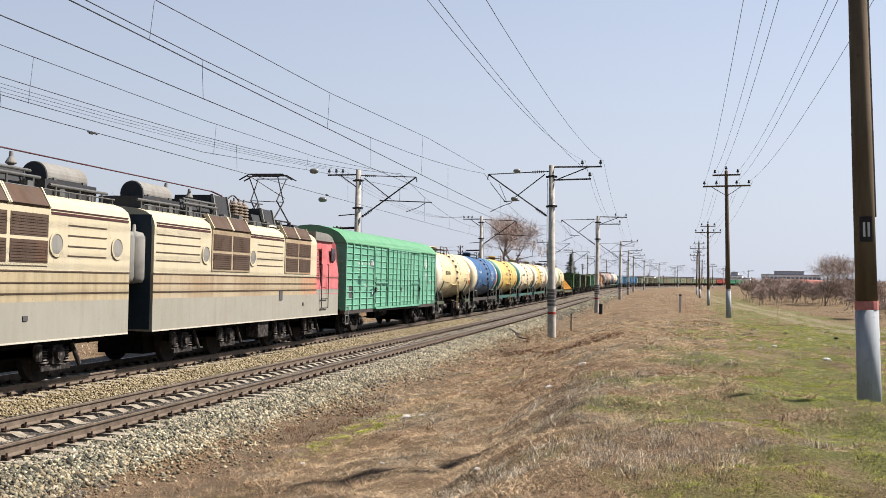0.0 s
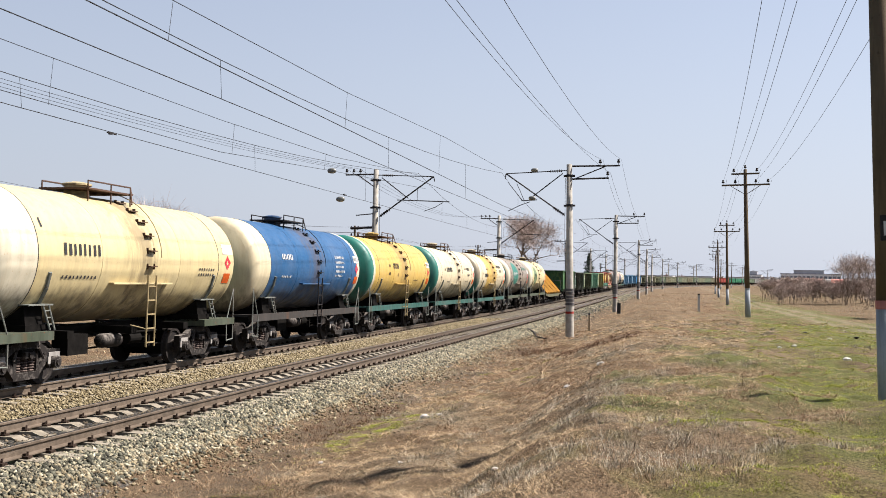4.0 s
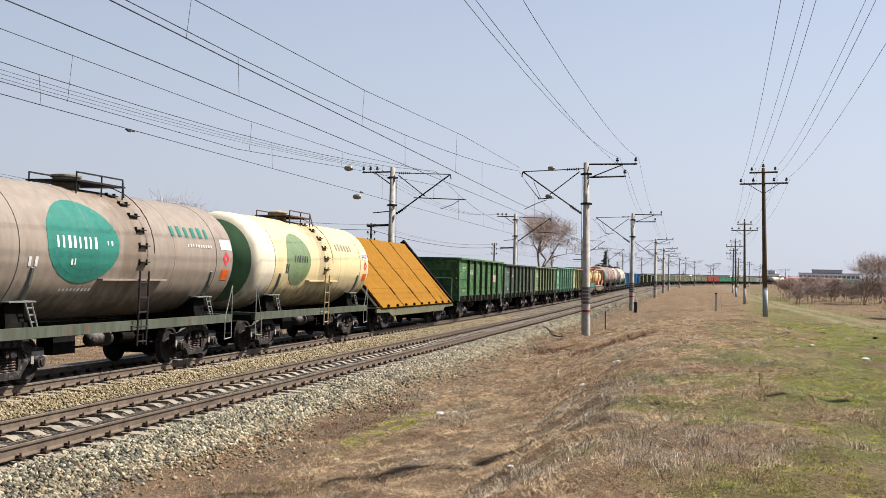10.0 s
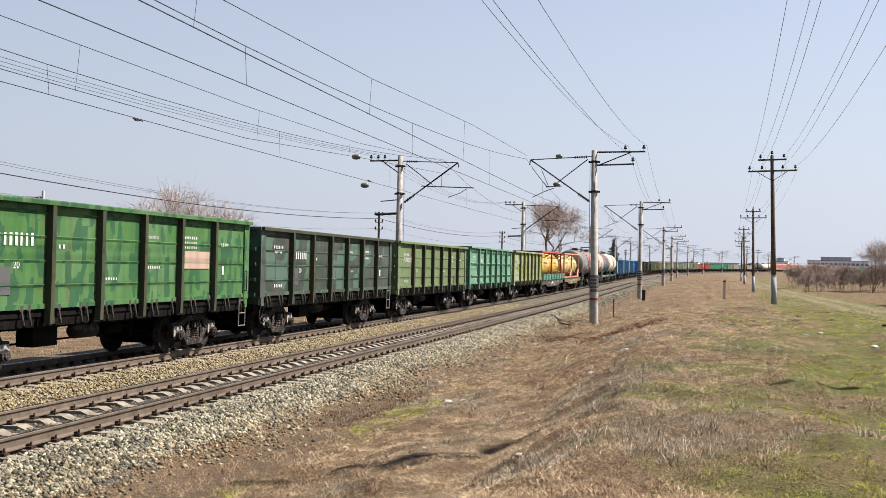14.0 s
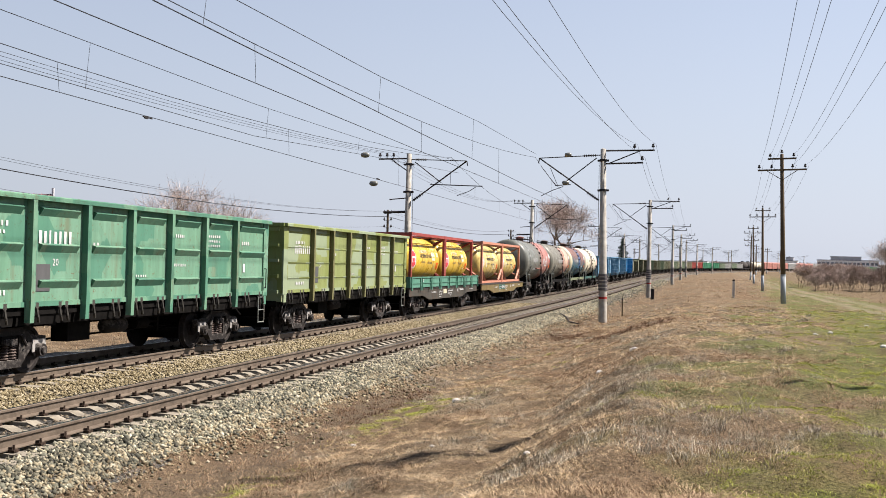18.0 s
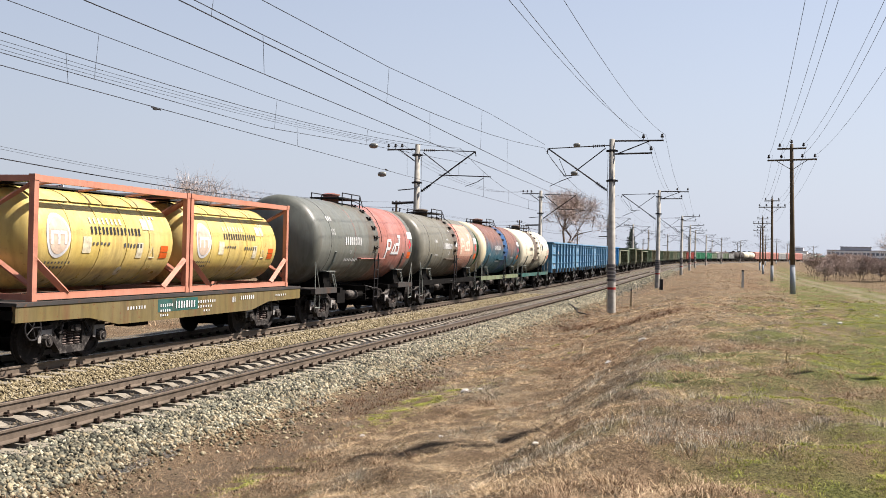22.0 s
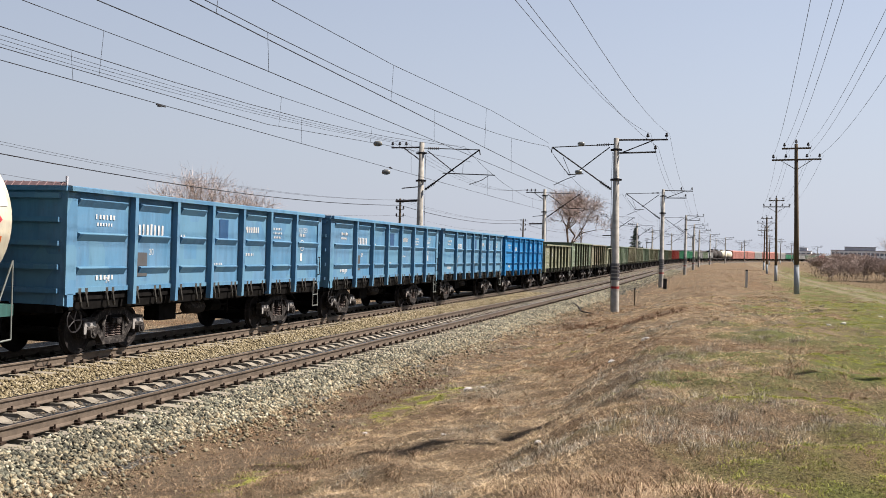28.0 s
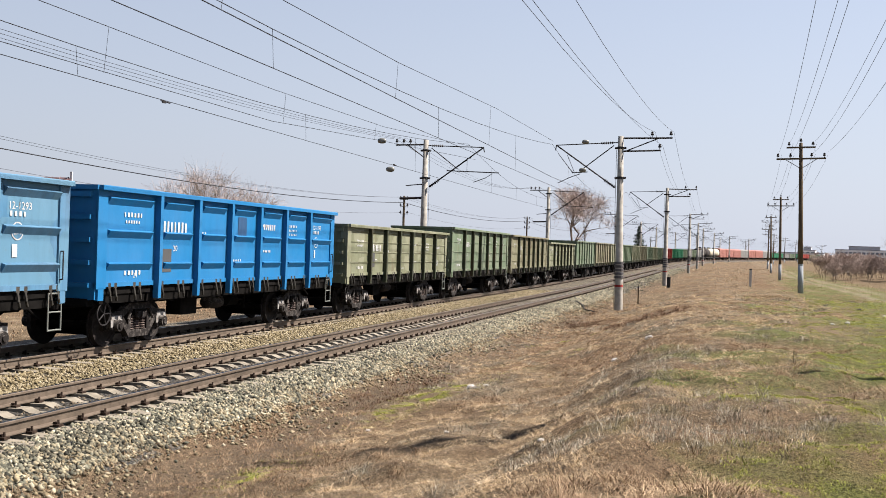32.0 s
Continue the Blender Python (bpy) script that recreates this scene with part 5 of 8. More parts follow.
# -- tank wagons
def tank_paint(name, base, spill=0.55, low=0.0, **kw):
    """Tank paint with spills run down from the hatch, and a belly darkened for its shading as well as grime."""
    m = paint(name, base, kw.pop("dirt", 0.35), kw.pop("rust", 0.12), kw.pop("faded", 0.2), kw.pop("gloss", 0.35), spec=0.28, **kw)
    nt = m.node_tree
    bsdf = nt.nodes["Principled BSDF"]
    old = bsdf.inputs["Base Color"].links[0].from_socket
    tc = nt.nodes.new("ShaderNodeTexCoord")
    sep = nt.nodes.new("ShaderNodeSeparateXYZ")
    nt.links.new(tc.outputs["Object"], sep.inputs[0])
    runs = noise_of(nt, coords(nt, (1.0, 1.0, 0.10)), 3.2, 7, 0.7)
    off = calc(nt, "ABSOLUTE", calc(nt, "SUBTRACT", sep.outputs[1], 0.15))
    band = calc(nt, "SUBTRACT", calc(nt, "ADD", runs, calc(nt, "MULTIPLY", sep.outputs[2], 0.05)), calc(nt, "MULTIPLY", off, 0.22))
    col = mix(nt, ramp(nt, band, [(0.44, (0, 0, 0)), (0.66, (spill,) * 3)]), old, (0.075, 0.05, 0.03))
    # belly shading painted in by height, together with real grime
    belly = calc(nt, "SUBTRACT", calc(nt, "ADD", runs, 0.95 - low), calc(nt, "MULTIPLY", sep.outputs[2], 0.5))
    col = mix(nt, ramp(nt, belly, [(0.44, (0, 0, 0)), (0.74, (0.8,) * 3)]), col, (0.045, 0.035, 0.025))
    nt.links.new(col, bsdf.inputs["Base Color"])
    return m


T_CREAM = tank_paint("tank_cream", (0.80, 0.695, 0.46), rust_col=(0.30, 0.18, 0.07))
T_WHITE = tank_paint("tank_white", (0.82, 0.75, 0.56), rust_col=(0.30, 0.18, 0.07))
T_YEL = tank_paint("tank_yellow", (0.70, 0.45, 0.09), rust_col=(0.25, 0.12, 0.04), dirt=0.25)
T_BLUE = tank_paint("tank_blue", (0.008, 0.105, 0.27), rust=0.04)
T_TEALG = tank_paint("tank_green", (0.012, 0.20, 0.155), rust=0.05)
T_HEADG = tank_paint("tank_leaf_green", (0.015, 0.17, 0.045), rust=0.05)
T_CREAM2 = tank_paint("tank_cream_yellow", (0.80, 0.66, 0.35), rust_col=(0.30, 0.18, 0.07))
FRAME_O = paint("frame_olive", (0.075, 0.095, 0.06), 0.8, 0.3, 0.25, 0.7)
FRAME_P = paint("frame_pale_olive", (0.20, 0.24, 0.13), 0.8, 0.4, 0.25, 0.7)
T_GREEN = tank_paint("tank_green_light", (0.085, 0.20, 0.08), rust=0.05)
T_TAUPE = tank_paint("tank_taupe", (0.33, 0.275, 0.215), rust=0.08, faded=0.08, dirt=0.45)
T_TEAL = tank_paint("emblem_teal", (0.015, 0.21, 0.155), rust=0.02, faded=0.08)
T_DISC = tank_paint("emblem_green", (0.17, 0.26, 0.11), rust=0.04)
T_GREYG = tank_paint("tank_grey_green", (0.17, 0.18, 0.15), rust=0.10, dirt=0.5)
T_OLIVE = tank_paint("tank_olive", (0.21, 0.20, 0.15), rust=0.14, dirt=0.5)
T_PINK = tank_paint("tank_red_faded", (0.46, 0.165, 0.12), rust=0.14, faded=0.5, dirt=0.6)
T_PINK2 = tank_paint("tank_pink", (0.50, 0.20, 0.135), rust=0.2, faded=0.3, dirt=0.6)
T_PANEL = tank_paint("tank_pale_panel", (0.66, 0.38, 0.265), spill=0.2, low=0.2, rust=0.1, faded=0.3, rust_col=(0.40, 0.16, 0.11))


def two_coats(name, upper, lower, level):
    """Upper coat worn through to a second colour, ragged towards the belly."""
    m = tank_paint(name, upper, dirt=0.6, rust=0.3, faded=0.1)
    nt = m.node_tree
    bsdf = nt.nodes["Principled BSDF"]
    old = bsdf.inputs["Base Color"].links[0].from_socket
    tc = nt.nodes.new("ShaderNodeTexCoord")
    sep = nt.nodes.new("ShaderNodeSeparateXYZ")
    nt.links.new(tc.outputs["Object"], sep.inputs[0])
    rag = calc(nt, "SUBTRACT", calc(nt, "MULTIPLY", noise_of(nt, coords(nt, (1, 0.6, 0.35)), 0.8, 8, 0.68), 3.0), sep.outputs[2])
    fac = ramp(nt, calc(nt, "ADD", rag, level), [(0.0, (0, 0, 0)), (0.42, (0.45,) * 3), (0.95, (0.95,) * 3)])
    nt.links.new(mix(nt, fac, old, toned(lower)), bsdf.inputs["Base Color"])
    return m


T_RUST = two_coats("tank_rust_teal", (0.26, 0.115, 0.075), (0.005, 0.105, 0.15), 1.75)
T_BELT = two_coats("tank_rust_blue_belt", (0.20, 0.085, 0.055), (0.004, 0.085, 0.24), 3.1)
T_HEADK = two_coats("tank_khaki_over_teal", (0.46, 0.40, 0.28), (0.012, 0.19, 0.145), 1.2)
T_STAIN = tank_paint("tank_brown_stain", (0.17, 0.125, 0.085), dirt=0.8, rust=0.3, faded=0.3)

t = couple(tank_wagon("cream white tank wagon with a dark green end", [(-5.2, -4.2, T_WHITE), (-4.2, 5.2, T_CREAM2)], T_HEADG, stick=False, short_frame=True, frame=FRAME_O), 64.5)
marks(t, Round(1.5, 2.72), [(-3.3, 2.75, 1.5, 0.26, 8), (-3.3, 2.25, 1.4, 0.07, 10), (3.0, 2.5, 1.0, 0.07, 7), (3.0, 2.36, 1.0, 0.07, 7), (-4.0, 3.3, 0.12, 0.2, 1)], DARK_M)
t = couple(tank_wagon("bright blue tank wagon with a cream rim", [(-5.2, -4.2, T_CREAM), (-4.2, 4.85, T_BLUE), (4.85, 5.2, T_WHITE)], T_CREAM, second=T_CREAM, frame=FRAME_D, name_mark="МТБЭ Х"), 76.75)
marks(t, Round(1.5, 2.72), [(-3.2, 2.95, 1.0, 0.18, 7), (2.2, 3.1, 1.1, 0.10, 8), (2.2, 2.92, 1.1, 0.09, 8), (2.2, 2.75, 1.0, 0.09, 7), (2.2, 2.58, 1.1, 0.09, 8), (2.2, 2.42, 0.9, 0.08, 6), (-3.2, 2.35, 0.9, 0.07, 6)], WHITE_M)
T_YELP = tank_paint("tank_yellow_pale", (0.72, 0.485, 0.115), rust_col=(0.25, 0.12, 0.04), dirt=0.3, faded=0.2)
t = couple(tank_wagon("weathered pale yellow tank wagon with a white rim and green end", [(-5.2, -4.8, T_WHITE), (-4.8, 5.2, T_YELP)], T_TEALG, whole=True, stick=False, name_mark="МТБЭ"), 89.08)
marks(t, Round(1.5, 2.72), [(-1.9, 2.85, 0.95, 0.26, 7), (-2.6, 2.9, 0.25, 0.14, 2), (-2.7, 2.55, 0.35, 0.14, 3), (1.9, 2.3, 0.9, 0.06, 8)], DARK_M)
letters(t, Round(1.5, 2.72), "20", -1.2, 2.5, 0.2, DARK_M)
t = couple(tank_wagon("cream tank wagon with a green end and dark lettering", [(-5.2, -4.8, T_WHITE), (-4.8, 5.2, T_CREAM)], T_TEALG, whole=True, stick=False), 101.45)
marks(t, Round(1.5, 2.72), [(-2.95, 2.85, 1.5, 0.26, 8), (1.9, 3.02, 1.3, 0.10, 8), (2.9, 2.98, 0.8, 0.16, 5), (2.9, 2.62, 0.7, 0.16, 5), (-3.5, 2.9, 0.25, 0.14, 2), (-2.6, 2.25, 0.8, 0.06, 6), (-4.4, 2.5, 0.2, 0.1, 2), (2.4, 2.3, 0.9, 0.06, 7)], DARK_M)
t = couple(tank_wagon("cream tank wagon with a yellow centre band and teal end", [(-5.2, -4.7, T_WHITE), (-4.7, -2.45, T_CREAM), (-2.45, -0.45, T_YEL), (-0.45, 1.35, T_YEL), (1.35, 5.2, T_CREAM)], T_HEADK, whole=True, stick=False), 113.75)
marks(t, Round(1.5, 2.72), [(-3.3, 2.62, 1.35, 0.24, 8), (1.85, 3.28, 1.75, 0.20, 10), (2.5, 2.98, 1.0, 0.18, 6), (-3.1, 1.98, 1.0, 0.06, 8), (-3.1, 1.88, 1.0, 0.06, 8), (-0.9, 2.05, 0.5, 0.22, 2), (-2.6, 3.1, 0.6, 0.1, 4)], DARK_M)
letters(t, Round(1.5, 2.72), "20", -2.6, 2.36, 0.2, DARK_M)
letters(t, Round(1.5, 2.72), "72", -3.95, 2.75, 0.2, DARK_M)
t = couple(tank_wagon("taupe tank wagon with a white rim and teal emblem", [(-5.2, -4.85, T_WHITE), (-4.85, 5.2, T_TAUPE)], T_TEAL, short_frame=False, frame=FRAME_O), 126.4)
oval(t, Round(1.5, 2.72), -2.0, 2.95, 1.35, 0.88, T_TEAL, y_min=-3.3, label="large teal painted oval")
marks(t, Round(1.5, 2.72), [(-3.0, 2.80, 1.55, 0.26, 8), (-2.5, 2.45, 0.25, 0.14, 2), (-3.9, 2.4, 0.4, 0.2, 2), (-1.15, 2.9, 0.3, 0.1, 2), (-2.6, 1.9, 1.2, 0.06, 9), (2.6, 3.0, 1.4, 0.08, 10)], WHITE_M)
marks(t, Round(1.5, 2.72), [(1.85, 3.25, 2.2, 0.26, 6)], T_TEAL, "emblem_bars")
t = couple(tank_wagon("cream tank wagon with a green painted disc", [(-5.2, -4.2, T_WHITE), (-4.2, 5.2, T_CREAM2)], T_GREEN, stick=False, frame=FRAME_O, name_mark="МТБЭ Х"), 138.85)
oval(t, Round(1.5, 2.72), -2.2, 2.85, 1.05, 0.85, T_DISC, label="faded green painted disc")
marks(t, Round(1.5, 2.72), [(-2.6, 2.75, 1.2, 0.24, 8), (-3.3, 2.4, 0.3, 0.3, 2)], DARK_M)
marks(t, Round(1.5, 2.72), [(1.6, 3.25, 1.9, 0.24, 6)], T_TAUPE, "emblem_bars")


# -- flat wagon with slanted orange boards
def slanted_flat():
    car = empty("tilting_flat_wagon", "flat wagon carrying a slanted deck of orange steel boards", "flat wagon", "wagons of the train")
    board_m = paint("board_orange", (0.30, 0.135, 0.0), 0.22, 0.05, 0.0, 0.65)
    H = 6.4
    lo, hi = Vector((1.46, 0, 1.05)), Vector((-1.28, 0, 4.15))
    nrm = Vector((hi.z - lo.z, 0, lo.x - hi.x)).normalized()
    deck = part("deck_frame", slope_box(lo - nrm * 0.16, hi - nrm * 0.16, nrm, -H, H + 0.42, 0.08), UNDER, car, "dark frame under the slanted deck")
    edges = [-H, -3.15, 0.0, 3.25, H]
    for a, b in zip(edges, edges[1:]):
        part("board", slope_box(lo - nrm * 0.07, hi - nrm * 0.07, nrm, a + 0.02, b - 0.02, 0.07), board_m, deck, "wide orange painted board")
    bm = B()
    for f in (0.25, 0.55):
        p = lo.lerp(hi, f)
        box(bm, p.x + nrm.x * 0.001 - 0.01, -H, p.z - 0.012, p.x + nrm.x * 0.012, H, p.z + 0.004)
    part("board_seam", bm, board_m, deck)
    chain_m = paint("chain_rust", (0.20, 0.085, 0.03), 0.4, 0.4, 0.1, 0.85)
    for y in edges[1:-1]:
        bm = B()
        n = 34
        for k in range(n):
            a, b = lo.lerp(hi, k / n), lo.lerp(hi, (k + 0.92) / n)
            off = nrm * 0.022
            bow = Vector((0, y + 0.035 * math.sin(k * 0.55 + y), 0))
            bow2 = Vector((0, y + 0.035 * math.sin((k + 1) * 0.55 + y), 0))
            d = Vector((0, 0.022, 0)) if k % 2 else nrm * 0.016
            for sg in (-1, 1):
                rod(bm, a + off + bow + d * sg, b + off + bow2 + d * sg, 0.010, n=5)
        part("lashing_chain", bm, chain_m, deck, "rusty lashing chain")
        part("tensioner", rod(B(), lo.lerp(hi, 0.16) + nrm * 0.03 + Vector((0, y, 0)), lo.lerp(hi, 0.26) + nrm * 0.03 + Vector((0, y + 0.03, 0)), 0.03, n=8), chain_m, deck, "rusty chain tensioner")
    for k in range(9):
        y = -H + 0.8 + (2 * H - 1.6) * k / 8
        bm = B()
        prism(bm, [(1.40, 1.07), (1.53, 1.07), (1.53, 1.11), (1.49, 1.17), (1.44, 1.17)], y - 0.03, y + 0.03)
        box(bm, 1.42, y - 0.07, 1.06, 1.51, y + 0.07, 1.085)
        part("clamp_foot", bm, UNDER, deck, "dark clamp foot")
    bm = slope_box(lo - nrm * 0.14, hi + (hi - lo).normalized() * 0.22 - nrm * 0.14, nrm, H + 0.02, H + 0.34, 0.22)
    part("end_beam", bm, UNDER, deck, "dark end beam of the tilted deck")
    for k in range(14):
        c = lo.lerp(hi, (k + 0.5) / 14) + nrm * 0.09
        part("bolt", rod(B(), c + Vector((0, H + 0.2, 0)), c + nrm * 0.02 + Vector((0, H + 0.2, 0)), 0.025, n=6), RUSTY, deck)
    for y in (-H - 0.04, -4.0, -1.3, 1.3, 4.0, H + 0.0):
        bm = B()
        rod(bm, (1.2, y, 1.06), (-1.25, y, 3.85), 0.07, n=4)
        rod(bm, (-1.25, y, 3.85), (-1.28, y, 1.06), 0.07, n=4)
        rod(bm, (0.1, y, 2.3), (-1.25, y, 1.5), 0.05, n=4)
        rod(bm, (1.2, y, 1.1), (-1.25, y, 1.1), 0.06, n=4)
        part("truss", bm, FRAME_D, car)
    # closed dark back of the tilted deck with its cross slats
    part("back_wall", box(B(), -1.40, -H, 1.07, -1.34, H, 3.9), UNDER, car, "dark back wall of the tilted deck")
    for k in range(8):
        z = 1.35 + 0.3 * k
        part("cross_slat", box(B(), -1.32, -H, z, 1.1 - 0.876 * (z - 1.0), -H + 0.06, z + 0.1), FRAME_D, car)
    side = [(-7.0, 0.84), (-7.0, 1.06), (7.0, 1.06), (7.0, 0.84), (5.2, 0.82), (4.7, 0.66), (-4.7, 0.66), (-5.2, 0.82)]
    olive = paint("flat_olive", (0.15, 0.15, 0.085), 0.5, 0.2, 0.2, 0.6)
    for x in (1.30, -1.38):
        part("side_sill", fish_belly(side, x, x + 0.08), olive, car, "olive fish-belly side sill")
    part("floor", box(B(), -1.38, -7.0, 1.0, 1.38, 7.0, 1.07), olive, car)
    bm = B()
    for x in (1.30,):
        rod(bm, (x, 6.95, 1.06), (x, 6.95, 2.35), 0.02, n=6)
        rod(bm, (x - 1.0, 6.95, 1.06), (x - 1.0, 6.95, 2.35), 0.02, n=6)
        rod(bm, (x - 1.0, 6.95, 2.35), (x, 6.95, 2.35), 0.02, n=6)
    part("end_rail", bm, PALE_RAIL, car)
    running_gear(car, 4.86, 7.2, wheel=False)
    return car


def slope_box(lo, hi, nrm, y0, y1, th):
    bm = B()
    ps = [lo, hi, hi + nrm * th, lo + nrm * th]
    va = [bm.verts.new((p.x, y0, p.z)) for p in ps]
    vb = [bm.verts.new((p.x, y1, p.z)) for p in ps]
    for i in range(4):
        j = (i + 1) % 4
        bm.faces.new((va[i], va[j], vb[j], vb[i]))
    bm.faces.new(va[::-1])
    bm.faces.new(vb)
    bmesh.ops.recalc_face_normals(bm, faces=bm.faces[:])
    return bm


couple(slanted_flat(), 152.7)

# -- gondolas
G_A = patched("gondola_green_patched", (0.07, 0.20, 0.055), (0.022, 0.095, 0.05), 4.6, 0.42, 0.7, dirt=0.5, rust=0.25)
G_B = patched("gondola_dark_green", (0.045, 0.068, 0.048), (0.11, 0.21, 0.15), 1.3, dirt=0.5, rust=0.2)
G_C = paint("gondola_moss", (0.15, 0.22, 0.09), 0.4, 0.18, 0.25)
G_D = patched("gondola_mint", (0.17, 0.36, 0.23), (0.06, 0.22, 0.15), 1.3, dirt=0.45, rust=0.3)
G_E = patched("gondola_olive_yellow", (0.27, 0.32, 0.10), (0.36, 0.44, 0.33), 1.1, dirt=0.35, rust=0.14)
G_BL = patched("gondola_blue_pale", (0.105, 0.275, 0.44), (0.16, 0.33, 0.44), 1.2, dirt=0.45, rust=0.09, faded=0.3)
G_B4 = paint("gondola_blue_bright", (0.015, 0.22, 0.50), 0.15, 0.03, 0.12)
G_O1 = patched("gondola_olive_grey", (0.24, 0.255, 0.15), (0.36, 0.36, 0.25), 2.0, dirt=0.45, rust=0.2)
G_O2 = patched("gondola_grey_green", (0.17, 0.235, 0.14), (0.26, 0.29, 0.21), 1.6, dirt=0.45, rust=0.22)
G_O3 = patched("gondola_buff", (0.26, 0.25, 0.15), (0.16, 0.13, 0.085), 1.6, dirt=0.45, rust=0.22)
P_G = paint("post_rusty_green", (0.055, 0.066, 0.036), 0.4, 0.3, 0.1)
P_B = paint("post_navy", (0.03, 0.10, 0.22), 0.3, 0.1, 0.1)
P_O = paint("post_olive", (0.22, 0.21, 0.09), 0.4, 0.25, 0.1)

PALE_P = paint("panel_pale_pink", (0.55, 0.40, 0.30), 0.4, 0.1, 0.2)
t = couple(gondola("patched green open wagon with rusty brown posts and a pale panel", 6.72, 3.5, G_A, P_G, G_A, pressed=False), 167.3)
plate_bm = B()
plate(plate_bm, Flat(1.46), 2.95, 4.32, 2.16, 2.60, 0.020, 1)
part("repair_panel", plate_bm, PALE_P, t, "pale pink repair panel")
couple(gondola("dark dirty green open wagon with pale scrapes", 6.6, 3.4, G_B, P_G, P_G, pressed=False), 181.45)
couple(gondola("moss green open wagon with flat welded panels", 6.6, 3.4, G_C, P_G, pressed=False, old=True), 195.6)
couple(gondola("mint green open wagon with repainted patches", 6.6, 3.5, G_D, G_D, pressed=True), 209.75)
couple(gondola("faded yellow-green open wagon with dark posts", 6.55, 3.5, G_E, P_O, pressed=False, old=True), 224.05)


# -- container flats
def tank_container(label, paint_m, frame_m, braces=True, emblem=WHITE_M, inner=None):
    """Twenty-foot tank container: yellow shell in a steel frame, base at z = 0."""
    inner = inner or PINK_M
    con = empty("tank_container", label, "tank container", "tank containers")
    L, W, H = 3.03, 1.22, 2.47
    for x in (-W + 0.06, W - 0.06):
        for y in (-L + 0.07, L - 0.07):
            part("corner_post", box(B(), x - 0.06, y - 0.07, 0.12, x + 0.06, y + 0.07, H - 0.12), frame_m, con)
            bm = B()
            for z in (0, H - 0.12):
                box(bm, x - 0.07, y - 0.08, z, x + 0.07, y + 0.08, z + 0.12)
            part("corner_casting", bm, frame_m, con)
        for z in (0.02, H - 0.14):
            part("side_rail", box(B(), x - 0.05, -L + 0.14, z, x + 0.05, L - 0.14, z + 0.13), frame_m, con)
        if braces:
            for e in (-1, 1):
                a, b = Vector((x, e * (L - 0.14), 0.80)), Vector((x, e * (L - 1.15), 0.14))
                part("brace", rod(B(), a, b, 0.085, n=4), frame_m, con)
    for e in (-1, 1):
        bm = B()
        y = e * (L - 0.07)
        for z in (0.02, H - 0.14):
            part("end_rail", box(B(), -W + 0.1, y - 0.05, z, W - 0.1, y + 0.05, z + 0.12), frame_m, con)
        rod(bm, (-W + 0.1, y, 0.3), (0, y, 1.0), 0.06, n=4)
        rod(bm, (W - 0.1, y, 0.3), (0, y, 1.0), 0.06, n=4)
        part("end_brace", bm, frame_m, con)
        bm = B()
        rod(bm, (-W + 0.1, y, 2.3), (0, y, 1.7), 0.05, n=4)
        rod(bm, (W - 0.1, y, 2.3), (0, y, 1.7), 0.05, n=4)
        part("end_brace", bm, frame_m, con)
    zc, r = 1.22, 1.04
    bm = B()
    prof = [(-2.86, 0.02), (-2.82, 0.5), (-2.72, 0.82), (-2.58, 0.98), (-2.45, r), (2.52, r), (2.64, 0.98), (2.76, 0.82), (2.86, 0.5), (2.90, 0.02)]
    lathe_open(bm, prof, 36, 0, zc)
    part("shell", bm, paint_m, con, "glossy weathered yellow tank shell", smooth=True)
    s = Round(r, zc)
    for y in (-1.55, -0.5, 0.55, 1.5):
        bm = B()
        lathe_open(bm, [(y - 0.03, r + 0.002), (y - 0.025, r + 0.012), (y + 0.025, r + 0.012), (y + 0.03, r + 0.002)], 36, 0, zc)
        part("band", bm, paint_m, con)
    for k in range(4):
        y0 = -2.4 + 1.2 * k
        bm = B()
        arc = [(1.0 * (r + 0.045) * math.cos(radians(d)), zc + (r + 0.045) * math.sin(radians(d))) for d in range(48, 133, 7)]
        low = [(x * 0.988, zc + (z - zc) * 0.988) for x, z in reversed(arc)]
        prism(bm, arc + low, y0 + 0.03, y0 + 1.17)
        part("sun_shield", bm, paint_m, con, "thin sun shield over the shell")
    bm = B()
    box(bm, -0.45, -2.4, zc + r + 0.06, 0.25, 2.4, zc + r + 0.10)
    for y in (-2.6, 2.6):
        box(bm, -0.6, y - 0.25, H - 0.12, 0.9, y + 0.25, H - 0.08)
    part("top_walkway", bm, ROOF_D, con)
    bm = B()
    for y in (-2.2, -0.4, 1.5):
        rod(bm, (W - 0.1, y, H - 0.1), (0.2, y + 0.2, zc + r + 0.04), 0.03, n=5)
    part("top_strut", bm, frame_m, con)
    oval(con, s, -1.98, 1.30, 0.40, 0.46, emblem, label="round emblem as a plain disc")
    oval(con, s, -1.98, 1.30, 0.33, 0.38, inner, lift=0.012)
    bm = B()
    for y0, y1, z_0, z_1 in ((-2.25, -2.17, 1.12, 1.36), (-2.25, -1.72, 1.33, 1.40), (-2.02, -1.95, 1.12, 1.36), (-1.80, -1.72, 1.12, 1.36)):
        plate(bm, s, y0, y1, z_0, z_1, 0.018, 2)
    part("emblem_bars", bm, emblem, con)
    marks(con, s, [(-0.85, 1.36, 2.0, 0.17, 14)], DARK_M, "name_marking")
    marks(con, s, [(-0.85, 1.58, 1.3, 0.14, 8), (1.4, 1.75, 0.5, 0.08, 4)], PALE_S, "name_marking")
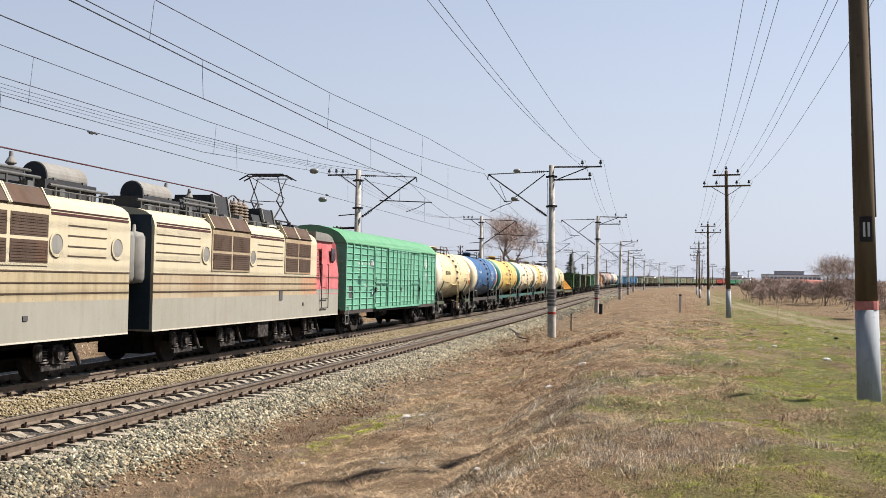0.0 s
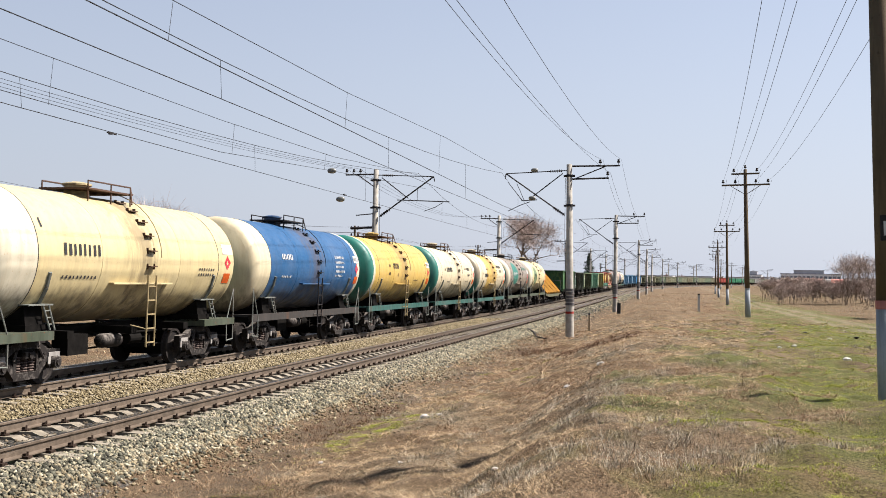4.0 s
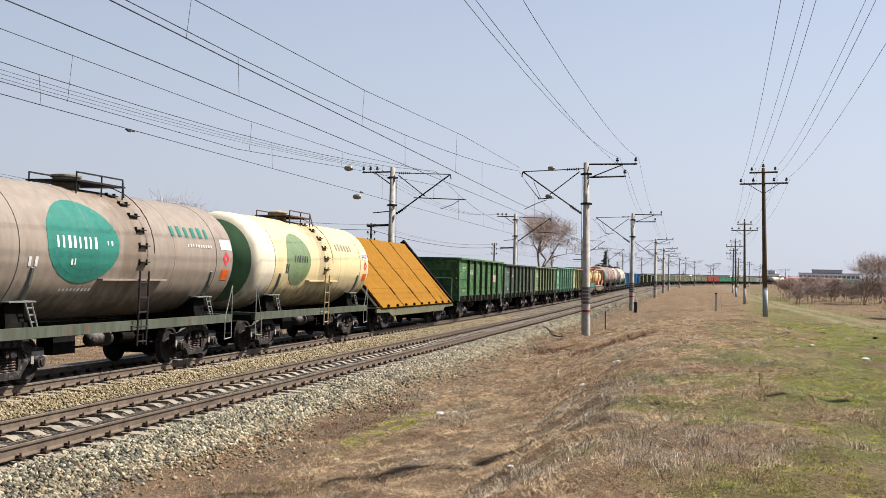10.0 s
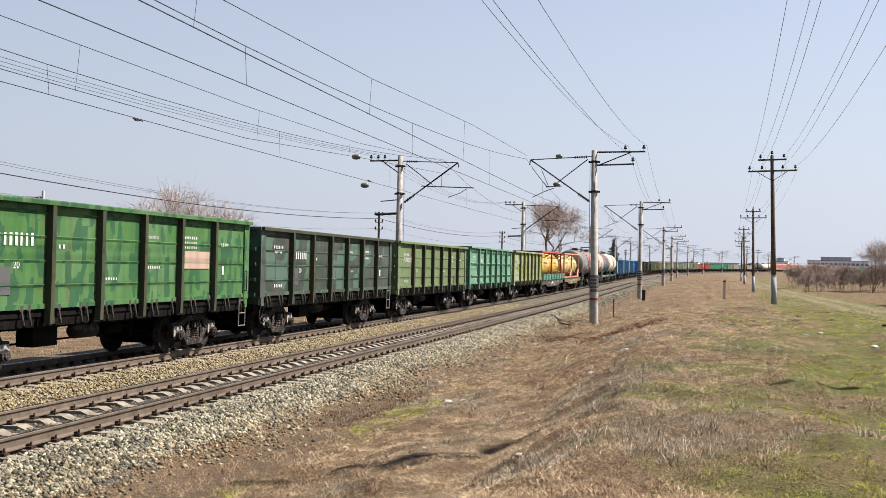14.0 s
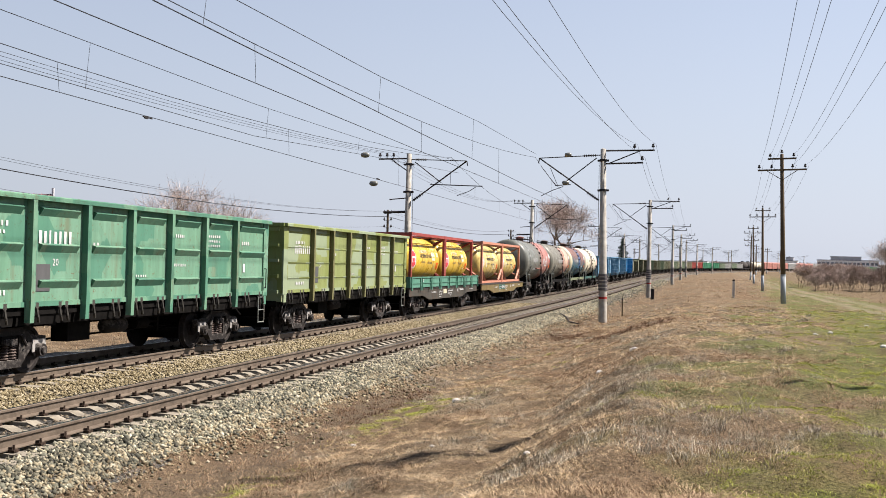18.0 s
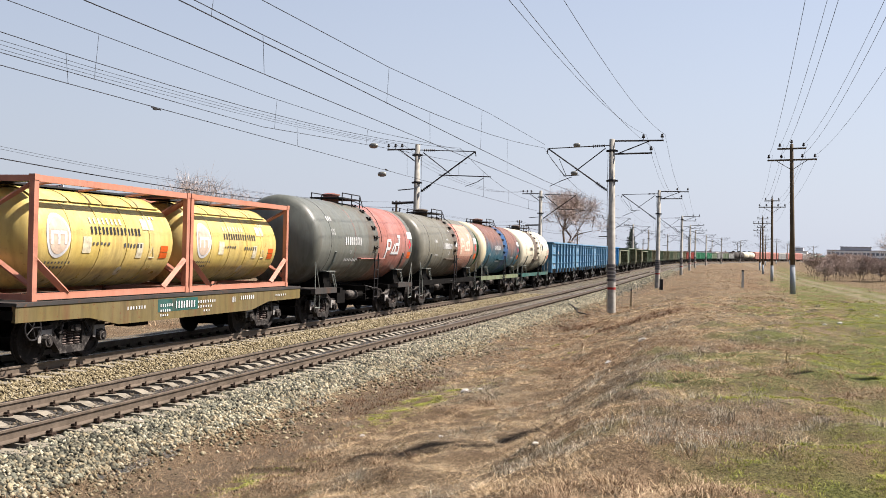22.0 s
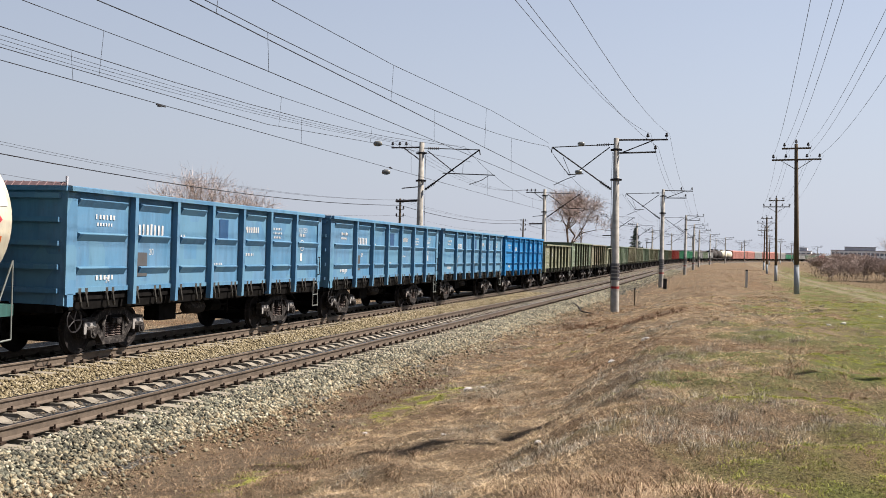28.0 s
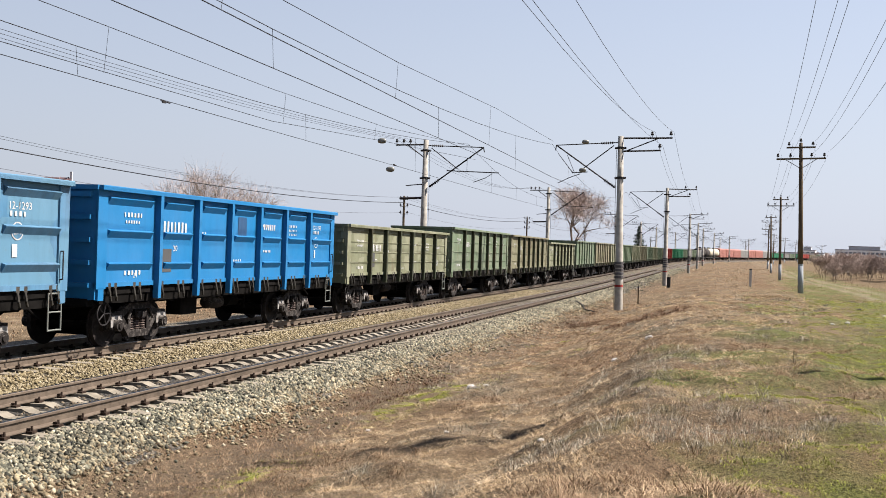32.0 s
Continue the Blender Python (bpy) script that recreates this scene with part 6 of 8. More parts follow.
    marks(con, s, [(0.4, 1.08, 0.8, 0.10, 6), (-2.3, 0.72, 0.9, 0.05, 8), (-2.3, 0.62, 0.7, 0.05, 6), (-0.8, 1.12, 0.7, 0.07, 5)], GREY_P, "small_marking")
    for y0, y1, z_0, z_1 in ((1.98, 2.32, 1.0, 1.14), (1.98, 2.32, 0.84, 0.98)):
        bm = B()
        plate(bm, s, y0, y1, z_0, z_1, 0.008, 2)
        part("hazard_plate", bm, ORANGE_M, con)
    for y0, y1, z_0, z_1 in ((-1.15, -0.85, 0.95, 1.3), (1.2, 1.7, 1.5, 1.75), (0.95, 1.2, 0.85, 1.2)) if inner is not PINK_M else ((1.15, 1.75, 1.42, 1.62), (1.2, 1.7, 1.22, 1.38), (2.05, 2.3, 1.4, 1.62)):
        bm = B()
        plate(bm, s, y0, y1, z_0, z_1, 0.009, 3)
        part("sticker", bm, PALE_S, con, "torn pale sticker")
    bm = B()
    for (y0, z_0), (y1, z_1) in (((1.5, 0.86), (1.74, 0.86)), ((1.74, 0.86), (1.62, 1.10)), ((1.62, 1.10), (1.5, 0.86))):
        rod(bm, (s.at(z_0) + 0.006, y0, z_0), (s.at(z_1) + 0.006, y1, z_1), 0.012, n=4)
    part("warning_triangle", bm, PALE_S, con, "pale outlined warning triangle")
    oval(con, s, 0.5, 0.55, 0.12, 0.10, PALE_S, "round_sticker", lift=0.012)
    return con


PALE_S = plain("sticker_pale", (0.75, 0.68, 0.48), 0.6, 0, 0.3, 9, bumpy=0)
PALE_M = plain("emblem_pale", (0.70, 0.55, 0.42), 0.6, 0, 0.2, bumpy=0)
C_YEL = tank_paint("container_yellow", (0.88, 0.56, 0.05), spill=0.2, low=0.8, dirt=0.35, rust=0.10, gloss=0.22, rust_col=(0.2, 0.13, 0.05))
C_YEL2 = tank_paint("container_yellow_dirty", (0.84, 0.62, 0.17), spill=0.35, low=0.75, dirt=0.5, rust=0.16, gloss=0.25, faded=0.5, rust_col=(0.22, 0.15, 0.06))
C_RED = paint("container_red", (0.44, 0.075, 0.06), 0.3, 0.1, 0.25)
C_CORAL = paint("container_coral", (0.66, 0.27, 0.17), 0.3, 0.08, 0.3)


def container_flat(label, sill_m, dropsides):
    car = empty("container_flat_wagon", label, "flat wagon", "wagons of the train")
    H = 6.75
    side = [(-H, 0.90), (-H, 1.22), (H, 1.22), (H, 0.90), (4.4, 0.88), (3.3, 0.68), (-3.3, 0.68), (-4.4, 0.88)]
    for x in (1.28, -1.36):
        part("side_sill", fish_belly(side, x, x + 0.08), sill_m, car, "fish-belly side sill with painted marks")
    part("floor", box(B(), -1.38, -H, 1.20, 1.38, H, 1.27), FRAME_D, car)
    if dropsides:
        drop = paint("dropside_green", (0.10, 0.29, 0.20), 0.35, 0.12, 0.25)
        for k in range(8):
            a = -H + 2 * H * k / 8
            b = a + 2 * H / 8
            bm = B()
            box(bm, 1.38, a + 0.05, 1.28, 1.42, b - 0.05, 1.76)
            box(bm, 1.42, a + 0.05, 1.70, 1.45, b - 0.05, 1.76)
            box(bm, 1.42, a + 0.05, 1.46, 1.45, b - 0.05, 1.50)
            for y in (a + 0.1, b - 0.18):
                box(bm, 1.42, y, 1.15, 1.46, y + 0.08, 1.74)
            part("dropside", bm, drop, car, "green hinged drop side")
        bm = B()
        box(bm, -1.40, -H, 1.28, 1.40, -H + 0.05, 1.76)
        part("end_flap", bm, drop, car)
        letters(car, Flat(1.42), "20", -H + 2.0, 1.54, 0.16, WHITE_M)
    marks(car, Flat(1.36), [(-3.0, 0.98, 0.8, 0.07, 7), (-1.6, 0.98, 0.6, 0.07, 6), (-1.6, 0.86, 0.5, 0.06, 5), (-1.6, 0.76, 0.4, 0.05, 4), (0.2, 1.0, 1.0, 0.07, 8), (0.2, 0.88, 0.8, 0.06, 6), (0.5, 0.78, 0.4, 0.05, 3), (2.6, 1.0, 0.9, 0.11, 7), (2.1, 0.95, 0.25, 0.16, 2), (4.9, 1.02, 0.8, 0.06, 6)], WHITE_M)
    if dropsides:
        part("white_patch", box(B(), 1.355, -0.75, 0.92, 1.365, -0.1, 1.12), PALE_S, car, "scuffed white paint patch")
    if not dropsides:
        bm = B()
        box(bm, 1.355, -1.7, 0.86, 1.364, 0.2, 1.16)
        part("number_panel", bm, FRAME_G, car)
        marks(car, Flat(1.364), [(-0.9, 0.92, 1.0, 0.18, 8)], WHITE_M, "number_marking", "white painted wagon number as plain bars")
    running_gear(car, 4.6, H + 0.3)
    return car


S_DARK = paint("sill_dark", (0.075, 0.068, 0.055), 0.5, 0.25, 0.1, 0.8)
S_OLIVE = paint("sill_olive", (0.20, 0.15, 0.055), 0.8, 0.45, 0.15, 0.7)
LOADS = []
f1 = couple(container_flat("dark flat wagon with green drop sides carrying two tank containers", S_DARK, True), 238.35)
f2 = couple(container_flat("olive fish-belly flat wagon carrying two tank containers", S_OLIVE, False), 253.15)
for s0, mats in ((238.35, (C_YEL, C_RED, False)), (253.15, (C_YEL2, C_CORAL, True))):
    for d in (-3.06, 3.06):
        con = tank_container("yellow tank container in a %s steel frame on a flat wagon" % ("red" if mats[1] is C_RED else "coral"), *mats, emblem=WHITE_M, inner=PINK_M if mats[1] is C_RED else PALE_M)
        LOADS.append((con, s0 + d, 1.275))

def emblem_shapes(car, y, z, k, mat):
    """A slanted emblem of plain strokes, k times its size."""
    s = Round(1.5, 2.72)
    for y0, y1, z0, z1, lean in ((0.0, 0.13, -0.12, 0.5, 0.25), (0.13, 0.42, 0.42, 0.52, 0.25), (0.36, 0.47, 0.18, 0.46, 0.25), (0.12, 0.42, 0.14, 0.24, 0.25), (0.55, 0.66, 0.0, 0.36, 0.9), (0.60, 0.95, 0.0, 0.09, 0.25), (0.88, 1.0, 0.0, 0.40, 0.4),
                              (0.98, 1.32, 0.0, 0.10, 0.25), (1.30, 1.42, 0.0, 0.62, 0.2), (1.02, 1.36, 0.30, 0.40, 0.25), (1.15, 1.48, 0.58, 0.68, 0.25)):
        bm = B()
        plate(bm, s, y + k * (y0 + lean * z0), y + k * (y1 + lean * z0), z + k * z0, z + k * z1, 0.020, 3, 0, lean)
        part("emblem_stroke", bm, mat, car, "white slanted emblem stroke")


t = couple(tank_wagon("grey-green tank wagon with a faded red rear half", [(-5.2, 0.75, T_GREYG), (0.75, 4.7, T_PINK), (4.7, 5.2, T_GREYG)], T_GREYG, second=T_GREYG, short_frame=True, frame=FRAME_D), 266.4)
marks(t, Round(1.5, 2.72), [(-2.9, 2.62, 1.75, 0.30, 8), (-2.7, 2.05, 1.9, 0.10, 12), (-4.3, 3.4, 0.5, 0.16, 3)], WHITE_M)
emblem_shapes(t, 1.6, 2.32, 1.15, WHITE_M)
letters(t, Round(1.5, 2.72), "101", -4.2, 2.95, 0.28, WHITE_M)
letters(t, Round(1.5, 2.72), "20", -2.3, 2.32, 0.16, WHITE_M)
t = couple(tank_wagon("olive grey tank wagon with a pale pink painted panel", [(-5.2, 0.2, T_OLIVE), (0.2, 0.85, T_STAIN), (0.85, 5.2, T_OLIVE)], T_OLIVE, second=T_OLIVE, frame=UNDER), 278.5)
marks(t, Round(1.5, 2.72), [(-1.8, 2.62, 1.7, 0.28, 8), (-3.3, 2.9, 0.5, 0.14, 3), (-3.2, 2.3, 0.6, 0.08, 4), (-1.2, 3.02, 0.4, 0.1, 4), (-0.3, 3.45, 0.35, 0.1, 1), (4.4, 3.1, 0.45, 0.12, 4), (4.4, 2.95, 0.45, 0.06, 4)], WHITE_M)
letters(t, Round(1.5, 2.72), "20", -0.75, 2.36, 0.2, WHITE_M)
for name, y0, y1, z0, z1, lift, mat, lab in (("painted_field", 0.92, 4.22, 1.40, 3.90, 0.008, T_PINK2, "faded red painted field"), ("pale_panel", 1.42, 4.20, 2.30, 3.87, 0.012, T_PANEL, "pale pink panel with ragged runs"), ("notice_patch", 0.75, 1.45, 1.93, 2.20, 0.016, ROOF_DK, "black notice patch"), ("paper_patch", 0.45, 0.8, 2.75, 2.97, 0.012, WHITE_M, "pale paper patch")):
    plate_bm = B()
    plate(plate_bm, Round(1.5, 2.72), y0, y1, z0, z1, lift, 14)
    part(name, plate_bm, mat, t, lab)
rnd = random.Random(8)
for k in range(16):
    plate_bm = B()
    y0 = 1.5 + 0.165 * k + rnd.uniform(-0.05, 0.05)
    plate(plate_bm, Round(1.5, 2.72), y0, y0 + rnd.uniform(0.02, 0.09), rnd.uniform(1.75, 2.15), 2.32, 0.012, 4, 0, 0.15)
    part("paint_run", plate_bm, T_PANEL, t)
emblem_shapes(t, 1.60, 2.55, 1.32, CREAM_M)
t = couple(tank_wagon("rust red and teal stained tank wagon with a cream rim", [(-5.2, -4.6, T_CREAM), (-4.6, 0.2, T_RUST), (0.2, 1.5, T_BELT), (1.5, 5.2, T_RUST)], T_HEADG, stick=True, frame=FRAME_P), 290.6)
marks(t, Round(1.5, 2.72), [(-2.3, 2.7, 1.6, 0.24, 8), (-1.9, 2.42, 0.3, 0.12, 2), (-1.5, 2.0, 2.0, 0.05, 1), (2.6, 2.2, 0.9, 0.1, 5)], WHITE_M)
letters(t, Round(1.5, 2.72), "66", -3.6, 2.32, 0.26, WHITE_M)
t = couple(tank_wagon("dirty white tank wagon with a brown stained belt and green end", [(-5.2, -1.2, T_WHITE), (-1.2, 0.1, T_STAIN), (0.1, 5.2, T_WHITE)], T_TEALG, stick=True), 302.75)
marks(t, Round(1.5, 2.72), [(-3.0, 2.75, 1.3, 0.24, 8), (-2.6, 2.4, 0.9, 0.08, 6)], DARK_M)
oval(t, Round(1.5, 2.72), 2.4, 3.0, 0.26, 0.26, DARK_M, label="small dark round emblem")

for k in range(3):
    couple(gondola("pale blue open wagon with pressed side panels", 6.68, 3.48, G_BL, G_BL, G_BL, patch=1, model="12-1293"), 316.3 + 14.17 * k)
couple(gondola("bright blue open wagon with navy posts", 6.62, 3.48, G_B4, G_B4, G_B4, patch=1, model="12-1293"), 358.9)
olives = [("dirty olive grey open wagon with dark posts", G_O1, 3.15), ("grey-green open wagon with scraped panels", G_O2, 3.46), ("buff and brown stained open wagon", G_O3, 3.42), ("pale olive low open wagon", G_O1, 3.15)]
s_at = 373.3
for lab, skin, h in olives:
    couple(gondola(lab, 6.5, h, skin, P_G, pressed=False), s_at)
    s_at += 13.95

# -- wagons that stay in the distance
F_RED = paint("gondola_red", (0.40, 0.06, 0.04), 0.3, 0.1, 0.2)
F_GRN = paint("gondola_bright_green", (0.04, 0.26, 0.13), 0.3, 0.1, 0.2)
F_GREY = paint("hopper_grey", (0.36, 0.36, 0.34), 0.35, 0.1, 0.2)
F_ORG = paint("van_orange", (0.52, 0.22, 0.17), 0.2, 0.05, 0.25)
far_go = {}
for key, lab, skin in (("o1", "olive open wagon far down the line", G_O1), ("o2", "grey-green open wagon far down the line", G_O2), ("o3", "buff open wagon far down the line", G_O3), ("r", "red open wagon far down the line", F_RED), ("g", "bright green open wagon far down the line", F_GRN), ("y", "pale grey open wagon far down the line", F_GREY)):
    far_go[key] = gondola(lab, 6.5, 3.45, skin, near=False)


def far_van(label, skin, half=8.2, top=4.5):
    car = empty("covered_wagon", label, "covered wagon", "wagons of the train")
    part("body", box(B(), -1.5, -half, 1.1, 1.5, half, top - 0.6), skin, car)
    arch = [(1.55, top - 0.6), (1.45, top - 0.3), (0.9, top - 0.08), (0, top), (-0.9, top - 0.08), (-1.45, top - 0.3), (-1.55, top - 0.6)]
    part("roof", prism(B(), arch, -half, half), skin, car)
    for k in range(12):
        y = -half + 2 * half * k / 11
        part("post", box(B(), 1.5, y - 0.05, 1.1, 1.56, y + 0.05, top - 0.6), skin, car)
    running_gear(car, half - 2.4, half + 0.3, False)
    return car


def far_tank(label, skin):
    car = empty("tank_wagon", label, "tank wagon", "wagons of the train")
    bm = B()
    lathe_open(bm, [(-5.6, 0.1), (-5.4, 1.1), (-5.1, 1.5), (5.1, 1.5), (5.4, 1.1), (5.6, 0.1)], 24, 0, 2.72)
    part("barrel", bm, skin, car, smooth=True)
    part("frame", box(B(), -1.4, -5.6, 1.0, 1.4, 5.6, 1.2), FRAME_D, car)
    part("walkway", box(B(), -0.5, -1.0, 4.2, 0.5, 1.0, 4.6), STEEL_D, car)
    running_gear(car, 3.9, 5.7, False)
    return car


van = far_van("orange covered wagon far down the line", F_ORG)
van2 = far_van("pale grey covered wagon far down the line", F_GREY)
ftank = far_tank("white tank wagon far down the line", T_WHITE)
ftank2 = far_tank("black tank wagon far down the line", FRAME_D)
used = set()


def place_far(model, s0):
    car = model if model.name not in used else copy_thing(model, Matrix.Identity(4))
    used.add(model.name)
    couple(car, s0)


for key in ["o2", "o3", "o1", "o2", "o1", "o3", "o2", "o1", "o2", "o3", "r", "r", "g", "g", "g", "o2", "y", "o2", "y"]:
    place_far(far_go[key], s_at)
    s_at += 13.95
for m, ln in ((ftank2, 12.1), (ftank2, 12.1), (ftank, 12.1), (ftank, 12.1)):
    place_far(m, s_at + ln / 2 - 7)
    s_at += ln
for m in (van, van, van, van2, van, van, van2):
    place_far(m, s_at + 1.6)
    s_at += 17.2
for key in ["g", "g", "y", "o2", "g", "r", "o3", "g"]:
    place_far(far_go[key], s_at)
    s_at += 13.95
for m in far_go.values():
    if m.name not in used:
        couple(m, s_at)
        s_at += 13.95

# ---- catenary masts ----
RED_BAND = plain("mast_red", (0.42, 0.05, 0.04), 0.7, 0, 0.2)
GREY_BAND = plain("mast_band", (0.16, 0.15, 0.15), 0.8, 0, 0.3)
MAST_TIP, CONTACT = 8.28, 6.05


def strand(bm, pts, r=0.012):
    """One continuous round strand through the points."""
    pts = [Vector(p) for p in pts]
    last = None
    for k, p in enumerate(pts):
        d = (pts[min(k + 1, len(pts) - 1)] - pts[max(k - 1, 0)]).normalized()
        q = d.to_track_quat("Z", "Y")
        ring = [bm.verts.new(p + q @ Vector((r * math.cos(i * 1.2566), r * math.sin(i * 1.2566), 0))) for i in range(5)]
        if last:
            for i in range(5):
                bm.faces.new((last[i], last[(i + 1) % 5], ring[(i + 1) % 5], ring[i]))
        last = ring


def disc_string(bm, a, b, n=4, r=0.13):
    """A string of cap insulators between two points."""
    a, b = Vector(a), Vector(b)
    q = (b - a).to_track_quat("Z", "Y")
    ln = (b - a).length
    for k in range(n):
        z = ln * (k + 0.5) / n
        c = a + (b - a).normalized() * z
        ring = [c + q @ Vector((r * math.cos(i * math.pi / 6), r * math.sin(i * math.pi / 6), 0)) for i in range(12)]
        top = bm.verts.new(c + (b - a).normalized() * 0.09)
        bot = bm.verts.new(c - (b - a).normalized() * 0.03)
        vs = [bm.verts.new(p) for p in ring]
        for i in range(12):
            j = (i + 1) % 12
            bm.faces.new((vs[i], vs[j], top))
            bm.faces.new((vs[j], vs[i], bot))
    rod(bm, a, b, 0.02, n=5)


def pin_insulator(bm, p):
    p = Vector(p)
    rod(bm, p, p + Vector((0, 0, 0.14)), 0.014, n=5)
    lathe(bm, [(0.12, 0.03), (0.13, 0.085), (0.20, 0.085), (0.23, 0.055), (0.30, 0.06), (0.33, 0.02)], 10, "Z", centre=p)


def mast(s, c, side, lean=0.0, full=True, drop=0.35):
    """Concrete catenary mast; side: -1 if its cantilever reaches to the left, +1 to the right."""
    m = line_pose(s, c) @ Matrix.Rotation(radians(lean), 4, "Y")
    g = turf_z(s, c) - rail_z(s)
    post = empty("catenary_mast", "tall grey concrete catenary mast with steel cantilever and red band", "catenary mast", "catenary masts", m)
    bm = B()
    lathe(bm, [(g - 0.4, 0.225), (g + 0.02, 0.222), (8.72, 0.145), (8.76, 0.02)], 16, "Z")
    part("pole", bm, POLE_CONC, post, smooth=True)
    bm = B()
    lathe(bm, [(g + 1.30, 0.222), (g + 1.42, 0.221)], 16, "Z")
    part("red_band", bm, RED_BAND, post, "painted red ring")
    for k in range(5):
        bm = B()
        lathe(bm, [(g + 1.75 + 0.19 * k, 0.19), (g + 1.76 + 0.19 * k, 0.245), (g + 1.88 + 0.19 * k, 0.245), (g + 1.89 + 0.19 * k, 0.19)], 12, "Z")
        part("lashing_ring", bm, GREY_BAND, post)
    for z in (8.05, 6.45):
        bm = B()
        lathe(bm, [(z, 0.15), (z, 0.20), (z + 0.12, 0.20), (z + 0.12, 0.15)], 12, "Z")
        box(bm, -0.30, -0.07, z, 0.30, 0.07, z + 0.1)
        part("collar", bm, STEEL_D, post)
    e = side
    bm = B()
    rod(bm, (e * 0.15, 0, 8.40), (e * 3.45, 0, 8.30), 0.028, n=6)
    rod(bm, (e * 0.25, 0, 5.98), (e * 3.45, 0, 8.30), 0.042, n=6)
    rod(bm, (e * 0.35, 0, 8.25), (e * 1.95, 0, 7.05), 0.030, n=6)
    rod(bm, (e * 3.45, 0, 8.30), (e * 3.50, 0, 8.02), 0.03, n=6)
    part("cantilever", bm, STEEL_D, post, "dark steel cantilever")
    bm = B()
    disc_string(bm, (e * 0.35, 0, 8.39), (e * 1.05, 0, 8.375), 6, 0.085)
    part("insulator", bm, STEEL_D, post)
    bm = B()
    disc_string(bm, (e * 0.28, 0, 6.00), (e * 0.85, 0, 6.40), 6, 0.10)
    part("insulator", bm, STEEL_D, post)
    bm = B()
    if side < 0:
        rod(bm, (e * 3.35, 0, 7.85), (e * 2.55, 0, 6.80), 0.02, n=6)
        rod(bm, (e * 2.85, 0, 7.75), (e * 2.45, 0, 6.80), 0.016, n=6)
        rod(bm, (e * 2.60, 0, 6.80), (e * 1.75, 0, 6.84), 0.028, n=6)
        strand(bm, [(e * 2.15, 0, 6.74), (e * 2.7, 0, 6.55), (e * 3.35, 0, 6.25)], 0.02)
    else:
        rod(bm, (e * 1.3, 0, 6.95), (e * 4.4, 0, 6.85), 0.032, n=6)
        strand(bm, [(e * 4.0, 0, 6.80), (e * 3.6, 0, 6.55), (e * 2.9, 0, 6.30)], 0.02)
        rod(bm, (e * 2.5, 0, 7.6), (e * 2.5, 0, 6.9), 0.012, n=5)
    part("registration_arm", bm, STEEL_D, post)
    bm = B()
    f = -e
    if side < 0:
        rod(bm, (f * 0.1, 0, 8.63), (f * 2.70, 0, 8.60), 0.045, n=4)
        part("bracket", bm, STEEL_D, post, "steel wire bracket")
        bm = B()
        rod(bm, (f * 0.1, 0, 7.93), (f * 2.10, 0, 7.95), 0.045, n=4)
        rod(bm, (f * 0.25, 0, 7.93), (f * 2.0, 0, 8.60), 0.03, n=4)
        pins = [(f * 1.65, 0, 8.63), (f * 2.62, 0, 8.63), (f * 2.05, 0, 7.98)]
    else:
        rod(bm, (f * 0.1, 0, 8.45), (f * 1.85, 0, 8.42), 0.045, n=4)
        rod(bm, (f * 0.15, 0, 7.75), (f * 1.1, 0, 8.42), 0.03, n=4)
        part("bracket", bm, STEEL_D, post, "steel wire bracket")
        part("bracket", rod(B(), (f * 0.1, 0, 5.35), (f * 1.5, 0, 5.30), 0.07, n=4), STEEL_D, post)
        bm = B()
        rod(bm, (f * 0.1, 0, 6.15), (f * 1.15, 0, 6.05), 0.03, n=4)
        pins = [(f * 0.95, 0, 8.45), (f * 1.35, 0, 8.45), (f * 1.78, 0, 8.45)]
    part("bracket", bm, STEEL_D, post, "steel wire bracket")
    for p in pins:
        bm = B()
        pin_insulator(bm, p)
        part("pin_insulator", bm, STEEL_D, post)
    bm = B()
    strand(bm, [(e * 0.22, 0.05, 8.0), (e * 0.26, 0.05, 5.0), (e * 0.25, 0.05, g + 0.1)], 0.012)
    part("earth_wire", bm, STEEL_D, post)
    return post


MAST_S = [-16.0, 55.4, 98.7, 164.0, 214.0, 262.0, 318.0, 372.0, 428.0, 486.0, 545.0, 604.0]
for k, s in enumerate(MAST_S):
    mast(s, 4.12, -1, lean=-1.0 if k == 1 else 0.0)
    mast(s + 2.0, -7.45, 1)


def sag(a, b, drop, n=14):
    a, b = Vector(a), Vector(b)
    return [a.lerp(b, k / n) - Vector((0, 0, 4 * drop * (k / n) * (1 - k / n))) for k in range(n + 1)]


def wire(name, label, pts, r=0.008):
    bm = B()
    strand(bm, pts, r)
    return tagged(part(name, bm, WIRE), label, "wire", "overhead wires")


def catenary(c0, spans, contact, mid, shift=0.0, r=0.0095):
    """Carrying wire with its sag, contact wire and droppers over one track; mid: lowest height of the carrying wire."""
    for s0, s1 in zip(spans, spans[1:]):
        line = empty("catenary", "dark overhead line with carrying wire and droppers", "overhead line", "overhead lines")
        n = 16
        up, low = [], []
        for k in range(n + 1):
            f = k / n
            s = s0 + (s1 - s0) * f
            up.append(on_line(s, c0, mid + (MAST_TIP - mid) * (2 * f - 1) ** 2))
            low.append(on_line(s, c0 + shift, contact))
        bm = B()
        strand(bm, up, r)
        part("carrying_wire", bm, WIRE, line)
        bm = B()
        strand(bm, low, r)
        part("contact_wire", bm, WIRE, line)
        for f in (0.14, 0.32, 0.5, 0.68, 0.86):
            s = s0 + (s1 - s0) * f
            bm = B()
            strand(bm, [on_line(s, c0, mid + (MAST_TIP - mid) * (2 * f - 1) ** 2), on_line(s + 0.1, c0 + shift, contact)], 0.005)
            part("dropper", bm, WIRE, line)


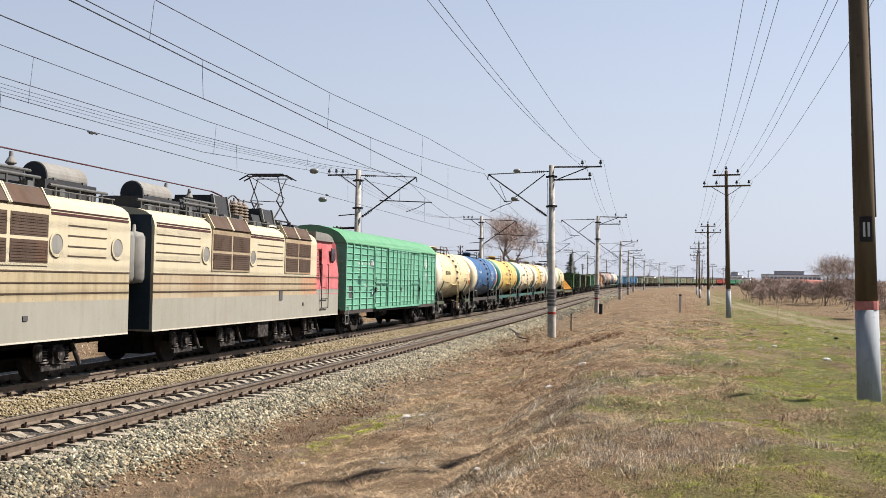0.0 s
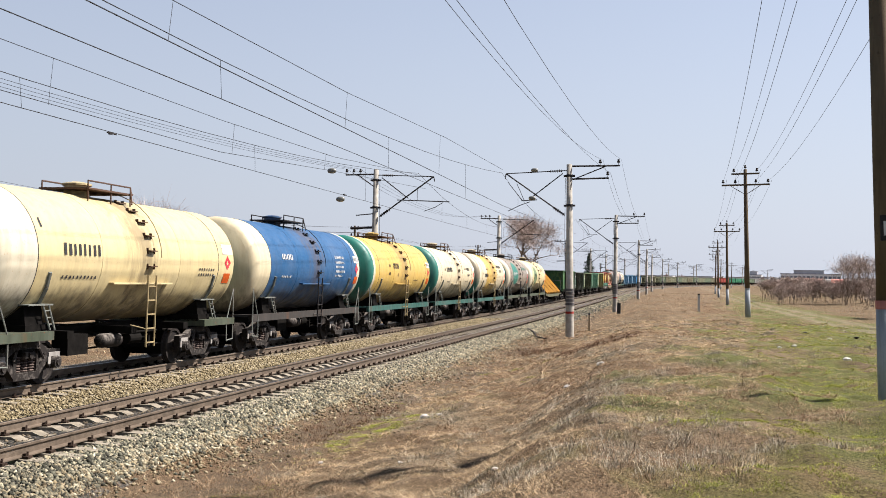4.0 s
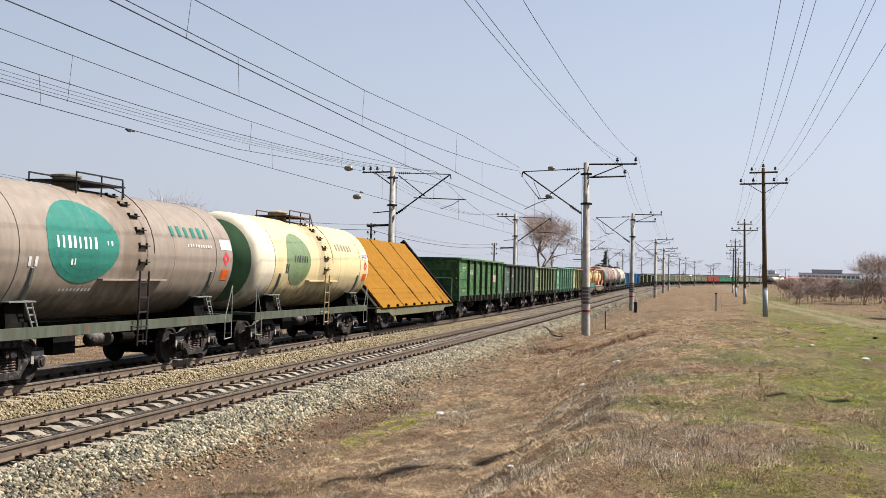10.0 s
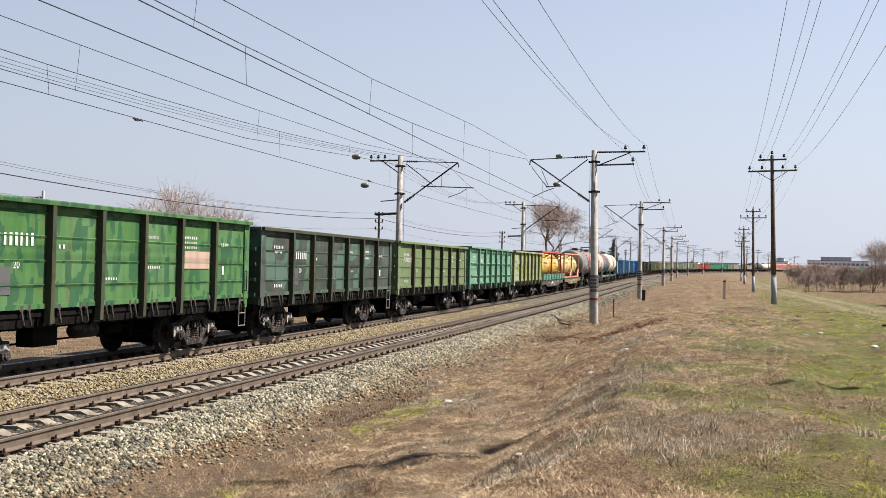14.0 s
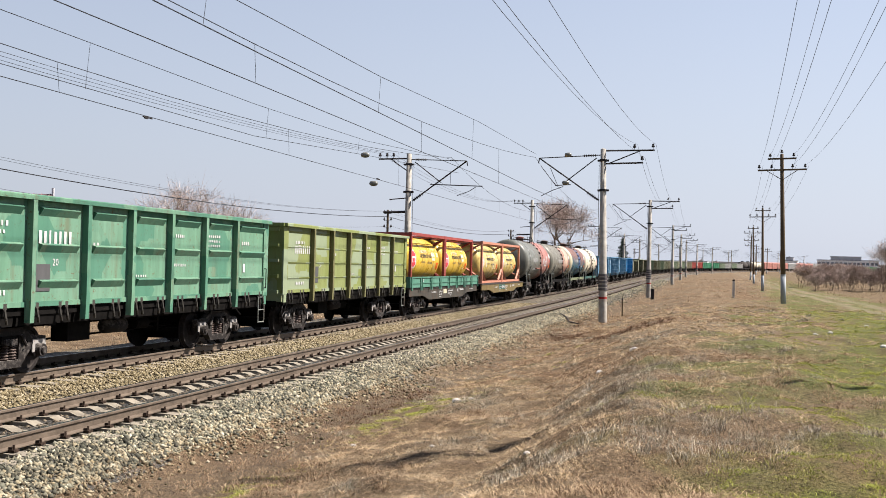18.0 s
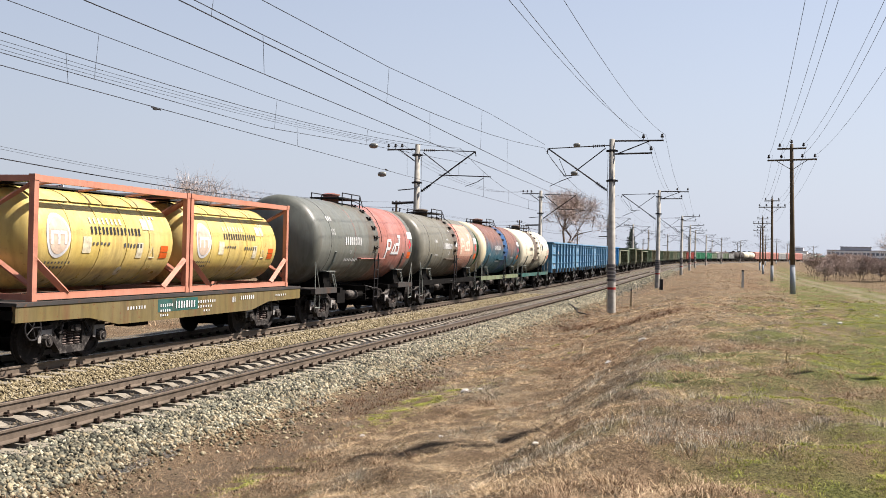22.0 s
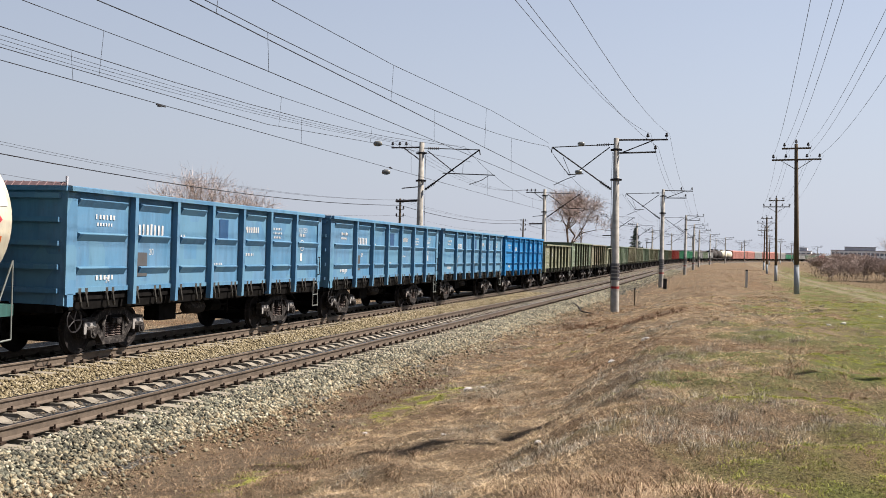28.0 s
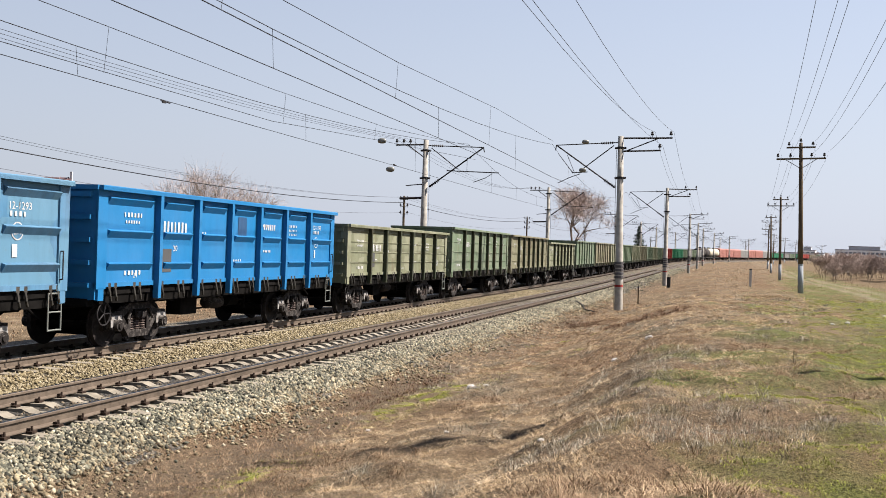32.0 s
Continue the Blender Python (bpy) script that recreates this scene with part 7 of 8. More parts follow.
spans = [-70.0] + MAST_S
catenary(0.3, spans, CONTACT, 6.85)
catenary(-4.4, spans, 5.95, 6.6)
OVERLAPS = []
# overlapping second set of the first spans, raised towards its anchors
for c, lows, highs in ((0.35, [(-16, 6.95), (20, 6.68), (55.4, 6.50), (98.7, 6.9)], [(-16, 8.3), (0, 7.62), (15, 7.45), (28, 7.68), (41, 8.2), (55.4, 8.45)]),
                       (-4.45, [(-16, 6.1), (5, 6.16), (30, 6.27), (41, 6.85), (57.4, 7.6)], [(-16, 7.6), (5, 7.34), (30, 7.28), (41, 7.45), (57.4, 8.3)])):
    line = empty("overlap_catenary", "second overhead line overlapping the first before its anchor", "overhead line", "overhead lines")
    OVERLAPS.append(line)
    for name, rows, r in (("contact_wire", lows, 0.012 if c > 0 else 0.009), ("carrying_wire", highs, 0.009)):
        bm = B()
        pts = [on_line(a + (b - a) * k / 6, c, za + (zb - za) * k / 6) for (a, za), (b, zb) in zip(rows, rows[1:]) for k in range(6)] + [on_line(rows[-1][0], c, rows[-1][1])]
        strand(bm, pts, r)
        part(name, bm, WIRE, line)
    for s, z1, z2 in ((17.5, 7.46, 6.7), (28, 7.66, 6.62), (40, 8.15, 6.55)) if c > 0 else ((21, 7.3, 6.2), (31, 7.28, 6.3), (40, 7.42, 6.8)):
        bm = B()
        strand(bm, [on_line(s, c, z1), on_line(s - 0.15, c, z2)], 0.005)
        part("dropper", bm, WIRE, line)
# grey tensioning weights and insulators on the anchoring wires
for s, c, z in ((40.7, -4.42, 6.83), (41.9, -4.42, 5.74), (54.6, 2.2, 8.33), (54.9, 2.05, 6.86)):
    bm = B()
    m = line_pose(s, c, z)
    lathe(bm, [(-0.19, 0.02), (-0.16, 0.08), (-0.06, 0.115), (0.06, 0.115), (0.16, 0.08), (0.19, 0.02)], 14, "X")
    part("wire_insulator", bm, GLASSY, OVERLAPS[0 if c > 0 else 1], "grey egg-shaped insulator in the wire", smooth=True, loc=m)
for s, c, z in ((23.5, -4.4, 5.92), (42.5, -4.42, 5.98)):
    bm = B()
    rod(bm, (0, -0.22, 0), (0, 0.22, 0), 0.018, n=6)
    box(bm, -0.02, -0.14, -0.04, 0.02, 0.0, 0.03)
    ob = part("wire_clamp", bm, STEEL_D)
    ob.matrix_basis = line_pose(s, c, z)
    tagged(ob, "small dark clamp joining the contact wire", "clamp", "wire clamps")

# feeder wires on the masts' outer brackets
for (s0, s1) in zip(MAST_S[:-1], MAST_S[1:]):
    k = 0
    for c, z, d in ((1.65, 8.95, 1.6), (2.62, 8.95, 1.5), (2.05, 8.25, 1.15)):
        wire("feeder_wire", "thin dark feeder wire slung between catenary masts", sag(on_line(s0, 4.12 + c - (0.45 if s0 < 0 else 0), z), on_line(s1, 4.12 + c, z), d), 0.0065)
    for c in (0.95, 1.35, 1.78):
        wire("feeder_wire", "thin dark feeder wire slung between catenary masts", sag(on_line(s0 + 2, -7.45 - c, 8.75), on_line(s1 + 2, -7.45 - c, 8.75), 1.1), 0.007)

# ---- wooden poles of the wayside line ----
POLE_PINK = plain("pole_pink", (0.62, 0.25, 0.22), 0.8, 0, 0.2)
STUB = paint("pole_stub", (0.50, 0.55, 0.58), 0.75, 0.22, 0.4, 0.85, rust_col=(0.10, 0.09, 0.075))
LINE_POLES = [(2.95, 15.35, 0.9, -2.05), (4.55, 67.3, 0.62, -1.6), (5.95, 121.0, 0.1, -1.0), (7.0, 170.0, -0.25, -1.5), (8.4, 220.0, -0.3, 0.5), (10.5, 272.0, -0.4, -1.0), (14.0, 325.0, -0.4, 0.0), (20.0, 380.0, -0.4, 0.8), (28.0, 435.0, -0.4, 0)]
ARM_PINS = [(-0.70, 8.50), (0.70, 8.50), (-1.36, 7.80), (-0.62, 7.80), (0.62, 7.80), (1.36, 7.80)]


def line_pole(x, y, z, lean, first):
    p = empty("line_pole", "weathered dark wooden line pole on a pale concrete stub", "utility pole", "wayside line poles", pose(x, y, z, 0, lean, 0))
    bm = B()
    lathe(bm, [(1.15, 0.148), (3.0, 0.142), (8.7, 0.105), (8.75, 0.02)], 16, "Z")
    part("pole", bm, WOOD, p, smooth=True)
    bm = B()
    lathe(bm, [(-0.6, 0.165), (1.15, 0.157)], 16, "Z")
    part("stub", bm, STUB, p, "pale blue-grey concrete stub", smooth=True)
    bm = B()
    lathe(bm, [(1.10, 0.162), (1.22, 0.160)], 16, "Z")
    part("pink_band", bm, POLE_PINK if first else STUB, p, "painted pink ring")
    bm = B()
    box(bm, -0.85, -0.14, 8.38, 0.85, -0.05, 8.48)
    part("crossarm", bm, WOOD, p)
    bm = B()
    box(bm, -1.45, -0.14, 7.68, 1.45, -0.05, 7.78)
    rod(bm, (-0.9, -0.1, 7.68), (0, -0.12, 7.1), 0.02, n=5)
    rod(bm, (0.9, -0.1, 7.68), (0, -0.12, 7.1), 0.02, n=5)
    part("crossarm", bm, WOOD, p)
    for px_, pz in ARM_PINS + [(0.0, 8.72)]:
        bm = B()
        pin_insulator(bm, (px_, -0.1 if px_ else 0, pz - 0.05))
        part("pin_insulator", bm, STEEL_D, p)
    if first:
        bm = B()
        rod(bm, (0.14, 0.02, 2.4), (0.11, 0.02, 8.6), 0.03, n=6)
        part("cable_duct", bm, STEEL_D, p, "dark cable conduit")
        bm = B()
        box(bm, -0.09, -0.160, 2.05, 0.07, -0.12, 2.4)
        part("tag_plate", bm, STEEL_D, p, "dark painted tag")
        bm = B()
        for dx in (-0.05, 0.01):
            box(bm, dx, -0.165, 2.12, dx + 0.03, -0.159, 2.32)
        part("tag_bars", bm, WHITE_M, p)
    return p


for k, (x, y, z, lean) in enumerate(LINE_POLES):
    line_pole(x, y, z, lean, k == 0)
pts = [(1.9, -36.0, 0.7, 0)] + LINE_POLES
for (x0, y0, z0, _), (x1, y1, z1, _) in zip(pts, pts[1:]):
    for px_, pz in ARM_PINS:
        wire("line_wire", "thin dark wire between the wooden line poles", sag((x0 + px_, y0 - 0.1, z0 + pz + 0.22), (x1 + px_ - 0.2, y1 - 0.1, z1 + pz + 0.22), 0.75), 0.0065)

# low wires and small poles beyond the train
COMM = [(-27.0, -20.0), (-27.5, 30.0), (-26.0, 82.0), (-25.0, 132.0), (-24.0, 182.0), (-22.5, 235.0), (-20, 290)]
for x, y in COMM:
    p = empty("small_pole", "slim dark wooden pole with side insulators beyond the train", "utility pole", "small line poles", pose(x, y, -1.0))
    bm = B()
    lathe(bm, [(-0.4, 0.13), (7.3, 0.09), (7.32, 0.01)], 10, "Z")
    part("pole", bm, WOOD, p)
    for z in (7.0, 6.4, 5.8):
        bm = B()
        for e in (-1, 1):
            rod(bm, (0, 0, z), (e * 0.3, 0, z), 0.02, n=5)
            pin_insulator(bm, (e * 0.3, 0, z - 0.05))
        part("insulator_pair", bm, STEEL_D, p)
for (x0, y0), (x1, y1) in zip(COMM, COMM[1:]):
    wire("trunk_cable", "thick dark cable slung between small poles", sag((x0, y0, 5.75), (x1, y1, 5.75), 0.6), 0.022)
    for e, z in ((-0.3, 6.2), (0.3, 6.2), (0.3, 4.95)):
        wire("phone_wire", "thin wire slung between small poles", sag((x0 + e, y0, z), (x1 + e, y1, z), 0.7), 0.007)

# ---- vegetation, stones and the surroundings ----
RNG = np.random.default_rng(5)


def raw_mesh(name, verts, tris, material, smooth=False):
    """A mesh from coordinate and triangle arrays."""
    me = bpy.data.meshes.new(name)
    me.vertices.add(len(verts))
    me.vertices.foreach_set("co", np.asarray(verts, np.float32).ravel())
    me.loops.add(len(tris) * 3)
    me.loops.foreach_set("vertex_index", np.asarray(tris, np.int32).ravel())
    me.polygons.add(len(tris))
    me.polygons.foreach_set("loop_start", np.arange(0, len(tris) * 3, 3, dtype=np.int32))
    me.update(calc_edges=True)
    me.materials.append(material)
    return me


def island_material(name, stops, rough=0.95, fresh=0.69, mottle=False):
    """One colour for each loose piece, from a ramp."""
    m, nt, bsdf = nodes_of(name)
    geo = nt.nodes.new("ShaderNodeNewGeometry")
    tc = nt.nodes.new("ShaderNodeTexCoord")
    col = ramp(nt, geo.outputs["Random Per Island"], [(k, tuple(q * fresh for q in c)) for k, c in stops])
    if mottle:
        tone = calc(nt, "ADD", calc(nt, "MULTIPLY", noise_of(nt, tc.outputs["Object"], 5.0, 3), 0.6), calc(nt, "MULTIPLY", noise_of(nt, tc.outputs["Object"], 0.7, 3), 0.4))
        col = mix(nt, 1.0, col, ramp(nt, tone, [(0.36, (0.68, 0.64, 0.60)), (0.62, (1.25, 1.25, 1.22))]), "MULTIPLY")
    nt.links.new(col, bsdf.inputs["Base Color"])
    bsdf.inputs["Roughness"].default_value = rough
    bsdf.inputs["Specular IOR Level"].default_value = 0.15
    return m


def xy_of(n, s0, s1, power=1.8, left=-7.3):
    """Random places on the bank within sight, denser close by."""
    y = s0 + (s1 - s0) * RNG.random(n) ** power
    lo = np.full(n, left)
    hi = 0.235 * y + 1.2
    x = lo + (hi - lo) * RNG.random(n)
    return x, y


def field(x, y, f, seed):
    return np.array([noise.noise((a * f, b * f, seed)) for a, b in zip(x, y)])


def heights(x, y):
    return np.array([turf_z(b, a - NEAR_X) for a, b in zip(x, y)])


def blades(name, label, x, y, h, lean, width, material, clumped=False, droop=0.5, tuft=0, spread=0.05):
    """Thin bent blades rooted at x, y; droop: how far the tips hang back towards the turf; tuft: blades that spring from one root."""
    n = len(x)
    size, out_dir = 1.0, None
    if tuft and n > tuft:
        m = n // tuft
        pick = RNG.permutation(n)[:m]
        size = np.repeat(np.exp(0.45 * RNG.standard_normal(m)), tuft)
        out_dir = RNG.random(m * tuft) * 2 * np.pi
        reach = spread * size * RNG.random(m * tuft)
        x, y = np.repeat(x[pick], tuft) + np.cos(out_dir) * reach, np.repeat(y[pick], tuft) + np.sin(out_dir) * reach
        n = m * tuft
    z = heights(x, y) - 0.01
    a = RNG.random(n) * 2 * np.pi
    d = RNG.random(n) * 2 * np.pi if out_dir is None else out_dir + 0.5 * RNG.standard_normal(n)
    w = np.maximum(width, y * 0.00034) * (0.5 + 0.8 * RNG.random(n))
    clump = np.clip(0.75 + 1.5 * field(x, y, 3.4, 61.0), 0.2, 1.8) if clumped else 1.0
    hh = h * (0.45 + 0.9 * RNG.random(n)) * clump * size
    out = lean * hh * (0.3 + RNG.random(n))
    p = np.stack([x, y, z], 1)
    side = np.stack([np.cos(a), np.sin(a), np.zeros(n)], 1) * (w / 2)[:, None]
    fall = 1.0 - droop * RNG.random(n)
    tip = p + np.stack([np.cos(d) * out, np.sin(d) * out, hh * fall], 1)
    mid = p + np.stack([np.cos(d) * out * 0.42, np.sin(d) * out * 0.42, hh * 0.72], 1)
    verts = np.stack([p - side, p + side, mid + side * 0.8, mid - side * 0.8, tip], 1).reshape(-1, 3)
    b = np.arange(n)[:, None] * 5
    tris = np.concatenate([b + [0, 1, 2], b + [0, 2, 3], b + [3, 2, 4]], 1).reshape(-1, 3)
    ob = link(name, raw_mesh(name, verts, tris, material))
    return tagged(ob, label, "grass", kind="stuff")


STRAW_M = island_material("straw", [(0.0, (0.24, 0.16, 0.09)), (0.35, (0.44, 0.32, 0.19)), (0.75, (0.66, 0.50, 0.31)), (1.0, (0.86, 0.71, 0.50))], mottle=True)
WORM_M = island_material("wormwood", [(0.0, (0.17, 0.15, 0.12)), (0.5, (0.40, 0.36, 0.28)), (1.0, (0.64, 0.58, 0.47))], mottle=True)
RED_M = island_material("red_weed", [(0.0, (0.17, 0.11, 0.07)), (0.5, (0.36, 0.245, 0.155)), (1.0, (0.60, 0.46, 0.30))], mottle=True)
DARKW_M = island_material("dark_weed", [(0.0, (0.07, 0.04, 0.025)), (0.5, (0.16, 0.09, 0.055)), (1.0, (0.30, 0.19, 0.12))], mottle=True)
GREEN_M = island_material("young_grass", [(0.0, (0.17, 0.20, 0.03)), (0.5, (0.32, 0.37, 0.055)), (1.0, (0.55, 0.53, 0.15))], mottle=True)


def spot(x, y, cx, cy, rx, ry):
    return np.exp(-((x - cx) / rx) ** 2 - ((y - cy) / ry) ** 2)


def green_here(x, y):
    """Where young grass shows: the flat beyond the bank and a few hollows."""
    g = field(x, y, 0.42, 21.0) + 0.5 * field(x, y, 1.3, 4.0)
    g += np.clip((x - (0.75 + 0.045 * y)) * 0.22, -0.55, 0.36)
    for cx, cy, rx, ry, k in GREEN_SPOTS:
        g += k * spot(x, y, cx, cy, rx, ry)
    return g


GREEN_SPOTS = ((-5.45, 18.6, 0.35, 1.5, 1.5), (-5.6, 16.8, 0.3, 0.8, 0.9), (-5.2, 20.5, 0.4, 1.2, 0.8), (-5.5, 11.8, 0.28, 0.8, 1.3), (0.95, 12.8, 0.75, 0.45, 1.5), (1.5, 11.8, 0.5, 0.5, 1.2), (0.15, 11.8, 0.35, 0.3, 0.8),
               (2.35, 17.7, 0.9, 1.0, 0.8), (2.0, 14.9, 0.6, 0.5, 0.7), (2.6, 29.0, 1.2, 4.0, 0.5), (4.0, 24.6, 1.2, 3.0, 0.5), (5.4, 44.0, 2.0, 8.0, 0.35), (-4.6, 31.0, 0.8, 3.0, 0.35))
WORM_SPOTS = ((0.5, 10.9, 0.9, 0.7, 0.9), (-0.5, 9.6, 1.1, 0.9, 0.9), (-1.3, 10.0, 0.7, 0.8, 0.5), (1.15, 10.3, 0.5, 0.5, 0.7), (-1.2, 17.3, 0.7, 1.6, 1.0), (-0.7, 16.8, 0.6, 1.2, 0.8), (1.7, 15.4, 0.5, 1.2, 0.6), (2.4, 13.0, 0.5, 1.0, 0.7), (2.6, 20.5, 0.8, 2.0, 0.6))


def build_grass():
    x, y = xy_of(640000, 6.5, 62)
    g = green_here(x, y)
    soil = np.abs(x + 6.4) + 0.9 * field(x, y, 0.9, 51.0) < 0.5
    red = field(x, y, 0.22, 9.0) + 0.4 * field(x, y, 1.1, 2.0) + np.where((x < -0.5) & (y > 15), 0.06, -0.05)
    red += np.where(soil, 0.3, 0.0) + 0.9 * spot(x, y, -5.2, 41.5, 1.0, 3.0) + 0.9 * spot(x, y, -2.2, 38.5, 1.2, 3.0) + 0.5 * spot(x, y, -0.2, 14.4, 1.0, 0.7)
    track = np.abs(np.abs(x - 9.8) - 0.85) < 0.4
    worm = field(x, y, 0.55, 33.0) + 0.5 * field(x, y, 1.7, 6.0) - 0.05
    for cx, cy, rx, ry, k in WORM_SPOTS:
        worm += k * spot(x, y, cx, cy, rx, ry)
    keep = ((~soil) | (RNG.random(len(x)) < 0.75)) & ~track
    k = keep & (g > 0.10 + 0.22 * (RNG.random(len(x)) - 0.5))
    blades("young_grass", "short fresh green grass in patches on the bank", x[k], y[k], 0.030, 1.5, 0.004, GREEN_M, True)
    gx, gy = [], []
    for cx, cy, rx, ry, much in GREEN_SPOTS[:9]:
        m = int(26000 * much * rx * ry)
        gx.append(cx + rx * 0.85 * RNG.standard_normal(m))
        gy.append(cy + ry * 0.85 * RNG.standard_normal(m))
    gx, gy = np.concatenate(gx), np.concatenate(gy)
    lush = field(gx, gy, 2.1, 44.0) + 0.5 * field(gx, gy, 6.0, 45.0) + 0.25 * RNG.standard_normal(len(gx)) > -0.05
    blades("young_grass", "dense fresh green turf in hollows of the bank", gx[lush], gy[lush], 0.024, 1.6, 0.005, GREEN_M, True)
    rest = keep & ~k
    dark = spot(x, y, -5.4, 41.8, 0.9, 2.6) + spot(x, y, -3.2, 34.5, 0.9, 2.6) + spot(x, y, -2.2, 37.5, 0.9, 2.0) + 0.8 * spot(x, y, -6.4, 20.0, 0.5, 3.0) + 0.7 * spot(x, y, 0.0, 9.2, 0.18, 0.12) + 0.7 * spot(x, y, -2.0, 13.3, 0.35, 0.2)
    k = rest & (dark + np.where(soil, 0.3, 0.0) + 0.45 * field(x, y, 1.2, 71.0) > 0.5)
    blades("dark_weeds", "dark red-brown withered weeds in a hollow", x[k], y[k], 0.060, 1.2, 0.005, DARKW_M, True, 0.5, 10, 0.08)
    rest &= ~k
    mixed = 0.16 * (RNG.random(len(x)) - 0.5)
    k = rest & (red + mixed > 0.14)
    blades("red_weeds", "dry red-brown weed stalks on the bank", x[k], y[k], 0.050, 1.7, 0.004, RED_M, True, 0.7, 12, 0.06)
    k2 = rest & ~k & (worm + mixed > 0.10)
    # wormwood stands in small dense cushions
    cx, cy = x[k2], y[k2]
    q = 0.20
    jx, jy = (np.round(cx / q) + 0.5 * np.sin(np.round(cy / q) * 7.7)) * q, np.round(cy / q) * q
    blades("wormwood", "low grey wormwood twigs in cushions on the bank", jx + (cx - jx) * 0.88, jy + (cy - jy) * 0.88, 0.048, 1.0, 0.004, WORM_M, True, 0.3, 20, 0.07)
    k3 = rest & ~k & ~k2
    blades("dry_grass", "matted straw-coloured dry grass on the bank", x[k3], y[k3], 0.034, 3.0, 0.0042, STRAW_M, True, 0.9, 8, 0.05)
    # long loose stalks
    x, y = xy_of(26000, 6.5, 34)
    k = (field(x, y, 0.5, 14.0) > -0.05) & (x > -5.2) & (green_here(x, y) < 0.2)
    blades("loose_stalks", "long bent straw stalks lying on the turf", x[k], y[k], 0.05, 5.5, 0.004, STRAW_M, False, 1.0)
    # coarser tufts farther out
    y = 60 + 150 * RNG.random(22000) ** 1.6
    x = -7.2 + (0.24 * y + 8.7) * RNG.random(22000)
    k = np.abs(np.abs(x - 9.8) - 0.85) > 0.5
    x, y = x[k], y[k]
    red = field(x, y, 0.10, 9.0)
    k = red > 0.05
    blades("far_weeds", "distant red-brown weeds along the line", x[k], y[k], 0.09, 1.3, 0.02, RED_M)
    blades("far_grass", "distant straw tufts along the line", x[~k], y[~k], 0.06, 1.6, 0.02, STRAW_M)
    # dry stems in the verge beyond the train
    y = 10 + 90 * RNG.random(9000)
    x = -18.5 - 9 * RNG.random(9000)
    blades("verge_grass", "dry straw verge beyond the far track", x, y, 0.10, 0.9, 0.02, RED_M)


build_grass()

STONE_M = island_material("ballast_stone", [(0.0, (0.045, 0.045, 0.036)), (0.3, (0.15, 0.15, 0.115)), (0.6, (0.29, 0.28, 0.21)), (0.85, (0.45, 0.39, 0.26)), (1.0, (0.72, 0.66, 0.50))], 0.9, 0.48, True)
STONE_OM = island_material("ballast_stone_yellowed", [(0.0, (0.12, 0.095, 0.06)), (0.35, (0.24, 0.20, 0.13)), (0.7, (0.38, 0.31, 0.19)), (1.0, (0.62, 0.54, 0.38))], 0.9, 0.48, True)
# stones between the rails, coloured dark for shadow as well as staining
STONE_DM = island_material("ballast_stone_rusty_shaded", [(0.0, (0.03, 0.024, 0.017)), (0.5, (0.10, 0.078, 0.053)), (1.0, (0.24, 0.19, 0.13))], 0.9, 0.58)
STONE_YM = island_material("ballast_stone_tan", [(0.0, (0.10, 0.075, 0.04)), (0.35, (0.20, 0.16, 0.085)), (0.7, (0.32, 0.26, 0.15)), (1.0, (0.48, 0.41, 0.28))], 0.9, 0.58)


def stones(name, label, c0, c1, n, s1, size, material, lift=0.0, edge=False):
    """Loose crushed stones, eight faces each."""
    s = 5.0 + (s1 - 5.0) * RNG.random(n) ** 1.5
    c = c0 + (c1 - c0) * RNG.random(n)
    if edge:
        lim = 2.40 + 0.25 * np.sin(s * 0.9) + 0.38 * RNG.standard_normal(n)
        k = c < lim
        s, c = s[k], c[k]
        n = len(s)
    x = NEAR_X + c
    z = heights(x, s) + lift
    r = size * (0.55 + 0.9 * RNG.random(n)) * (1 + s * 0.006)
    base = np.array([(1, 0, 0), (-1, 0, 0), (0, 1, 0), (0, -1, 0), (0, 0, 1), (0, 0, -1)], float)
    v = base[None] * (0.6 + 0.8 * RNG.random((n, 6, 1))) + 0.35 * RNG.standard_normal((n, 6, 3)) * 0.6
    ang = RNG.random(n) * 2 * np.pi
    ca, sa = np.cos(ang), np.sin(ang)
    vx = v[:, :, 0] * ca[:, None] - v[:, :, 1] * sa[:, None]
    vy = v[:, :, 0] * sa[:, None] + v[:, :, 1] * ca[:, None]
    v = np.stack([vx, vy, v[:, :, 2] * 0.8], 2) * r[:, None, None]
    v += np.stack([x, s, z + r * 0.3], 1)[:, None, :]
    f = np.array([(0, 2, 4), (2, 1, 4), (1, 3, 4), (3, 0, 4), (2, 0, 5), (1, 2, 5), (3, 1, 5), (0, 3, 5)])
    tris = (np.arange(n)[:, None, None] * 6 + f[None]).reshape(-1, 3)
    ob = link(name, raw_mesh(name, v.reshape(-1, 3), tris, material))
    return tagged(ob, label, "ballast", kind="stuff")


stones("ballast_stones", "grey crushed stone on the ballast shoulder", 0.95, 2.35, 40000, 75, 0.029, STONE_M)
stones("ballast_stones", "yellowed crushed stone along the foot of the shoulder", 1.9, 4.2, 42000, 70, 0.028, STONE_OM, edge=True)
stones("ballast_stones", "coarse grey crushed stone far along the shoulder", 0.95, 4.0, 22000, 190, 0.034, STONE_M, edge=True)
stones("strewn_stones", "stray small stones strewn on the brown soil", 2.3, 5.2, 2200, 60, 0.015, STONE_OM)
stones("ballast_stones", "grey crushed stone between the rails", -0.66, 0.66, 6500, 50, 0.026, STONE_DM, lift=-0.015)
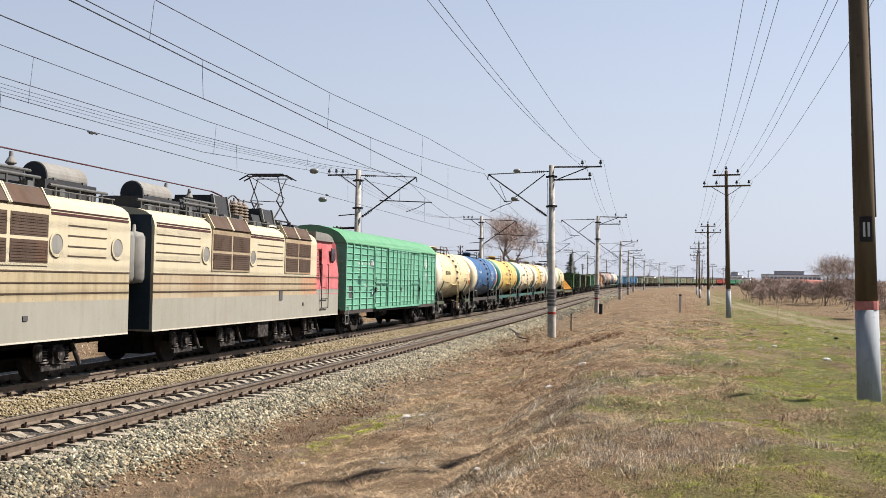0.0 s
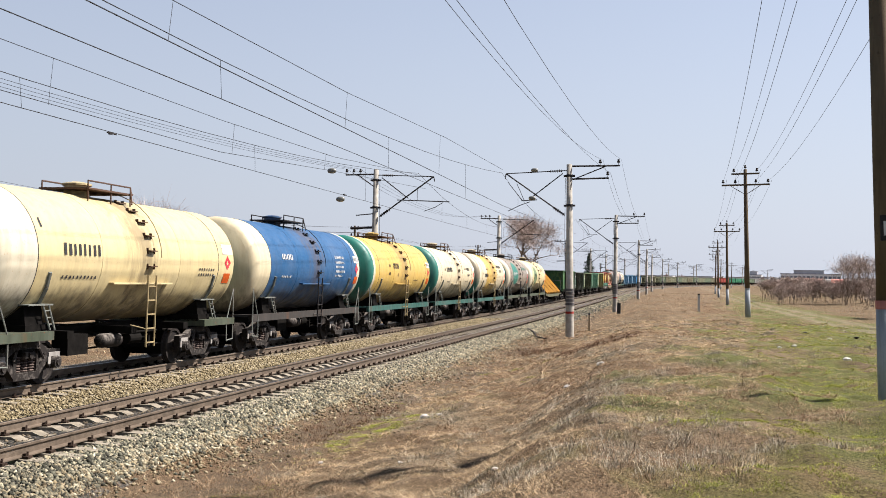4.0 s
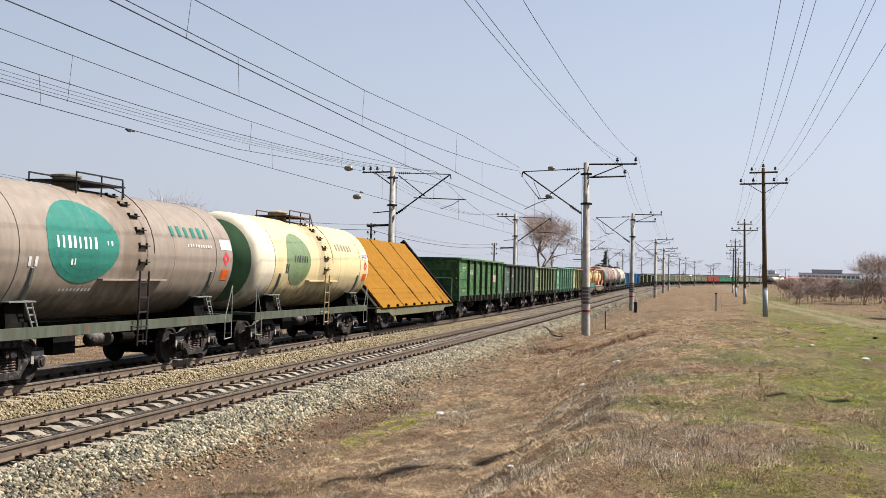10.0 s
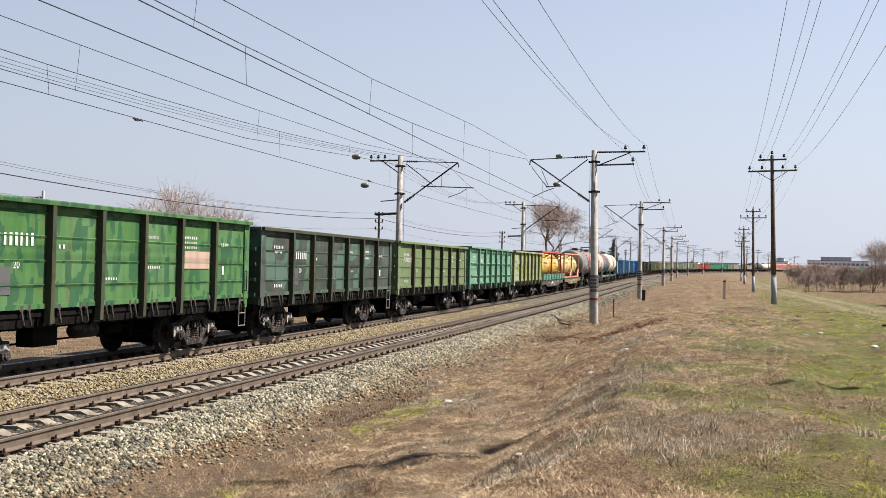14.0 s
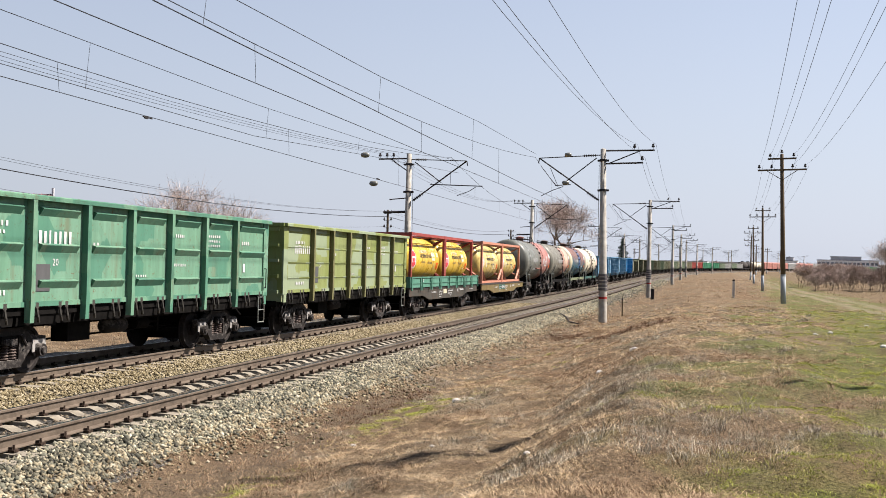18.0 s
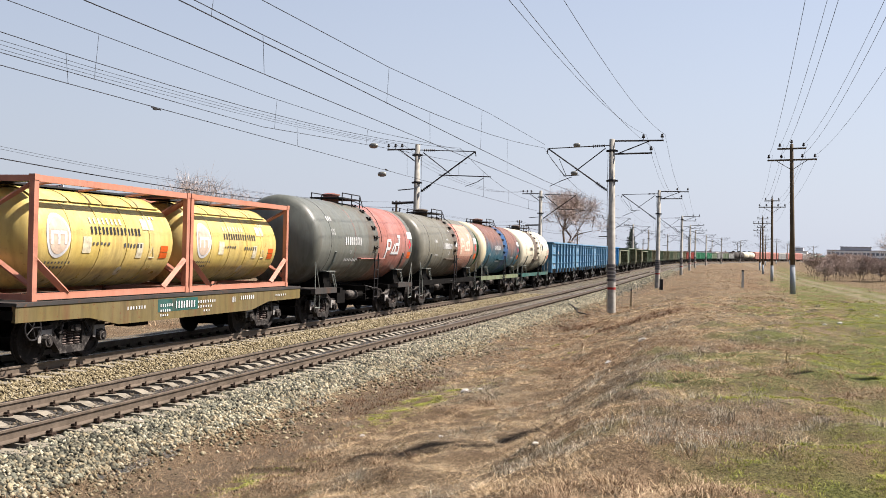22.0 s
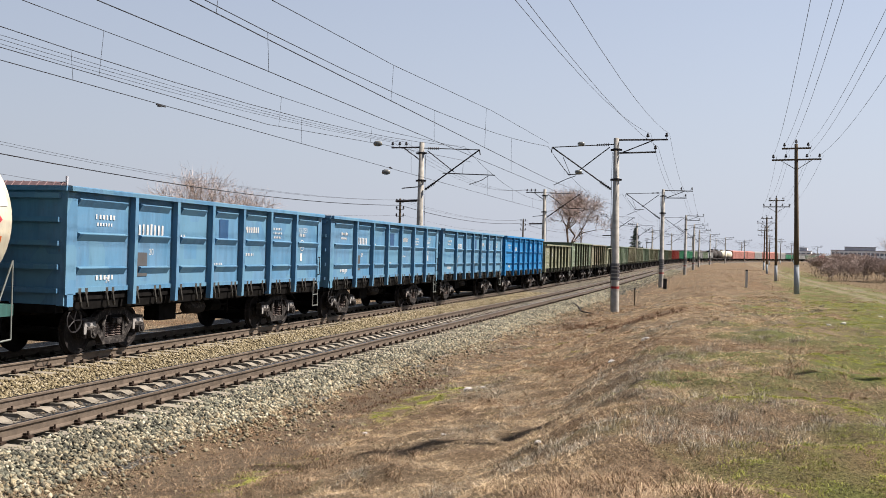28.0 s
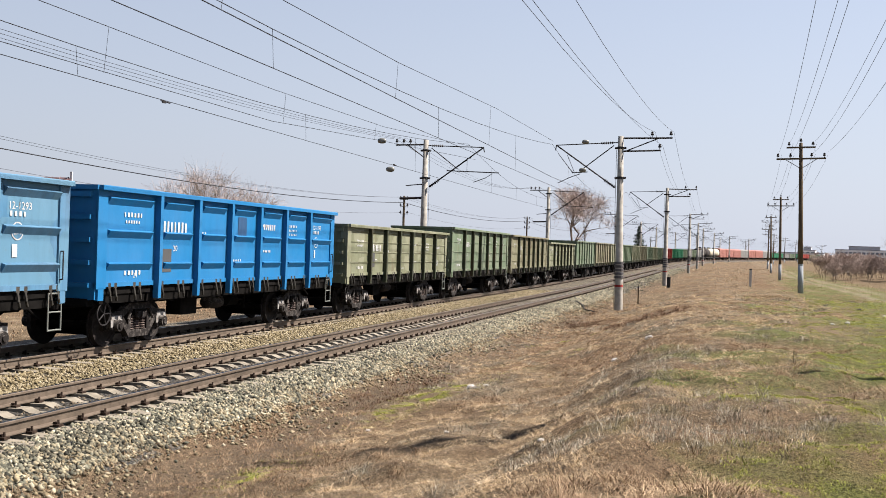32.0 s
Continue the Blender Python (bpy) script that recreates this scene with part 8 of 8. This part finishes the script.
stones("ballast_stones", "tan crushed stone between the two tracks", -3.55, -0.95, 46000, 70, 0.027, STONE_YM)


def rock(x, y, r, z=None):
    bm = B()
    bmesh.ops.create_icosphere(bm, subdivisions=2, radius=r)
    for v in bm.verts:
        v.co *= 0.8 + 0.5 * noise.noise(v.co * 9 / (r * 10) + Vector((x, y, 0)))
        v.co.z *= 0.6
    ob = part("pale_stone", bm, CHALK)
    ob.matrix_basis = pose(x, y, turf_z(y, x - NEAR_X) + r * 0.25, 0, 0, x * 90)
    return tagged(ob, "chalky white stone lying in dry grass", "stone", "loose stones")


CHALK = plain("chalk", (0.72, 0.70, 0.64), 0.9, 0, 0.15)
for x, y, r in ((-4.8, 19.98, 0.13), (-4.55, 20.2, 0.07), (-1.9, 11.27, 0.05), (-1.89, 12.39, 0.04), (-1.7, 25.0, 0.12), (-2.1, 21.3, 0.09), (2.92, 30.3, 0.10), (3.15, 28.9, 0.10), (3.74, 24.1, 0.11), (-3.6, 13.6, 0.04), (-5.3, 15.2, 0.05), (5.6, 40.0, 0.12)):
    rock(x, y, r)


# bare trees and shrubs
BARK = plain("bark", (0.26, 0.205, 0.16), 0.95, 0, 0.35, 8.0)
TWIG = island_material("twigs", [(0.0, (0.26, 0.19, 0.155)), (0.5, (0.46, 0.355, 0.30)), (1.0, (0.64, 0.53, 0.46))])


def bare_tree(name, label, height, spread, seed, stems=1, twigs=900, level=4, thick=0.03, twig=0.0022):
    rnd = random.Random(seed)
    tree = empty(name, label, "tree" if height > 4.5 else "shrub")
    bm = B()
    ends = []

    def grow(p, d, ln, r, lev):
        q = p + d * ln
        rod(bm, p, q, r, r * 0.68, n=6 if lev > 2 else 4, caps=False)
        if lev == 0:
            ends.append((q, d))
            return
        ends.append((q, d))
        for _ in range(rnd.choice((2, 3, 3)) if lev < level else 4):
            v = Vector((rnd.gauss(0, 1), rnd.gauss(0, 1), rnd.gauss(0.35, 0.6)))
            nd = (d * 1.0 + v.normalized() * spread).normalized()
            grow(q, nd, ln * rnd.uniform(0.58, 0.82), r * 0.62, lev - 1)

    for _ in range(stems):
        d = Vector((rnd.gauss(0, 0.25) * (stems > 1), rnd.gauss(0, 0.25) * (stems > 1), 1)).normalized()
        grow(Vector((rnd.gauss(0, 0.3) * (stems > 1), rnd.gauss(0, 0.3) * (stems > 1), -0.2)), d, height * 0.30, height * thick / stems ** 0.5, level)
    part("trunk", bm, BARK, tree, "bare trunk and limbs")
    rg = np.random.default_rng(seed)
    idx = rg.integers(0, len(ends), twigs)
    p = np.array([ends[i][0] for i in idx]) + rg.normal(0, height * 0.02, (twigs, 3))
    d = np.array([ends[i][1] for i in idx]) + rg.normal(0, 0.65, (twigs, 3))
    d[:, 2] += 0.15
    d /= np.linalg.norm(d, axis=1)[:, None]
    side = np.cross(d, rg.normal(0, 1, (twigs, 3)))
    side /= np.linalg.norm(side, axis=1)[:, None] + 1e-6
    w = height * twig
    ln = height * 0.11 * (0.4 + rg.random(twigs))
    verts = np.stack([p - side * w, p + side * w, p + d * ln[:, None]], 1).reshape(-1, 3)
    link("crown", raw_mesh("crown", verts, np.arange(twigs * 3).reshape(-1, 3), TWIG), tree, "leafless twigs")
    return tree


def stand(tree, x, y, z, turn=0, size=1.0):
    tree.matrix_basis = pose(x, y, z, 0, 0, turn) @ Matrix.Scale(size, 4)
    return tree


stand(bare_tree("bare_tree", "large leafless tree standing beyond the train", 12.6, 0.95, 5, 1, 5200, 6, 0.018, 0.0014), -21.6, 150, -1.0)
stand(bare_tree("bare_tree", "leafless tree crown rising behind the train", 9.2, 0.62, 8, 2, 1500, 5, 0.011, 0.0011), -35.5, 62, -1.0)
stand(bare_tree("bare_tree", "leafless tree crown rising behind the train", 8.0, 0.7, 12, 2, 1200, 5, 0.011, 0.0011), -34.0, 70, -1.0)
t1 = stand(bare_tree("bare_tree", "leafless tree above the scrub thicket", 6.8, 0.6, 21, 3, 1500, 5, 0.012, 0.002), 20.6, 136, -0.6)
t2 = copy_thing(t1, pose(23.8, 139, -0.6, 0, 0, 80))
copy_thing(t1, pose(25.5, 150, -0.6, 0, 0, 200))
shrubs = [bare_tree("shrub", "leafless brown scrub bush beside the field", 3.3, 0.95, 30 + k, 7, 3200, 3, 0.012, 0.004) for k in range(3)]
spots = [(22.5, 112), (25, 118), (27, 122), (29, 117), (31, 128), (24, 130), (26, 140), (34, 134), (37, 146), (29, 150), (33, 160), (38, 165), (43, 160), (47, 172), (30, 172), (35, 182), (41, 190), (50, 190), (24, 155), (27, 168), (24, 185), (28, 196), (33, 205), (39, 214), (46, 220), (53, 212), (23, 210), (27, 224), (32, 236), (38, 244), (45, 250), (54, 245), (62, 230), (60, 205), (58, 185), (21, 235), (25, 250), (31, 262), (20, 128), (21, 145), (22, 170), (36, 120), (40, 130), (44, 140), (38, 128), (33, 118), (41, 122), (28, 128), (23, 122), (35, 127), (46, 126), (45, 79), (49, 82), (53, 78), (56, 85), (47, 88), (52, 94), (59, 90), (22, 140), (30, 140), (40, 140)]
rnd = random.Random(4)
for k, (x, y) in enumerate(spots):
    y *= 1.0 if y < 100 else 1.16
    x = y * (0.085 + 0.0045 * (x - 20))
    size = rnd.uniform(0.7, 1.35) * (1.0 if y < 170 else 1.15)
    m = pose(x, y, -0.6, 0, 0, rnd.uniform(0, 360)) @ Matrix.Scale(size, 4)
    if k < 3:
        shrubs[k].matrix_basis = m
    else:
        c = copy_thing(shrubs[k % 3], pose(0, 0, 0))
        c.matrix_basis = m
for s in bpy.data.objects:
    if s.name.split(".")[0] == "shrub":
        s["group"] = "scrub bushes"


def conifer(x, y, z, h):
    tree = empty("conifer", "small dark green conifer beyond the railway", "tree", m=pose(x, y, z))
    part("trunk", rod(B(), (0, 0, -0.3), (0, 0, h * 0.9), 0.16, 0.04), BARK, tree)
    rg = np.random.default_rng(2)
    n = 2200
    f = rg.random(n)
    r = (1 - f) ** 0.8 * h * 0.36 * (0.35 + 0.65 * rg.random(n)) * (0.75 + 0.25 * np.sin(f * 44))
    a = rg.random(n) * 2 * np.pi
    p = np.stack([np.cos(a) * r, np.sin(a) * r, h * (0.10 + 0.9 * f) - r * 0.25], 1)
    d = rg.normal(0, 1, (n, 3)) * 0.25
    e = rg.normal(0, 1, (n, 3)) * 0.10
    verts = np.stack([p - e, p + e, p + d], 1).reshape(-1, 3)
    link("crown", raw_mesh("crown", verts, np.arange(n * 3).reshape(-1, 3), NEEDLE), tree, "dark needle crown")


NEEDLE = island_material("needles", [(0.0, (0.05, 0.07, 0.05)), (1.0, (0.15, 0.18, 0.14))])
conifer(-22.0, 275, -0.9, 9.5)

# woods and works on the horizon
def far_woods():
    rg = np.random.default_rng(9)
    n = 16000
    b = np.radians(-16 + 46 * rg.random(n))
    dist = 1050 + 250 * rg.random(n)
    hgt = 5.0 + 3.5 * np.array([noise.noise((q * 40, 0.3, 5.0)) for q in b])
    p = np.stack([np.sin(b) * dist, np.cos(b) * dist, -1.0 + np.abs(hgt) * rg.random(n)], 1)
    verts = np.stack([p + rg.normal(0, 1.3, (n, 3)), p + rg.normal(0, 1.3, (n, 3)), p + rg.normal(0, 1.3, (n, 3))], 1).reshape(-1, 3)
    ob = link("distant_woods", raw_mesh("distant_woods", verts, np.arange(n * 3).reshape(-1, 3), TWIG))
    tagged(ob, "low leafless woods along the horizon", "woods", kind="stuff")


far_woods()
WALL_W = plain("works_white", (1.3, 1.3, 1.28), 0.8, 0, 0.1, 0.3)
WALL_G = plain("works_grey", (0.75, 0.75, 0.78), 0.8, 0, 0.15, 0.3)
ROOF_F = plain("works_roof", (0.35, 0.36, 0.40), 0.7, 0, 0.2, 0.3)


PANE_F = plain("works_glass", (0.20, 0.25, 0.31), 0.3, 0, 0.2, bumpy=0)


def works(x, y, w, d, h, wall, windows, upper=False):
    """Flat-roofed industrial building with rows of windows."""
    b = empty("works_building", "flat-roofed %s industrial building on the horizon" % ("white" if wall is WALL_W else "grey"), "building", "works buildings", pose(x, y, -1.0, 0, 0, -8))
    part("wall", box(B(), -w / 2, -d / 2, 0, w / 2, d / 2, h), wall, b)
    part("roof", box(B(), -w / 2 - 0.3, -d / 2 - 0.3, h, w / 2 + 0.3, d / 2 + 0.3, h + 0.4), ROOF_F, b)
    for r in range(2):
        for k in range(windows):
            x0 = -w / 2 + w * (k + 0.15) / windows
            part("window", box(B(), x0, -d / 2 - 0.06, h * (0.18 + 0.42 * r), x0 + w * 0.7 / windows, -d / 2 + 0.02, h * (0.18 + 0.42 * r) + h * 0.22), PANE_F, b)
    if upper:
        part("upper_storey", box(B(), -w * 0.28, -d / 2 + 2, h + 0.4, w * 0.22, d / 2 - 2, h + 2.8), WALL_G, b)
        part("upper_roof", box(B(), -w * 0.29, -d / 2 + 1.5, h + 2.8, w * 0.23, d / 2 - 1.5, h + 3.1), ROOF_F, b)


works(104, 845, 44, 16, 8.6, WALL_W, 14, True)
works(58, 860, 34, 12, 5.2, WALL_W, 9)
works(66, 900, 12, 12, 7.6, WALL_W, 3, True)
works(22, 930, 24, 14, 5.5, WALL_G, 6)
works(135, 870, 30, 14, 4.5, WALL_W, 8)
works(-20, 900, 40, 14, 5.5, WALL_W, 10)
works(-52, 880, 26, 14, 5.0, WALL_G, 6)


# house behind the train
def house(x, y, turn):
    h = empty("house", "low house with a brown sheet roof and pale gable", "house", m=pose(x, y, -1.1, 0, 0, turn) @ Matrix.Scale(1.12, 4))
    part("wall", box(B(), -5.5, -4, 0, 5.5, 4, 3.2), WALL_W, h)
    brown = plain("roof_brown", (0.20, 0.13, 0.13), 0.6, 0.2, 0.2, 3.0)
    for sgn in (-1, 1):
        bm = B()
        vs = [(sgn * 4.5, 3.05), (0, 6.25), (0, 6.4), (sgn * 4.6, 3.15)]
        va = [bm.verts.new((-6, p, q)) for p, q in vs]
        vb = [bm.verts.new((6, p, q)) for p, q in vs]
        for i in range(4):
            j = (i + 1) % 4
            bm.faces.new((va[i], va[j], vb[j], vb[i]))
        bm.faces.new(va)
        bm.faces.new(vb[::-1])
        bmesh.ops.recalc_face_normals(bm, faces=bm.faces[:])
        roof = part("roof", bm, brown, h, "ribbed brown sheet roof")
        for k in range(24):
            xx = -5.9 + k * 0.51
            part("seam", rod(B(), (xx, sgn * 4.55, 3.17), (xx, 0, 6.42), 0.03, n=4), brown, roof)
    bm = B()
    for xx in (-5.5, 5.5):
        a = [bm.verts.new((xx + d, yy, zz)) for d in (-0.1, 0.1) for yy, zz in ((-4, 3.2), (4, 3.2), (0, 6.1))]
        for f in ((0, 1, 2), (5, 4, 3), (0, 3, 4, 1), (1, 4, 5, 2), (2, 5, 3, 0)):
            bm.faces.new([a[i] for i in f])
    part("gable", bm, WALL_W, h, "pale gable boards")
    for xx in (-3.2, 0, 3.2):
        w = part("window", box(B(), xx - 0.6, -4.05, 1.1, xx + 0.6, -3.98, 2.4), GLASS_D, h)
        part("window_frame", box(B(), xx - 0.68, -4.04, 1.02, xx + 0.68, -3.99, 2.48), WALL_W, w)
    part("finial", box(B(), 5.95, -0.06, 5.9, 6.07, 0.06, 6.75), WALL_G, h, "pale wooden gable finial")


house(-49.1, 58.8, 10)

# marker post, dark stake and signal stub by the bank
def marker(x, y, h, label, col, w=0.09):
    z = turf_z(y, x - NEAR_X)
    ob = empty("marker_post", label, "post", "marker posts", pose(x, y, z))
    part("post", box(B(), -w, -w, -0.2, w, w, h), col, ob)
    part("cap", box(B(), -w - 0.01, -w - 0.01, h, w + 0.01, w + 0.01, h + 0.12), STEEL_D, ob)


marker(2.0, 86.0, 1.35, "thin white marker post with a dark cap", CHALK)
marker(-4.75, 60.0, 1.0, "dark weathered stake beside a catenary mast", WOOD, 0.035)
marker(-4.9, 96.0, 0.9, "short dark equipment post beside the track", STEEL_D, 0.16)
bm = B()
strand(bm, [on_line(56.5, 1.7, -0.2), on_line(54.5, 2.3, -0.28), on_line(52.0, 2.8, -0.42), on_line(51.5, 3.3, -0.46)], 0.03)
tagged(part("ground_cable", bm, STEEL_D), "dark earthing cable lying across the ballast", "cable")
for x, y, r in ((5.15, 43.75, 0.17), (6.6, 40.5, 0.10)):
    bm = B()
    bmesh.ops.create_icosphere(bm, subdivisions=2, radius=r)
    for v in bm.verts:
        v.co *= 0.8 + 0.6 * noise.noise(v.co * 6 + Vector((x, y, 0)))
        v.co.z *= 0.4
    ob = part("clod", bm, UNDER)
    ob.matrix_basis = pose(x, y, turf_z(y, x - NEAR_X) + 0.03)
    tagged(ob, "dark lump of burnt litter on the turf", "litter", "litter lumps")


# ---- movement: the whole train rolls by from the curve towards the camera's left ----
RUN = [0.0, 20.93, 41.94, 62.98, 84.03, 105.04, 126.01, 146.92, 167.77, 188.55, 209.27, 229.96, 250.62, 271.29, 292.01, 312.82, 333.77]


def gone(t):
    """How far the train has rolled at t."""
    k = min(int(t / 2.0), len(RUN) - 2)
    return RUN[k] + (RUN[k + 1] - RUN[k]) * (t / 2.0 - k)


def roll(wheel, at, radius, s0):
    """Turn a wheelset while it rolls past the camera; far off it stays at rest."""
    step = 1 / 15 if radius < 0.5 else 1 / 12
    first = max(0, round((s0 - 62) / 10.43 / step))
    last = min(int(32.0 / step), round((s0 + 4) / 10.43 / step))
    if last <= first:
        return
    base = gone(first * step)
    rows = [(0.0, Matrix.Translation(at))] if first else []
    for i in range(first, last + 1):
        rows.append((i * step, Matrix.Translation(at) @ Matrix.Rotation((gone(i * step) - base) / radius, 4, "X")))
    if last * step < 31.9:
        rows.append((32.0, rows[-1][1]))
    walk(wheel, rows)


def motions():
    where = {}
    for car, s0 in CARS:
        where[car.name] = s0
        walk(car, [(2.0 * k, line_pose(s0 - d, FAR_OFF)) for k, d in enumerate(RUN)])
    for con, s0, z in LOADS:
        walk(con, [(2.0 * k, line_pose(s0 - d, FAR_OFF, z)) for k, d in enumerate(RUN)])
    for wheel, car, at, radius in WHEELSETS:
        roll(wheel, at, radius, where[car.name])


motions()
